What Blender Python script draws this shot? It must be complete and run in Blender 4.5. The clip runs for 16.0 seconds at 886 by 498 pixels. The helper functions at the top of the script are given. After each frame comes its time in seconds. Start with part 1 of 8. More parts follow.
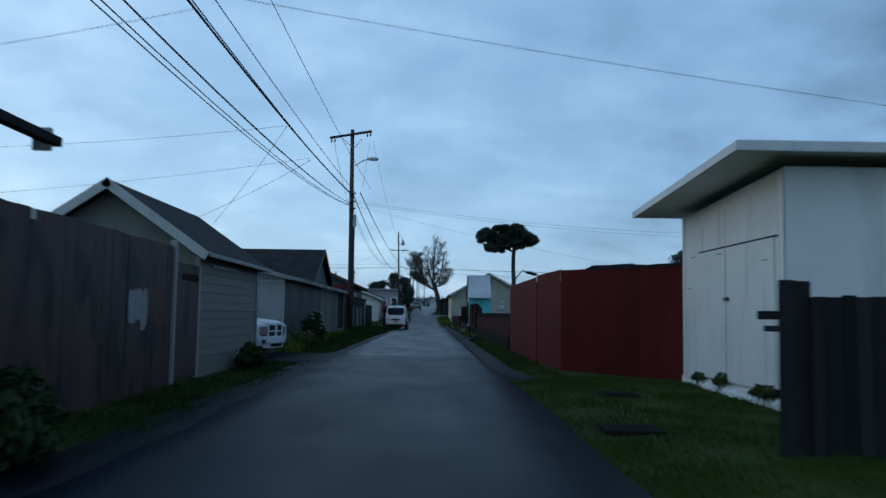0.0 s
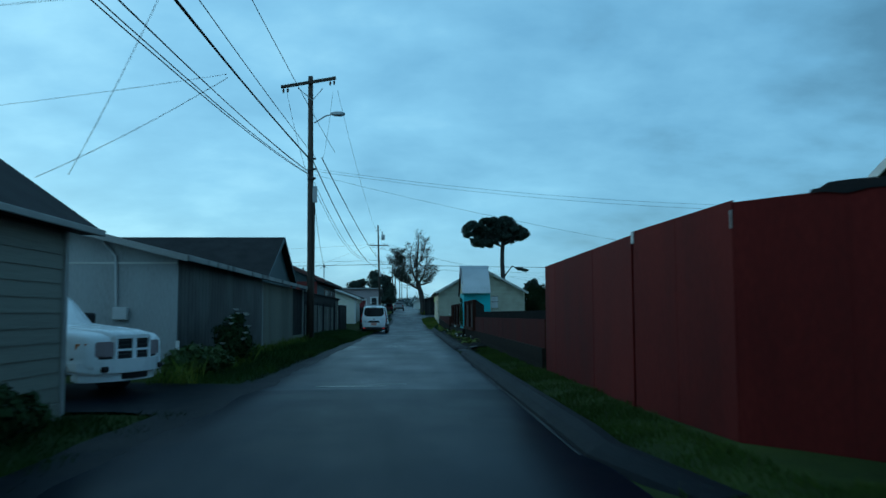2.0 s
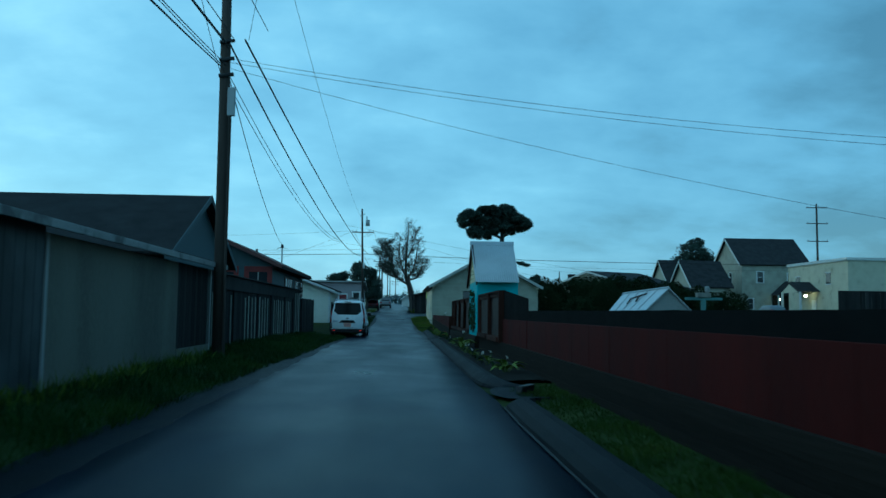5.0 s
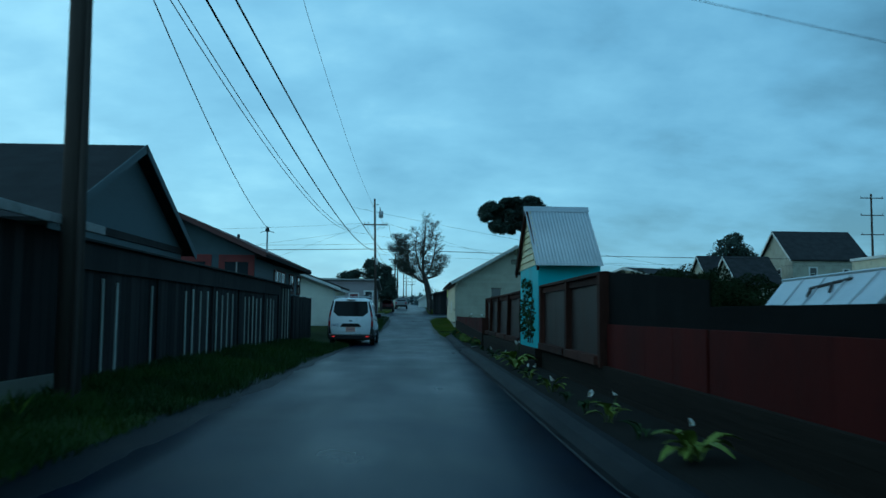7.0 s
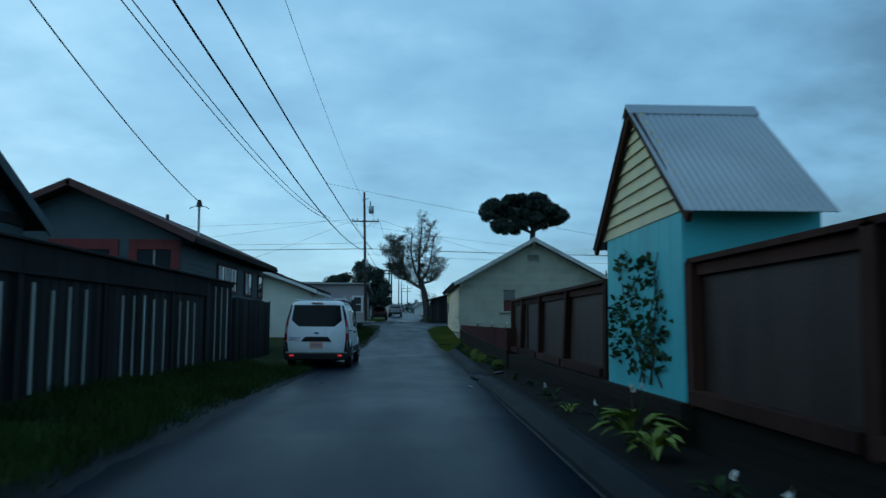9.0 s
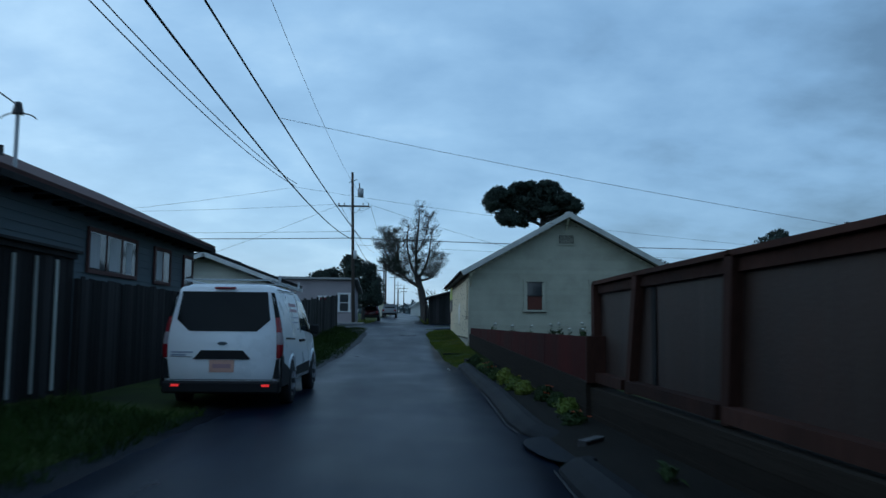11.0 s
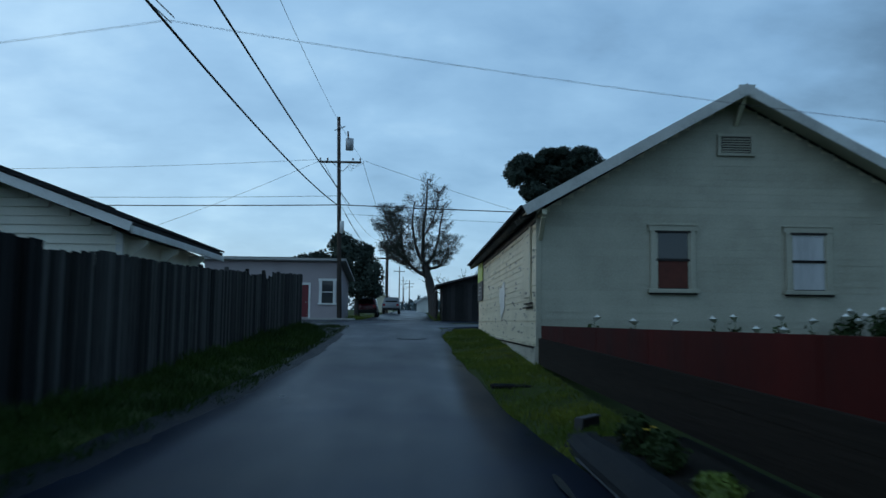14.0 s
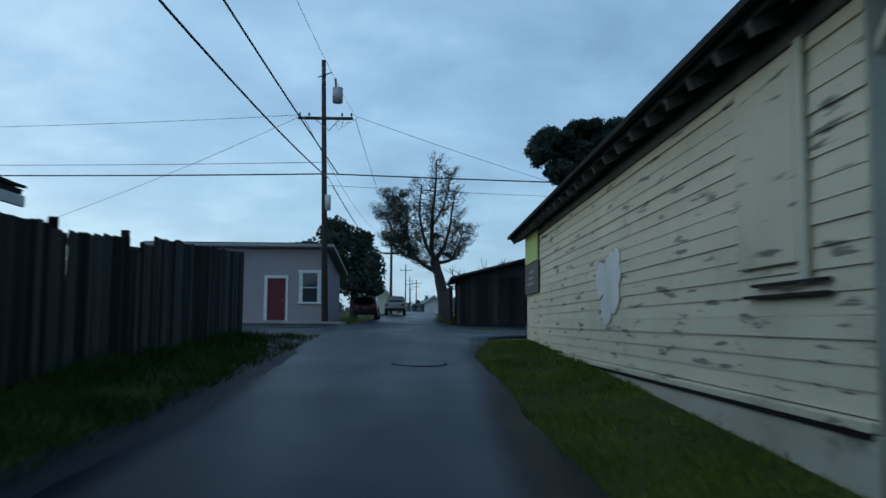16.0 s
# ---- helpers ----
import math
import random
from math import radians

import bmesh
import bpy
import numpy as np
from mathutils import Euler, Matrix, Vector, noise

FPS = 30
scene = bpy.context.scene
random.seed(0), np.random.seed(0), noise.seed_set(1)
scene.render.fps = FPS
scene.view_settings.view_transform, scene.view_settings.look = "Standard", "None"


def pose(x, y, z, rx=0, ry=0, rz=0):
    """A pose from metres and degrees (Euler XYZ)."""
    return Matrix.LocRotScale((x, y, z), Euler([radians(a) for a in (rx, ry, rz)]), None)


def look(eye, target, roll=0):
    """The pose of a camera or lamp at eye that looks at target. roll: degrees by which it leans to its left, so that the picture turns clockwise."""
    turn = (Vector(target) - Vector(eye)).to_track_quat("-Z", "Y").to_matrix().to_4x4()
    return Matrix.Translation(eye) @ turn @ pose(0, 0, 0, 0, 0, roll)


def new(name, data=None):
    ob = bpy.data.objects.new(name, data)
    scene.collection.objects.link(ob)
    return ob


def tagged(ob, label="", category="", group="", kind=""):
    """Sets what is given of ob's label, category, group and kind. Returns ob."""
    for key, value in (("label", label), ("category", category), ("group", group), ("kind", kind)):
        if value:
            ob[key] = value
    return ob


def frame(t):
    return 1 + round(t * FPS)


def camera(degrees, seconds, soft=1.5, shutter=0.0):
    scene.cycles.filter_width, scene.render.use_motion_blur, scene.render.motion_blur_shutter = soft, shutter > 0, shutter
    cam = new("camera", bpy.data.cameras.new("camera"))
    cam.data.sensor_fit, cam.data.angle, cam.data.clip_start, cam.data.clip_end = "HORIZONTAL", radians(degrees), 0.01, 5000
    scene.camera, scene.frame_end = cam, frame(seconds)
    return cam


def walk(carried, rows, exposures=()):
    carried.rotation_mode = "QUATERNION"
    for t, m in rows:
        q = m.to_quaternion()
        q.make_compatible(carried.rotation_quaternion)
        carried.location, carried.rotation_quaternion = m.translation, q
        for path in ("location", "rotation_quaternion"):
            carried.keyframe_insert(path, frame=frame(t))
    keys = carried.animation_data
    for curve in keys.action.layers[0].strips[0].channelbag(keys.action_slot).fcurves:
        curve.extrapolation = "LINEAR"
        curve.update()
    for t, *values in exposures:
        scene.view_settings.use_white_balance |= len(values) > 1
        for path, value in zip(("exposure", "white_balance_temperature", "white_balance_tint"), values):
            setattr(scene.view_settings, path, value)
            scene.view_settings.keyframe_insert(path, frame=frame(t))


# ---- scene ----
cam = camera(57.0, 16.0, soft=1.5, shutter=0.5)
# seconds, eye x y z, yaw (left), pitch (up), roll
ROWS = [
    (0.0, 0.000, -0.000, 1.248, -0.897, 4.576, 0.776),
    (0.5, -0.029, 2.685, 1.232, -1.140, 4.518, 0.495),
    (1.0, -0.049, 5.336, 1.219, -1.435, 4.486, 0.105),
    (1.5, -0.060, 7.952, 1.213, -1.774, 4.523, -0.089),
    (2.0, -0.060, 10.530, 1.221, -2.136, 4.616, -0.195),
    (2.5, -0.050, 13.081, 1.232, -2.509, 4.809, -0.098),
    (3.0, -0.031, 15.589, 1.249, -2.865, 5.029, 0.016),
    (3.5, -0.010, 18.077, 1.260, -3.167, 5.133, 0.078),
    (4.0, 0.004, 20.534, 1.267, -3.370, 5.086, 0.259),
    (4.5, 0.012, 22.944, 1.267, -3.344, 5.013, 0.286),
    (5.0, 0.015, 25.313, 1.263, -2.875, 4.500, 0.720),
    (7.5, -0.073, 37.569, 1.241, -1.580, 4.600, 0.420),
    (8.0, -0.064, 40.086, 1.256, -1.730, 4.700, 0.130),
    (8.5, -0.053, 42.621, 1.268, -1.900, 5.010, 0.200),
    (11.0, 0.091, 56.086, 1.272, -2.221, 5.242, 0.591),
    (11.5, 0.099, 58.889, 1.256, -2.272, 4.983, 0.709),
    (12.0, 0.106, 61.709, 1.228, -2.273, 4.806, 1.013),
    (12.5, 0.110, 64.547, 1.213, -2.188, 4.762, 0.992),
    (13.0, 0.113, 67.411, 1.190, -2.093, 4.818, 0.830),
    (13.5, 0.111, 70.309, 1.169, -1.984, 5.007, 0.629),
    (14.0, 0.101, 73.238, 1.168, -1.793, 5.118, 0.709),
    (14.5, 0.081, 76.183, 1.189, -1.593, 5.067, 1.141),
    (15.0, 0.054, 79.083, 1.215, -1.442, 5.019, 1.128),
    (15.5, 0.026, 81.943, 1.246, -1.318, 5.064, 0.631),
    (16.0, -0.000, 84.760, 1.286, -1.321, 5.196, 0.481),
]


def facing(x, y, z, yaw, pitch, roll):
    a, p = radians(yaw), radians(pitch)
    return look((x, y, z), (x - math.sin(a) * math.cos(p), y + math.cos(a) * math.cos(p), z + math.sin(p)), roll)


EXPOSURES = [(0.0, 0.0, 5850, 3), (0.8, 0.0, 5700, -2), (1.5, 0.0, 5400, -15), (2.2, 0.0, 5060, -26), (3.5, 0.0, 4880, -31), (5.2, 0.0, 4800, -32), (7.5, 0.0, 5200, -25), (8.5, 0.0, 5450, -17), (9.8, 0.0, 5650, -5), (10.8, 0.0, 5780, 1), (12.5, 0.0, 5800, 0), (16.0, 0.0, 6050, 0)]
walk(cam, [(t, facing(*r)) for t, *r in ROWS], EXPOSURES)

# ---- sky and light ----
world = bpy.data.worlds.new("dusk")
scene.world = world
world.use_nodes = True
wn, wl = world.node_tree.nodes, world.node_tree.links
wn.clear()
sky = wn.new("ShaderNodeTexSky")
sky.sky_type, sky.sun_disc = "NISHITA", False
sky.sun_elevation, sky.sun_rotation = radians(14), radians(-60)
coord = wn.new("ShaderNodeTexCoord")
sep = wn.new("ShaderNodeSeparateXYZ")
wl.new(coord.outputs["Generated"], sep.inputs[0])


def wmath(op, a, b=None):
    n = wn.new("ShaderNodeMath")
    n.operation = op
    for k, v in ((0, a), (1, b)):
        if v is None:
            continue
        if isinstance(v, (int, float)):
            n.inputs[k].default_value = v
        else:
            wl.new(v, n.inputs[k])
    return n.outputs[0]


def wramp(fac, stops):
    n = wn.new("ShaderNodeValToRGB")
    e = n.color_ramp.elements
    while len(e) < len(stops):
        e.new(0.5)
    for k, (p, c) in enumerate(stops):
        e[k].position, e[k].color = p, (*c, 1)
    wl.new(fac, n.inputs[0])
    return n.outputs[0]


up = wmath("ADD", wmath("MAXIMUM", sep.outputs[2], 0.0), 0.30)
cx, cy = wmath("DIVIDE", sep.outputs[0], up), wmath("DIVIDE", sep.outputs[1], up)
comb = wn.new("ShaderNodeCombineXYZ")
wl.new(cx, comb.inputs[0]), wl.new(cy, comb.inputs[1])
cloud = wn.new("ShaderNodeTexNoise")
cloud.inputs["Scale"].default_value, cloud.inputs["Detail"].default_value = 2.6, 7
cloud.inputs["Roughness"].default_value, cloud.inputs["Distortion"].default_value = 0.5, 0.15
wl.new(comb.outputs[0], cloud.inputs["Vector"])
# pale break in the overcast towards the left, heavier cloud to the right
high = wmath("MULTIPLY", wmath("MAXIMUM", wmath("SUBTRACT", sep.outputs[2], 0.45), 0.0), -0.5)
side = wmath("ADD", wmath("ADD", wmath("MULTIPLY", sep.outputs[0], -0.30), wmath("MULTIPLY", sep.outputs[2], -0.06)), wmath("SUBTRACT", high, 0.125))
puff = wn.new("ShaderNodeTexNoise")
puff.inputs["Scale"].default_value, puff.inputs["Detail"].default_value, puff.inputs["Roughness"].default_value = 8.5, 5, 0.55
stretchw = wn.new("ShaderNodeMapping")
stretchw.inputs["Scale"].default_value = (0.75, 1.0, 1.0)
wl.new(comb.outputs[0], stretchw.inputs["Vector"]), wl.new(stretchw.outputs[0], puff.inputs["Vector"])
fine = wmath("MULTIPLY", wmath("SUBTRACT", puff.outputs[0], 0.5), 0.26)
wide = wmath("MULTIPLY", wmath("MULTIPLY", sep.outputs[0], sep.outputs[0]), -0.30)
low_band = wmath("MAXIMUM", wmath("SUBTRACT", 1.0, wmath("MULTIPLY", sep.outputs[2], 5.0)), 0.0)
gloom = wmath("MULTIPLY", wmath("MULTIPLY", wmath("MAXIMUM", wmath("SUBTRACT", sep.outputs[0], 0.10), 0.0), -0.36), low_band)
cover = wmath("ADD", wmath("ADD", wmath("MULTIPLY", cloud.outputs[0], 0.72), 0.145), wmath("ADD", wmath("ADD", side, gloom), wmath("ADD", fine, wide)))
tint = wramp(cover, [(0.02, (0.10, 0.165, 0.265)), (0.22, (0.185, 0.295, 0.455)), (0.42, (0.262, 0.39, 0.56)), (0.66, (0.43, 0.56, 0.70))])
mixw = wn.new("ShaderNodeMix")
mixw.data_type = "RGBA"
mixw.inputs[0].default_value = 0.972
wl.new(sky.outputs[0], mixw.inputs[6]), wl.new(tint, mixw.inputs[7])
bg = wn.new("ShaderNodeBackground")
bg.inputs[1].default_value = 1.17
wl.new(mixw.outputs[2], bg.inputs[0])
wout = wn.new("ShaderNodeOutputWorld")
wl.new(bg.outputs[0], wout.inputs[0])

sun_data = bpy.data.lights.new("sun", "SUN")
sun_data.energy, sun_data.angle, sun_data.color = 0.12, radians(60), (1.0, 0.95, 0.9)
sun = new("sun", sun_data)
sun.matrix_world = look((0, 0, 60), (30, 35, 0))

# ---- materials ----


def material(name, stops, rough=0.7, scale=6.0, fine=60.0, bump=0.15, metal=0.0, stretch=(1, 1, 1), piece=0.12, rough_var=0.1, spec=0.4, coord_kind="Object"):
    """A two-scale surface: broad patches and fine grain in colour, roughness and relief; pieces differ a little in tone."""
    m = bpy.data.materials.new(name)
    m.use_nodes = True
    n, l = m.node_tree.nodes, m.node_tree.links
    b = n["Principled BSDF"]
    tc = n.new("ShaderNodeTexCoord")
    mp = n.new("ShaderNodeMapping")
    mp.inputs["Scale"].default_value = stretch
    geo = n.new("ShaderNodeNewGeometry")
    l.new(geo.outputs["Position"], mp.inputs["Vector"])
    big, small = n.new("ShaderNodeTexNoise"), n.new("ShaderNodeTexNoise")
    for t, s, d in ((big, scale, 5), (small, fine, 4)):
        t.inputs["Scale"].default_value, t.inputs["Detail"].default_value = s, d
        l.new(mp.outputs[0], t.inputs["Vector"])
    info = n.new("ShaderNodeObjectInfo")

    def mth(op, a, c):
        k = n.new("ShaderNodeMath")
        k.operation = op
        for q, v in ((0, a), (1, c)):
            if isinstance(v, (int, float)):
                k.inputs[q].default_value = v
            else:
                l.new(v, k.inputs[q])
        return k.outputs[0]

    mix = mth("ADD", mth("MULTIPLY", big.outputs[0], 0.68), mth("MULTIPLY", small.outputs[0], 0.32))
    mix = mth("ADD", mix, mth("MULTIPLY", mth("SUBTRACT", info.outputs["Random"], 0.5), piece))
    ramp = n.new("ShaderNodeValToRGB")
    e = ramp.color_ramp.elements
    while len(e) < len(stops):
        e.new(0.5)
    for k, (p, c) in enumerate(stops):
        e[k].position, e[k].color = p, (*c, 1)
    l.new(mix, ramp.inputs[0])
    l.new(ramp.outputs[0], b.inputs["Base Color"])
    r = mth("ADD", mth("MULTIPLY", big.outputs[0], rough_var * 2), rough - rough_var)
    l.new(r, b.inputs["Roughness"])
    b.inputs["Metallic"].default_value = metal
    b.inputs["Specular IOR Level"].default_value = spec
    if bump:
        bp = n.new("ShaderNodeBump")
        bp.inputs["Strength"].default_value, bp.inputs["Distance"].default_value = bump, 0.02
        l.new(small.outputs[0], bp.inputs["Height"])
        l.new(bp.outputs[0], b.inputs["Normal"])
    return m


def tone(c, dark=0.65, light=1.25):
    return [(0.3, tuple(v * dark for v in c)), (0.5, c), (0.72, tuple(min(v * light, 0.92) for v in c))]


def plain(name, colour, rough=0.5, metal=0.0, glow=0.0, trans=0.0, spec=0.5):
    m = bpy.data.materials.new(name)
    m.use_nodes = True
    b = m.node_tree.nodes["Principled BSDF"]
    b.inputs["Base Color"].default_value = (*colour, 1)
    b.inputs["Roughness"].default_value, b.inputs["Metallic"].default_value = rough, metal
    b.inputs["Transmission Weight"].default_value = trans
    b.inputs["Specular IOR Level"].default_value = spec
    if glow:
        b.inputs["Emission Color"].default_value, b.inputs["Emission Strength"].default_value = (*colour, 1), glow
    return m


UPRIGHT, ALONG = (1, 1, 0.06), (1, 0.05, 1)


def road_surface(name, stops, rough, spec):
    """Wet asphalt: fine even grain, long worn wheel tracks and broad damp patches."""
    m = material(name, stops, rough, 0.7, 95, 0.16, rough_var=0.09, spec=spec, piece=0.0, stretch=(1, 0.8, 1))
    n, l = m.node_tree.nodes, m.node_tree.links
    b = n["Principled BSDF"]
    geo, mp, nz = n.new("ShaderNodeNewGeometry"), n.new("ShaderNodeMapping"), n.new("ShaderNodeTexNoise")
    mp.inputs["Scale"].default_value = (0.8, 0.16, 1)
    nz.inputs["Scale"].default_value, nz.inputs["Detail"].default_value = 1.0, 6
    l.new(geo.outputs["Position"], mp.inputs["Vector"]), l.new(mp.outputs[0], nz.inputs["Vector"])
    b.inputs["Specular Tint"].default_value = (0.62, 0.82, 1.0, 1)
    old_r, old_c = b.inputs["Roughness"].links[0].from_socket, b.inputs["Base Color"].links[0].from_socket
    sub, mul, add = n.new("ShaderNodeMath"), n.new("ShaderNodeMath"), n.new("ShaderNodeMath")
    sub.operation, mul.operation, add.operation = "SUBTRACT", "MULTIPLY", "ADD"
    sub.inputs[1].default_value, mul.inputs[1].default_value = 0.5, -0.26
    l.new(nz.outputs[0], sub.inputs[0]), l.new(sub.outputs[0], mul.inputs[0]), l.new(mul.outputs[0], add.inputs[0]), l.new(old_r, add.inputs[1]), l.new(add.outputs[0], b.inputs["Roughness"])
    rp, mx = n.new("ShaderNodeValToRGB"), n.new("ShaderNodeMix")
    rp.color_ramp.elements[0].position, rp.color_ramp.elements[1].position = 0.36, 0.66
    rp.color_ramp.elements[0].color, rp.color_ramp.elements[1].color = (0.86, 0.86, 0.86, 1), (1.15, 1.16, 1.17, 1)
    mx.data_type, mx.blend_type = "RGBA", "MULTIPLY"
    mx.inputs[0].default_value = 1.0
    l.new(nz.outputs[0], rp.inputs[0]), l.new(old_c, mx.inputs[6]), l.new(rp.outputs[0], mx.inputs[7]), l.new(mx.outputs[2], b.inputs["Base Color"])
    return m


M_ASPHALT = road_surface("wet_asphalt", [(0.32, (0.0038, 0.0067, 0.0150)), (0.5, (0.0060, 0.0104, 0.0232)), (0.68, (0.0110, 0.0174, 0.0350))], 0.35, 0.041)
M_PUDDLE = plain("standing_water", (0.006, 0.008, 0.011), 0.27, spec=0.05)
M_NEWASPHALT = road_surface("newer_wet_asphalt", [(0.32, (0.0030, 0.0050, 0.0105)), (0.5, (0.0048, 0.0078, 0.0160)), (0.68, (0.0085, 0.0128, 0.0240))], 0.40, 0.030)
M_PATCH = road_surface("asphalt_patch", tone((0.0085, 0.0118, 0.0190)), 0.36, 0.08)
M_SEAM = material("worn_pale_seam", tone((0.024, 0.026, 0.029), 0.3, 1.6), 0.7, 3.0, 60, 0.2, spec=0.2)
M_KERB = material("asphalt_kerb", tone((0.0080, 0.0094, 0.0125)), 0.66, 1.6, 60, 0.5, spec=0.08)
M_EARTH = material("wet_earth", [(0.3, (0.018, 0.024, 0.008)), (0.5, (0.034, 0.048, 0.012)), (0.7, (0.060, 0.075, 0.018))], 0.95, 0.8, 30, 0.5, spec=0.1)
M_MUD = material("wet_dark_mud", tone((0.0058, 0.0080, 0.0130), 0.5, 1.8), 0.5, 1.6, 40, 0.5, spec=0.03)
M_BANK = material("dark_earth_bank", tone((0.0165, 0.0150, 0.0125)), 0.95, 1.5, 35, 0.6, spec=0.1)
M_GRASS = material("grass_blades", [(0.3, (0.035, 0.06, 0.008)), (0.5, (0.085, 0.125, 0.014)), (0.72, (0.19, 0.20, 0.025))], 0.6, 0.7, 20, 0.0, spec=0.2)
# dimmed copy of the grass, with lens corner darkening put into its colour
M_DIMMEDGRASS = material("dimmed_grass_blades", [(0.3, (0.022, 0.038, 0.007)), (0.5, (0.052, 0.080, 0.012)), (0.72, (0.115, 0.130, 0.020))], 0.65, 0.7, 20, 0.0, spec=0.15)
# darker copy of the grass: the fence's shade is put into its colour
M_SHADEGRASS = material("shaded_grass_blades", [(0.3, (0.013, 0.027, 0.006)), (0.5, (0.032, 0.058, 0.010)), (0.72, (0.075, 0.105, 0.017))], 0.65, 0.7, 20, 0.0, spec=0.15)
M_CONCRETE = material("concrete", tone((0.30, 0.29, 0.27)), 0.85, 2.5, 60, 0.3)
M_DARKWOOD = material("weathered_dark_boards", tone((0.0235, 0.0215, 0.0215), 0.55, 1.7), 0.9, 2.0, 26, 0.5, stretch=UPRIGHT, piece=0.4, spec=0.15)
M_GREYWOOD = material("grey_weathered_boards", tone((0.025, 0.0245, 0.025), 0.5, 1.8), 0.9, 1.2, 26, 0.5, stretch=(1, 1, 0.2), piece=0.34, spec=0.15)
M_BROWNWOOD = material("red_brown_boards", tone((0.040, 0.0175, 0.0125), 0.4, 1.8), 0.85, 0.9, 20, 0.4, stretch=(1, 1, 0.25), piece=0.25, spec=0.15)
M_RED = material("faded_red_paint", [(0.3, (0.056, 0.0072, 0.0066)), (0.46, (0.084, 0.0090, 0.0080)), (0.64, (0.118, 0.0150, 0.0125))], 0.8, 0.9, 26, 0.25, stretch=(1, 1, 0.4), piece=0.12, spec=0.14)
M_DARKRED = material("dark_red_paint", tone((0.046, 0.0056, 0.0045), 0.5, 1.6), 0.8, 1.3, 26, 0.3, stretch=(1, 1, 0.2), piece=0.06, spec=0.12)
M_RETAIN = material("dark_retaining_boards", tone((0.0235, 0.0195, 0.0155), 0.6, 1.5), 0.95, 1.6, 30, 0.4, stretch=ALONG, spec=0.08)
M_BLACKMESH = material("black_shade_cloth", tone((0.010, 0.010, 0.010)), 0.95, 3, 120, 0.4, spec=0.05)
M_WHITE = material("white_painted_panel", [(0.28, (0.50, 0.49, 0.43)), (0.46, (0.70, 0.69, 0.64)), (0.7, (0.80, 0.79, 0.75))], 0.55, 1.3, 40, 0.12, stretch=(1, 1, 0.3))
M_TRIM = material("white_trim", tone((0.66, 0.66, 0.64), 0.8, 1.1), 0.55, 2.5, 40, 0.15)
M_BARGE = material("weathered_white_trim", tone((0.50, 0.50, 0.47), 0.7, 1.15), 0.6, 1.6, 40, 0.2)
M_GREYTRIM = material("grey_trim", tone((0.30, 0.30, 0.29), 0.8, 1.1), 0.6, 2.5, 40, 0.15)
M_SAGE = material("grey_green_siding", tone((0.19, 0.19, 0.16), 0.75, 1.15), 0.65, 1.2, 40, 0.2, stretch=ALONG)
M_CREAM = material("cream_siding", [(0.24, (0.27, 0.24, 0.16)), (0.40, (0.52, 0.49, 0.36)), (0.7, (0.62, 0.59, 0.45))], 0.6, 1.1, 30, 0.2, piece=0.08)
def peeling(name, base, bare, stretch, scale, edge, soft=0.035):
    """Painted boards with flaked spots that show old wood."""
    m = material(name, base, 0.6, 1.1, 30, 0.2, piece=0.08)
    n, l = m.node_tree.nodes, m.node_tree.links
    b = n["Principled BSDF"]
    old = b.inputs["Base Color"].links[0].from_socket
    geo, mp, nz, rp, mx = n.new("ShaderNodeNewGeometry"), n.new("ShaderNodeMapping"), n.new("ShaderNodeTexNoise"), n.new("ShaderNodeValToRGB"), n.new("ShaderNodeMix")
    mp.inputs["Scale"].default_value = stretch
    nz.inputs["Scale"].default_value, nz.inputs["Detail"].default_value = scale, 6
    l.new(geo.outputs["Position"], mp.inputs["Vector"]), l.new(mp.outputs[0], nz.inputs["Vector"]), l.new(nz.outputs[0], rp.inputs[0])
    rp.color_ramp.elements[0].position, rp.color_ramp.elements[1].position = edge, edge + soft
    mx.data_type = "RGBA"
    mx.inputs[7].default_value = (*bare, 1)
    l.new(rp.outputs[0], mx.inputs[0]), l.new(old, mx.inputs[6]), l.new(mx.outputs[2], b.inputs["Base Color"])
    return m


# peeling side paint, made paler to carry the light from the left
M_LITCREAMPEEL = peeling("lit_peeling_cream_paint", [(0.24, (0.36, 0.315, 0.21)), (0.42, (0.60, 0.545, 0.385)), (0.7, (0.70, 0.645, 0.475))], (0.17, 0.152, 0.115), (1, 1.2, 9.5), 1.15, 0.605, 0.06)
# same house's stained front paint, made darker to carry its shade
M_SHADECREAMSTAIN = peeling("shaded_stained_cream_paint", [(0.24, (0.26, 0.25, 0.185)), (0.46, (0.36, 0.35, 0.275)), (0.7, (0.45, 0.435, 0.345))], (0.27, 0.26, 0.20), (0.9, 1, 1.2), 0.9, 0.57, 0.2)
M_SKIRT = peeling("stained_whitewash", [(0.24, (0.30, 0.28, 0.21)), (0.42, (0.46, 0.435, 0.345)), (0.7, (0.56, 0.54, 0.45))], (0.16, 0.155, 0.12), (1, 0.7, 1.6), 2.6, 0.58, 0.16)
M_PANELBOARD = peeling("weathered_brown_ply", tone((0.027, 0.0135, 0.0095), 0.45, 1.8), (0.038, 0.0225, 0.0165), (1, 2.4, 0.14), 1.6, 0.46, 0.2)
M_MAUVEWOOD = peeling("brown_stained_boards", [(0.3, (0.034, 0.0160, 0.0140)), (0.5, (0.064, 0.0310, 0.0265)), (0.72, (0.096, 0.052, 0.045))], (0.014, 0.0085, 0.008), (1, 1.5, 0.75), 1.15, 0.52, 0.07)
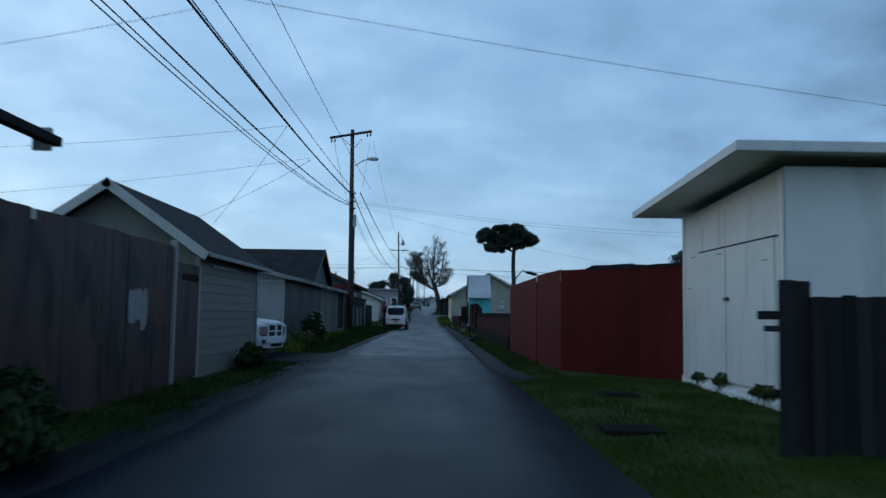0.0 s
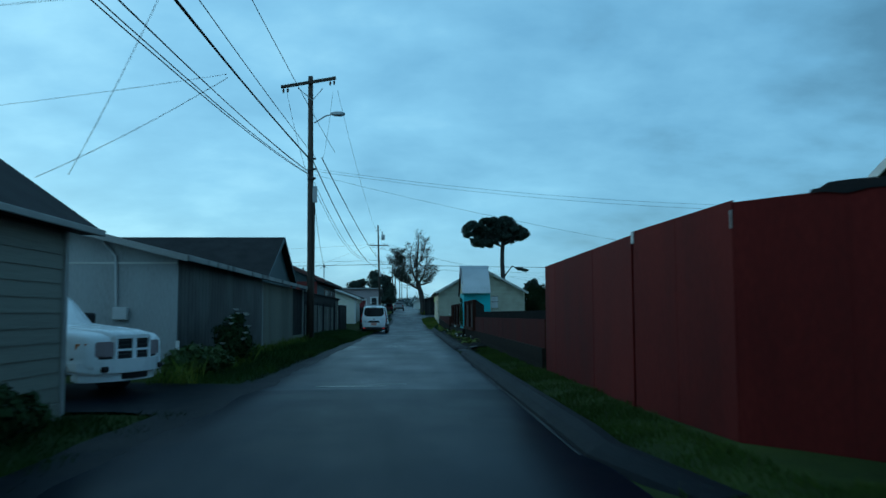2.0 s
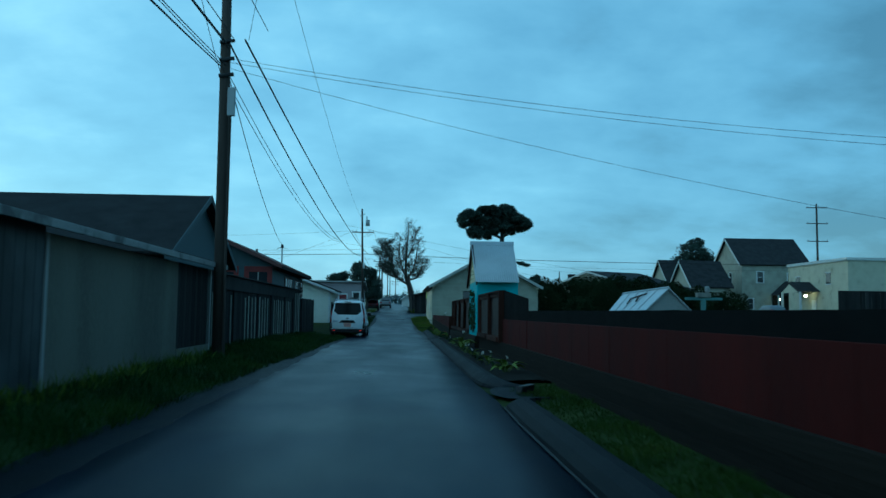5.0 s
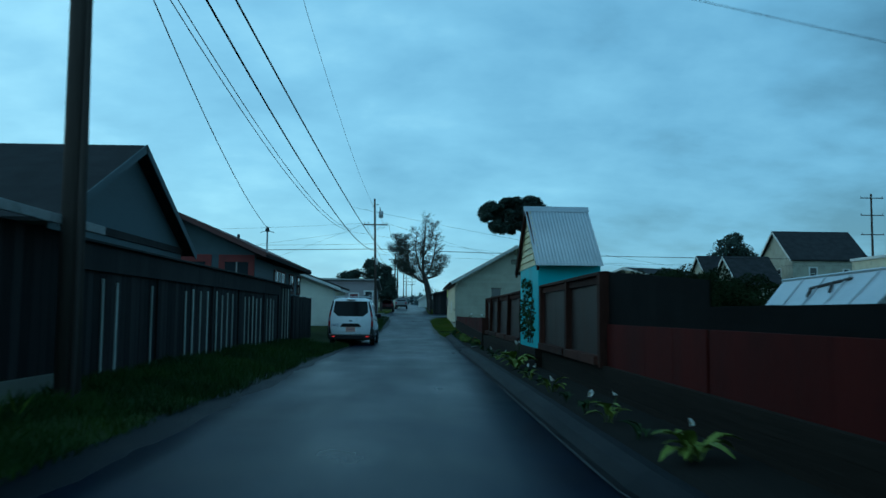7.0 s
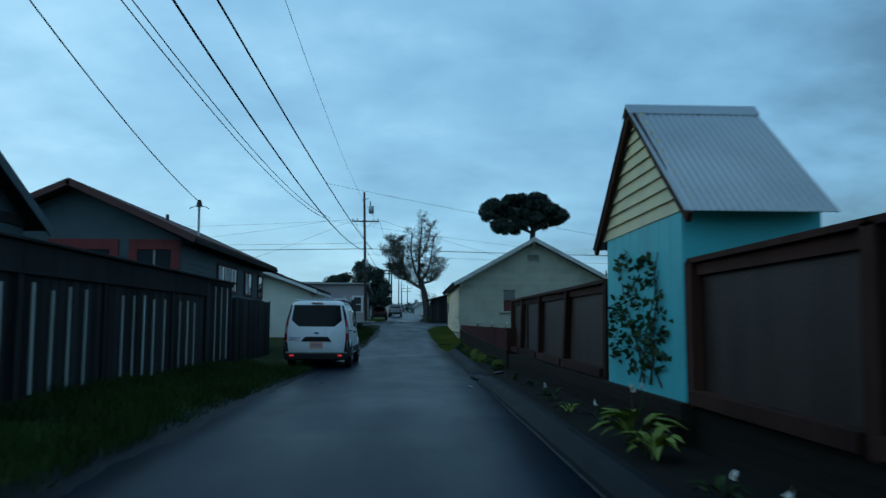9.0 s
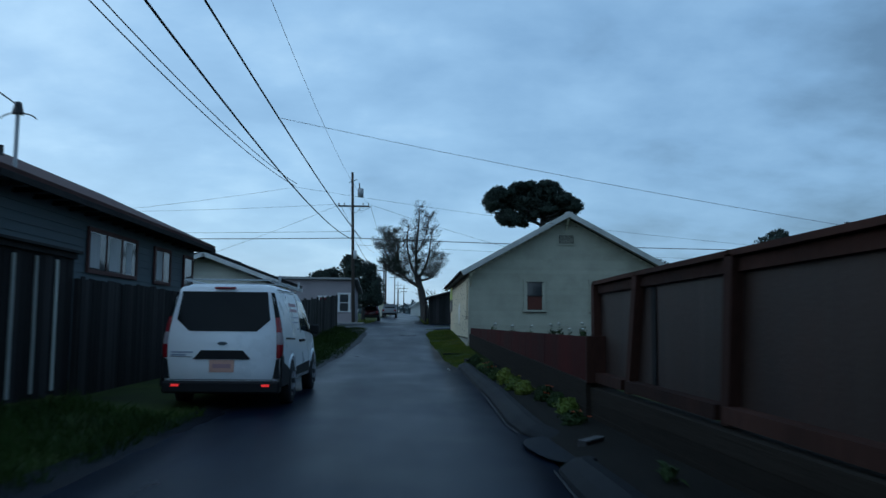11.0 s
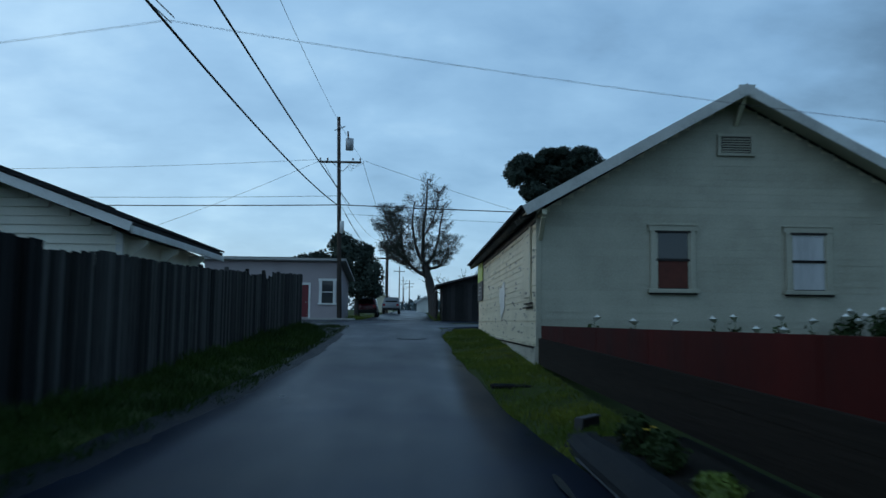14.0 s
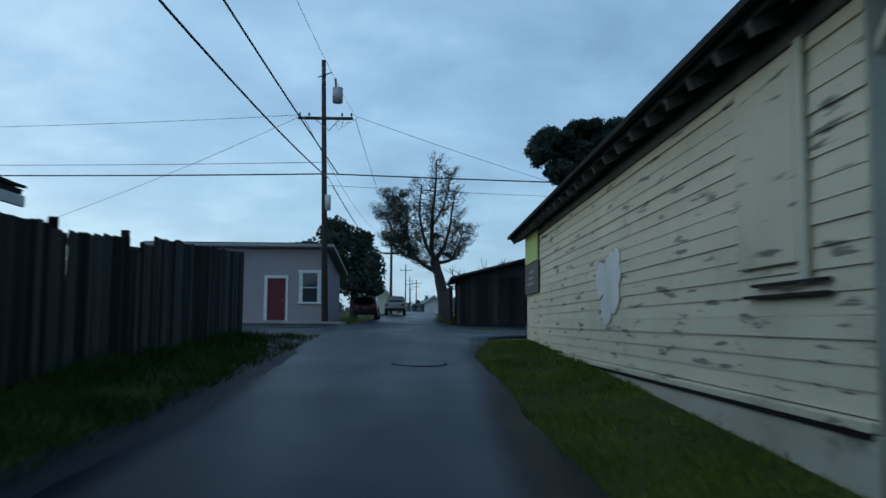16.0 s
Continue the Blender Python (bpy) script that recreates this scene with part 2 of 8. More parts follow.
M_SHEDWHITE = peeling("streaked_white_paint", [(0.28, (0.66, 0.65, 0.59)), (0.46, (0.78, 0.77, 0.72)), (0.7, (0.84, 0.83, 0.79))], (0.54, 0.525, 0.45), (1, 2.6, 0.3), 1.5, 0.56, 0.25)
M_LEANTO = peeling("mottled_grey_planks", tone((0.019, 0.020, 0.022), 0.5, 1.6), (0.056, 0.060, 0.064), (1, 0.9, 0.55), 0.95, 0.46, 0.14)
M_OLDFENCE = material("old_silvered_boards", tone((0.030, 0.030, 0.029), 0.35, 2.3), 0.9, 1.3, 26, 0.5, stretch=(1, 1, 0.14), piece=0.55, spec=0.15)
M_EAVE = peeling("weathered_pale_eave", tone((0.25, 0.25, 0.245), 0.6, 1.3), (0.07, 0.07, 0.07), (1, 1.2, 1), 1.4, 0.54, 0.12)
M_CHARWOOD = material("blackened_boards", tone((0.0115, 0.0120, 0.0125), 0.4, 2.0), 0.92, 1.4, 26, 0.5, stretch=(1, 1, 0.14), piece=0.4, spec=0.08)
# dark under-eave tone: the deep shade there is put into the colour
M_SHADEDRAFTER = material("shaded_rafters", tone((0.12, 0.115, 0.105), 0.6, 1.4), 0.85, 2, 30, 0.3, spec=0.15)
M_TARP = material("black_roofing_felt", tone((0.012, 0.012, 0.013)), 0.8, 3, 40, 0.5, spec=0.2)
M_LIME = material("lime_green_leaves", tone((0.17, 0.21, 0.035), 0.6, 1.4), 0.6, 3, 18, 0.0, spec=0.25)
# cream of the far houses, dimmed and greyed for haze in the colour
M_HAZEDCREAM = material("hazed_cream_siding", tone((0.37, 0.36, 0.29), 0.7, 1.2), 0.65, 1.1, 30, 0.15, piece=0.08)
M_PALECREAM = material("pale_cream_siding", tone((0.78, 0.76, 0.66), 0.85, 1.08), 0.6, 1.1, 30, 0.15, piece=0.08)
M_STUCCO = material("grey_panel", tone((0.148, 0.146, 0.116), 0.4, 1.25), 0.8, 0.7, 50, 0.3, stretch=(1, 1, 0.25))
M_PALEPANEL = material("pale_sheet_panel", tone((0.27, 0.28, 0.285), 0.5, 1.25), 0.6, 0.7, 30, 0.15, stretch=(1, 1, 0.3))
M_SHINGLE = material("dark_shingles", tone((0.034, 0.034, 0.036), 0.6, 1.5), 0.9, 1.4, 30, 0.6, piece=0.2, spec=0.1)
M_TURQ = material("turquoise_paint", tone((0.15, 0.50, 0.54), 0.8, 1.12), 0.6, 1.5, 40, 0.15)
M_MINT = material("faded_mint_paint", tone((0.16, 0.27, 0.26), 0.7, 1.2), 0.7, 1.5, 40, 0.15)
M_YELLOW = material("pale_yellow_boards", tone((0.62, 0.56, 0.33), 0.8, 1.1), 0.6, 1.5, 40, 0.15)
M_TIN = material("galvanised_sheet", tone((0.52, 0.53, 0.55), 0.85, 1.1), 0.42, 1.2, 20, 0.05, metal=0.55)
M_SLATEBLUE = material("dark_blue_grey_siding", tone((0.070, 0.094, 0.108), 0.75, 1.2), 0.7, 1.4, 40, 0.2, stretch=ALONG)
M_REDROOF = material("red_brown_roofing", tone((0.10, 0.05, 0.045), 0.7, 1.3), 0.85, 1.6, 30, 0.4)
M_REDTRIM = material("dull_red_trim", tone((0.16, 0.03, 0.028), 0.75, 1.2), 0.7, 2, 30, 0.2)
M_PALEWOOD = material("pale_weathered_wood", tone((0.34, 0.335, 0.30), 0.55, 1.35), 0.85, 2, 26, 0.3, stretch=UPRIGHT, piece=0.3)
M_PURPLE = material("mauve_grey_stucco", tone((0.30, 0.265, 0.275), 0.85, 1.1), 0.75, 0.9, 60, 0.3)
M_REDDOOR = material("red_door_paint", tone((0.10, 0.008, 0.013), 0.85, 1.1), 0.5, 2, 30, 0.05)
M_POLE = material("pole_wood", tone((0.055, 0.045, 0.038), 0.6, 1.5), 0.9, 3, 30, 0.5, stretch=(1, 1, 0.05))
M_WIRE = plain("cable_black", (0.012, 0.012, 0.014), 0.6)
M_STEEL = plain("lamp_steel", (0.35, 0.36, 0.37), 0.45, 0.7)
M_CAN = plain("transformer_grey", (0.42, 0.43, 0.44), 0.5)
M_CERAMIC = plain("insulator_brown", (0.06, 0.035, 0.03), 0.3)
M_GLASS = plain("window_glass", (0.03, 0.035, 0.04), 0.06, spec=0.6)
M_CURTAIN = material("white_curtain", tone((0.5, 0.5, 0.5), 0.8, 1.1), 0.9, 8, 60, 0.1, stretch=(1, 1, 0.1))
M_REDCURTAIN = material("red_brown_blind", tone((0.10, 0.033, 0.024), 0.8, 1.2), 0.9, 8, 60, 0.1)
M_VAN = material("van_white_paint", tone((0.84, 0.85, 0.86), 0.93, 1.03), 0.28, 1.5, 10, 0.0, rough_var=0.06, spec=0.5)
M_PLASTIC = plain("black_plastic", (0.009, 0.009, 0.010), 0.6, spec=0.3)
M_VGLASS = plain("tinted_glass", (0.004, 0.005, 0.006), 0.06, spec=0.16)
M_CABGLASS = plain("greenish_cab_glass", (0.022, 0.036, 0.038), 0.06, spec=0.3)
M_RUBBER = plain("tyre_rubber", (0.015, 0.015, 0.016), 0.8)
M_RIM = plain("wheel_rim", (0.22, 0.22, 0.23), 0.45, 0.6)
M_CHROME = plain("chrome", (0.7, 0.7, 0.7), 0.15, 1.0)
M_REDLENS = plain("red_lens", (0.22, 0.008, 0.014), 0.2)
# emission on a plain reflector, in place of headlight light thrown back
M_REDGLINT = plain("self_glowing_red_reflector", (0.8, 0.03, 0.03), 0.3, glow=0.6)
M_CLEARLENS = plain("clear_lens", (0.30, 0.25, 0.26), 0.15)
M_AMBER = plain("amber_lens", (0.45, 0.14, 0.02), 0.25)
M_PLATE = plain("plate_orange_white", (0.62, 0.36, 0.28), 0.5)
M_BLUEPRINT = plain("blue_grey_lettering", (0.28, 0.32, 0.42), 0.5)
M_REDPRINT = plain("faded_red_lettering", (0.42, 0.24, 0.26), 0.5)
M_CARRED = plain("dark_red_car_paint", (0.05, 0.006, 0.010), 0.25)
M_CARGREY = plain("silver_car_paint", (0.20, 0.21, 0.22), 0.35, 0.3)
M_BARK = material("bark", tone((0.050, 0.045, 0.042), 0.6, 1.5), 0.95, 4, 25, 0.8, stretch=(1, 1, 0.25))
# needles of the far trees, lightened and blued to hold haze
M_PINE = material("hazed_pine_needles", tone((0.042, 0.056, 0.046), 0.5, 1.6), 0.8, 1.4, 12, 0.0, spec=0.15)
M_LEAF = material("dark_leaves", tone((0.032, 0.050, 0.018), 0.5, 1.8), 0.75, 2.2, 14, 0.0, spec=0.1)
# darker copy of the hedge leaves, their shade kept in the colour
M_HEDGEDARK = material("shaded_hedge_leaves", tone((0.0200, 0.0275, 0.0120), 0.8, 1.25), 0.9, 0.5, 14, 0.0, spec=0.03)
M_HEDGE = material("hedge_leaves", tone((0.05, 0.075, 0.022), 0.5, 1.7), 0.7, 1.6, 14, 0.0, spec=0.2)
M_BRIGHTLEAF = material("bright_leaves", tone((0.12, 0.17, 0.03), 0.6, 1.5), 0.6, 3, 18, 0.0, spec=0.25)
M_PETAL = plain("white_petals", (0.75, 0.74, 0.70), 0.7)
M_YELLOWPETAL = plain("yellow_petals", (0.75, 0.50, 0.04), 0.7)
M_ORANGEPETAL = plain("orange_red_petals", (0.62, 0.13, 0.05), 0.7)
# pale bluish leaf colour with the haze of distance put into it
M_HAZEGREEN = material("hazed_distant_trees", tone((0.10, 0.13, 0.14), 0.8, 1.2), 1.0, 0.05, 0.4, 0.0, spec=0.0)
M_LIT = plain("porch_lamp_glow", (1.0, 0.82, 0.5), 0.5, glow=14.0)
M_SIGNGREEN = plain("sign_green", (0.50, 0.62, 0.16), 0.6)
M_SIGNDARK = plain("sign_dark", (0.05, 0.05, 0.05), 0.6)
M_IRON = material("cast_iron", tone((0.05, 0.05, 0.052), 0.7, 1.3), 0.55, 6, 60, 0.4, metal=0.4)

# ---- building helpers ----


def part(name, bm, mat, parent=None, label="", smooth=False):
    bmesh.ops.recalc_face_normals(bm, faces=bm.faces[:])
    me = bpy.data.meshes.new(name)
    bm.to_mesh(me)
    bm.free()
    for p in me.polygons:
        p.use_smooth = smooth
    me.materials.append(mat)
    ob = new(name, me)
    ob.parent = parent
    return tagged(ob, label)


def thing(name, at, label, category, group="", kind=""):
    ob = new(name)
    ob.empty_display_size = 0.2
    ob.location = at
    return tagged(ob, label, category, group, kind)


def box(bm, a, b, bev=0.0):
    lo, hi = [min(p, q) for p, q in zip(a, b)], [max(p, q) for p, q in zip(a, b)]
    v = [bm.verts.new((x, y, z)) for x in (lo[0], hi[0]) for y in (lo[1], hi[1]) for z in (lo[2], hi[2])]
    f = [bm.faces.new([v[i] for i in q]) for q in ((0, 1, 3, 2), (4, 6, 7, 5), (0, 4, 5, 1), (2, 3, 7, 6), (0, 2, 6, 4), (1, 5, 7, 3))]
    if bev:
        es = list({e for g in f for e in g.edges})
        bmesh.ops.bevel(bm, geom=es, offset=bev, segments=1, affect="EDGES")
    return bm


def slab(name, a, b, mat, parent=None, label="", bev=0.006):
    return part(name, box(bmesh.new(), a, b, bev), mat, parent, label)


def prism(bm, pts, axis, lo, hi):
    """A polygon given in the two other axes, drawn out along one axis."""
    def at(p, q):
        return {"x": (q, p[0], p[1]), "y": (p[0], q, p[1]), "z": (p[0], p[1], q)}[axis]
    a, b = [bm.verts.new(at(p, lo)) for p in pts], [bm.verts.new(at(p, hi)) for p in pts]
    bm.faces.new(a), bm.faces.new(b[::-1])
    for i in range(len(pts)):
        j = (i + 1) % len(pts)
        bm.faces.new((a[i], b[i], b[j], a[j]))
    return bm


def sheet(bm, corners, thick):
    """A flat slab with these corners as its upper face, thick metres deep."""
    c = [Vector(p) for p in corners]
    n = (c[1] - c[0]).cross(c[2] - c[0]).normalized()
    if n.z < 0 or (abs(n.z) < 1e-6 and n.x < 0):
        n = -n
    a, b = [bm.verts.new(p) for p in c], [bm.verts.new(p - n * thick) for p in c]
    bm.faces.new(a), bm.faces.new(b[::-1])
    for i in range(len(c)):
        j = (i + 1) % len(c)
        bm.faces.new((a[i], b[i], b[j], a[j]))
    return bm


def rod(bm, a, b, r0, r1=None, sides=8):
    a, b = Vector(a), Vector(b)
    r1 = r0 if r1 is None else r1
    d = (b - a).normalized()
    s = d.orthogonal().normalized()
    t = d.cross(s)
    ra = [bm.verts.new(a + (s * math.cos(k * math.tau / sides) + t * math.sin(k * math.tau / sides)) * r0) for k in range(sides)]
    rb = [bm.verts.new(b + (s * math.cos(k * math.tau / sides) + t * math.sin(k * math.tau / sides)) * r1) for k in range(sides)]
    bm.faces.new(ra[::-1]), bm.faces.new(rb)
    for k in range(sides):
        j = (k + 1) % sides
        bm.faces.new((ra[k], ra[j], rb[j], rb[k]))
    return bm


def pieces(name, mesh, parent, places, label=""):
    """Objects of their own on one mesh, each at a local matrix."""
    for m in places:
        o = new(name, mesh)
        o.parent = parent
        o.matrix_basis = m
        if label:
            o["label"] = label


def mesh_of(name, bm, mat):
    bmesh.ops.recalc_face_normals(bm, faces=bm.faces[:])
    me = bpy.data.meshes.new(name)
    bm.to_mesh(me)
    bm.free()
    me.materials.append(mat)
    return me


def raw(name, verts, faces, mat, parent=None, smooth=False):
    me = bpy.data.meshes.new(name)
    me.from_pydata(verts, [], faces)
    me.materials.append(mat)
    if smooth:
        for p in me.polygons:
            p.use_smooth = True
    ob = new(name, me)
    ob.parent = parent
    return ob


GY = [-300, 0, 58, 64, 70, 78, 84, 90, 96, 104, 112, 124, 142, 160, 300, 1000, 3500]
GH = [0, 0, 0, -0.05, -0.085, -0.05, 0.06, 0.35, 0.62, 0.98, 1.14, 1.24, 1.5, 2.0, 4.3, 13.0, 40.0]


def level(y):
    """Height of the alley's surface, which climbs gently towards the cross street."""
    return float(np.interp(y, GY, GH))


def bank(x, y):
    """Height of the ground, with a low verge on both sides of the alley."""
    left = 0.16 * np.clip((-2.9 - x) / 1.5, 0, 1) * np.clip((y - 22) / 10, 0, 1) * np.clip((104 - y) / 6, 0, 1)
    right = 0.10 * np.clip((x - 1.5) / 0.9, 0, 1) * np.clip((y - 6) / 10, 0, 1) * np.clip((103 - y) / 6, 0, 1)
    return level(y) + float(left + right)

# ---- ground, alley, cross street ----
xs = [-2500, -600, -150, -60, -25, -12, -7, -5, -4.4, -3.9, -3.4, -2.9, -2.5, 1.0, 1.5, 1.8, 2.1, 2.4, 2.7, 3.5, 6, 12, 25, 60, 150, 600, 2500]
ys = [-300, -60, -20] + list(range(-8, 126, 2)) + [130, 142, 160, 200, 300, 600, 1000, 3500]
verts = [(x, y, bank(x, y) - 0.04 + (0.03 * noise.noise((x * 0.8, y * 0.8, 0)) if abs(x) < 30 and not -3.2 < x < 1.4 else 0)) for y in ys for x in xs]
faces = [(j * len(xs) + i, j * len(xs) + i + 1, (j + 1) * len(xs) + i + 1, (j + 1) * len(xs) + i) for j in range(len(ys) - 1) for i in range(len(xs) - 1)]
tagged(raw("ground", verts, faces, M_EARTH, smooth=True), "damp dark earth and grass ground reaching the horizon", "ground", kind="structure")


def strip(name, mat, ys, edges, lift, label, category):
    v, f = [], []
    for y in ys:
        a, b = edges(y)
        v += [(a - 0.04, y, level(y) + lift - 0.08), (a, y, level(y) + lift)]
        v += [(a + (b - a) * k / 6, y, level(y) + lift + 0.02 * math.sin(math.pi * k / 6)) for k in range(1, 6)]
        v += [(b, y, level(y) + lift), (b + 0.04, y, level(y) + lift - 0.08)]
    for j in range(len(ys) - 1):
        for i in range(8):
            f.append((j * 9 + i, j * 9 + i + 1, j * 9 + 10 + i, j * 9 + 9 + i))
    return tagged(raw(name, v, f, mat, smooth=True), label, category, kind="structure")


def alley_edges(y):
    w = 0.10 * noise.noise((0.3, y * 0.45, 2)) + 0.05 * noise.noise((3, y * 1.7, 2))
    w2 = 0.07 * noise.noise((8.3, y * 0.45, 2)) + 0.04 * noise.noise((5, y * 1.7, 2))
    left = np.interp(y, [-60, 10, 46, 72, 84, 92, 99, 103.5, 105], [-2.95, -2.95, -2.85, -2.9, -2.6, -2.25, -2.4, -3.4, -5.5])
    right = np.interp(y, [-60, 8, 16, 25, 46, 78, 84, 92, 99, 103.5, 105], [1.6, 1.6, 1.55, 1.4, 1.4, 1.56, 1.24, 0.98, 0.85, 1.5, 3.5])
    return left + w, right + w2


strip("road_alley", M_ASPHALT, [-60 + k * 0.5 for k in range(331)], alley_edges, 0.0, "wet dark asphalt alley with rough worn edges", "road")
strip("road_resurfaced", M_NEWASPHALT, [-60 + k * 0.5 for k in range(168)] + [23.7, 23.9], lambda y: (alley_edges(y)[0] + 0.02, alley_edges(y)[1] - 0.02), 0.006, "darker resurfaced stretch of wet asphalt", "road")
bm = bmesh.new()
sheet(bm, [(-120, 104.6, level(104.6) + 0.006), (120, 104.6, level(104.6) + 0.006), (120, 120.5, level(120.5) + 0.006), (-120, 120.5, level(120.5) + 0.006)], 0.1)
tagged(part("road_cross_street", bm, M_ASPHALT), "wet asphalt cross street", "road", kind="structure")
strip("road_far_alley", M_ASPHALT, [120.2, 125, 135, 142, 160, 200, 300, 600], lambda y: (-3.4, 1.2), 0.004, "asphalt alley going on beyond the cross street", "road")

# wet mud and litter washed along the edges of the alley


def mud(y0, y1, edge, inner, outer, seed):
    bm = bmesh.new()
    prev = None
    y = y0
    while y <= y1:
        e = alley_edges(y)[edge]
        d = 1 if edge == 0 else -1
        i = e + d * (inner * float(np.interp(y, [0, 22, 40, 70], [1.7, 1.5, 1.2, 0.9])) + 0.20 * noise.noise((seed, y * 0.5, 1)) + 0.16 * noise.noise((seed, y * 2.1, 3)))
        o = e - d * outer
        row = [bm.verts.new((x, y, max(level(y), bank(x, y) - 0.03) + z)) for x, z in ((o, 0.012), (e, 0.014), ((e + i) / 2, 0.014), (i, -0.012))]
        if prev:
            for k in range(3):
                bm.faces.new((prev[k], prev[k + 1], row[k + 1], row[k]))
        prev = row
        y += 0.25
    tagged(part("ground_mud", bm, M_MUD, smooth=True), "dark wet mud and litter along the edge of the asphalt", "mud", kind="structure")


mud(-8, 103, 0, 0.38, 0.25, 3)

# worn patches and a utility cover in the surface


def patch(name, x, y, rx, ry, mat, label, lift=0.024):
    bm = bmesh.new()
    ring = []
    for k in range(22):
        a = k * math.tau / 22
        r = 1 + 0.22 * noise.noise((x + 1.3 * math.cos(a), y + 1.3 * math.sin(a), 1))
        px, py = x + rx * r * math.cos(a), y + ry * r * math.sin(a)
        ring.append(bm.verts.new((px, py, level(py) + lift)))
    bm.faces.new(ring)
    return tagged(part(name, bm, mat), label, "road patch", kind="structure")


patch("trim_puddle", -1.12, 24.55, 0.62, 0.13, M_PUDDLE, "shallow puddle standing in the asphalt", 0.021)
patch("trim_puddle", -0.5, 24.95, 0.34, 0.10, M_PUDDLE, "shallow puddle standing in the asphalt", 0.021)
patch("trim_puddle", 1.19, 79.3, 0.035, 0.42, M_PUDDLE, "narrow puddle beside the kerb", 0.016)
patch("trim_puddle", 1.12, 61.8, 0.05, 0.4, M_PUDDLE, "narrow puddle beside the kerb", 0.016)
patch("trim_gutter_mud", 1.72, 64.8, 0.42, 0.95, M_MUD, "dark mud in the gap of the kerb", 0.034)
patch("trim_gutter_mud", 1.8, 38.2, 0.42, 0.95, M_MUD, "dark mud in the gap of the kerb", 0.034)
patch("trim_road_patch", -0.9, 15.6, 0.45, 0.5, M_PATCH, "dark worn patch in the asphalt", 0.019)
cover = thing("manhole_cover", (-0.05, 97.0, level(97.0) + 0.0135), "round cast iron utility cover in the asphalt", "manhole cover")
cover.rotation_euler = (math.atan(0.045), 0, 0)
part("frame", rod(bmesh.new(), (0, 0, 0), (0, 0, 0.008), 0.42, sides=28), M_KERB, cover)
part("lid", rod(bmesh.new(), (0, 0, 0.008), (0, 0, 0.012), 0.37, sides=28), M_PATCH, cover)

# ---- kerbs ----


def kerb(points, label):
    bm = bmesh.new()
    prev = None
    n = len(points)
    for i, (x, y) in enumerate(points):
        p, q = points[max(i - 1, 0)], points[min(i + 1, n - 1)]
        d = Vector((q[0] - p[0], q[1] - p[1], 0)).normalized()
        s = Vector((-d.y, d.x, 0))
        j = 0.012 * noise.noise((x, y * 0.9, 4))
        g = float(np.interp(min(i, n - 1 - i), [0, 1, 2, 3], [0.25, 0.5, 0.8, 1.0]))
        prof = [(0.22, -0.03), (0.19, 0.04 * g), (0.11, 0.11 * g), (0.0, 0.16 * g), (-0.11, 0.15 * g), (-0.18, -0.06)]
        c = Vector((x, y, level(y)))
        ring = [bm.verts.new(c + s * (a + j) + Vector((0, 0, h + j))) for a, h in prof]
        if prev:
            for k in range(5):
                bm.faces.new((prev[k], prev[k + 1], ring[k + 1], ring[k]))
        else:
            bm.faces.new(ring)
        prev = ring
    bm.faces.new(prev[::-1])
    k = tagged(part("kerb", bm, M_KERB), label, "kerb", kind="structure")
    bm = bmesh.new()
    prev = None
    for x, y in points[2:-2]:
        w = 0.012 + 0.008 * noise.noise((x, y * 1.3, 9))
        e = x - 0.245 + 0.012 * noise.noise((x, y * 0.7, 6))
        row = [bm.verts.new((e - w, y, level(y) + 0.018)), bm.verts.new((e + w, y, level(y) + 0.022))]
        if prev:
            bm.faces.new((prev[0], prev[1], row[1], row[0]))
        prev = row
    part("seam", bm, M_SEAM, k, "pale worn seam along the foot of the kerb")
    return k


kerb([(2.05, 15.9), (1.85, 16.6)] + [(1.62, y) for y in np.arange(17.6, 35.6, 0.9)] + [(1.66, 36.4), (1.85, 37.1), (2.25, 37.5)], "rolled dark asphalt kerb along the alley")
kerb([(2.3, 39.0), (1.9, 39.3), (1.68, 40.0)] + [(1.6, y) for y in np.arange(40.9, 62.9, 0.9)] + [(1.64, 63.5), (1.8, 64.0), (2.2, 64.35)], "rolled dark asphalt kerb beside the planted strip")
kerb([(2.25, 65.3), (1.85, 65.6), (1.66, 66.2)] + [(float(np.interp(y, [67, 71], [1.62, 1.74])), y) for y in np.arange(67.1, 79.7, 0.9)] + [(1.74, 80.4), (1.78, 81.3), (1.9, 81.8)], "rolled dark asphalt kerb beside the planted strip")

# steel plates at the gaps in the kerb
for x, y in ((1.98, 64.62), (1.98, 38.1), (1.95, 82.05)):
    sp = thing("drain_plate", (x, y, level(y)), "bent grey steel drain plate at the gap in the kerb", "drain plate")
    sp.rotation_euler = (0, 0, radians(35))
    part("lip", prism(bmesh.new(), [(-0.16, 0.0), (-0.14, 0.0), (-0.12, 0.13), (0.14, 0.16), (0.14, 0.175), (-0.135, 0.145)], "y", -0.06, 0.06), M_IRON, sp)
    part("sump", prism(bmesh.new(), [(-0.12, 0.0), (0.14, 0.0), (0.14, 0.155), (-0.10, 0.12)], "y", -0.045, 0.045), M_TARP, sp)

# dark planted bed behind the kerb
bm = bmesh.new()
prev = None
for k in range(84):
    y = 39.6 + k * 0.5
    row = [bm.verts.new((x, y, level(y) + h + 0.025 * noise.noise((x * 3, y * 2, 5)))) for x, h in ((1.70, 0.03), (1.9, 0.10), (2.15, 0.12), (2.4, 0.12), (2.69, 0.1))]
    if prev:
        for i in range(4):
            bm.faces.new((prev[i], prev[i + 1], row[i + 1], row[i]))
    prev = row
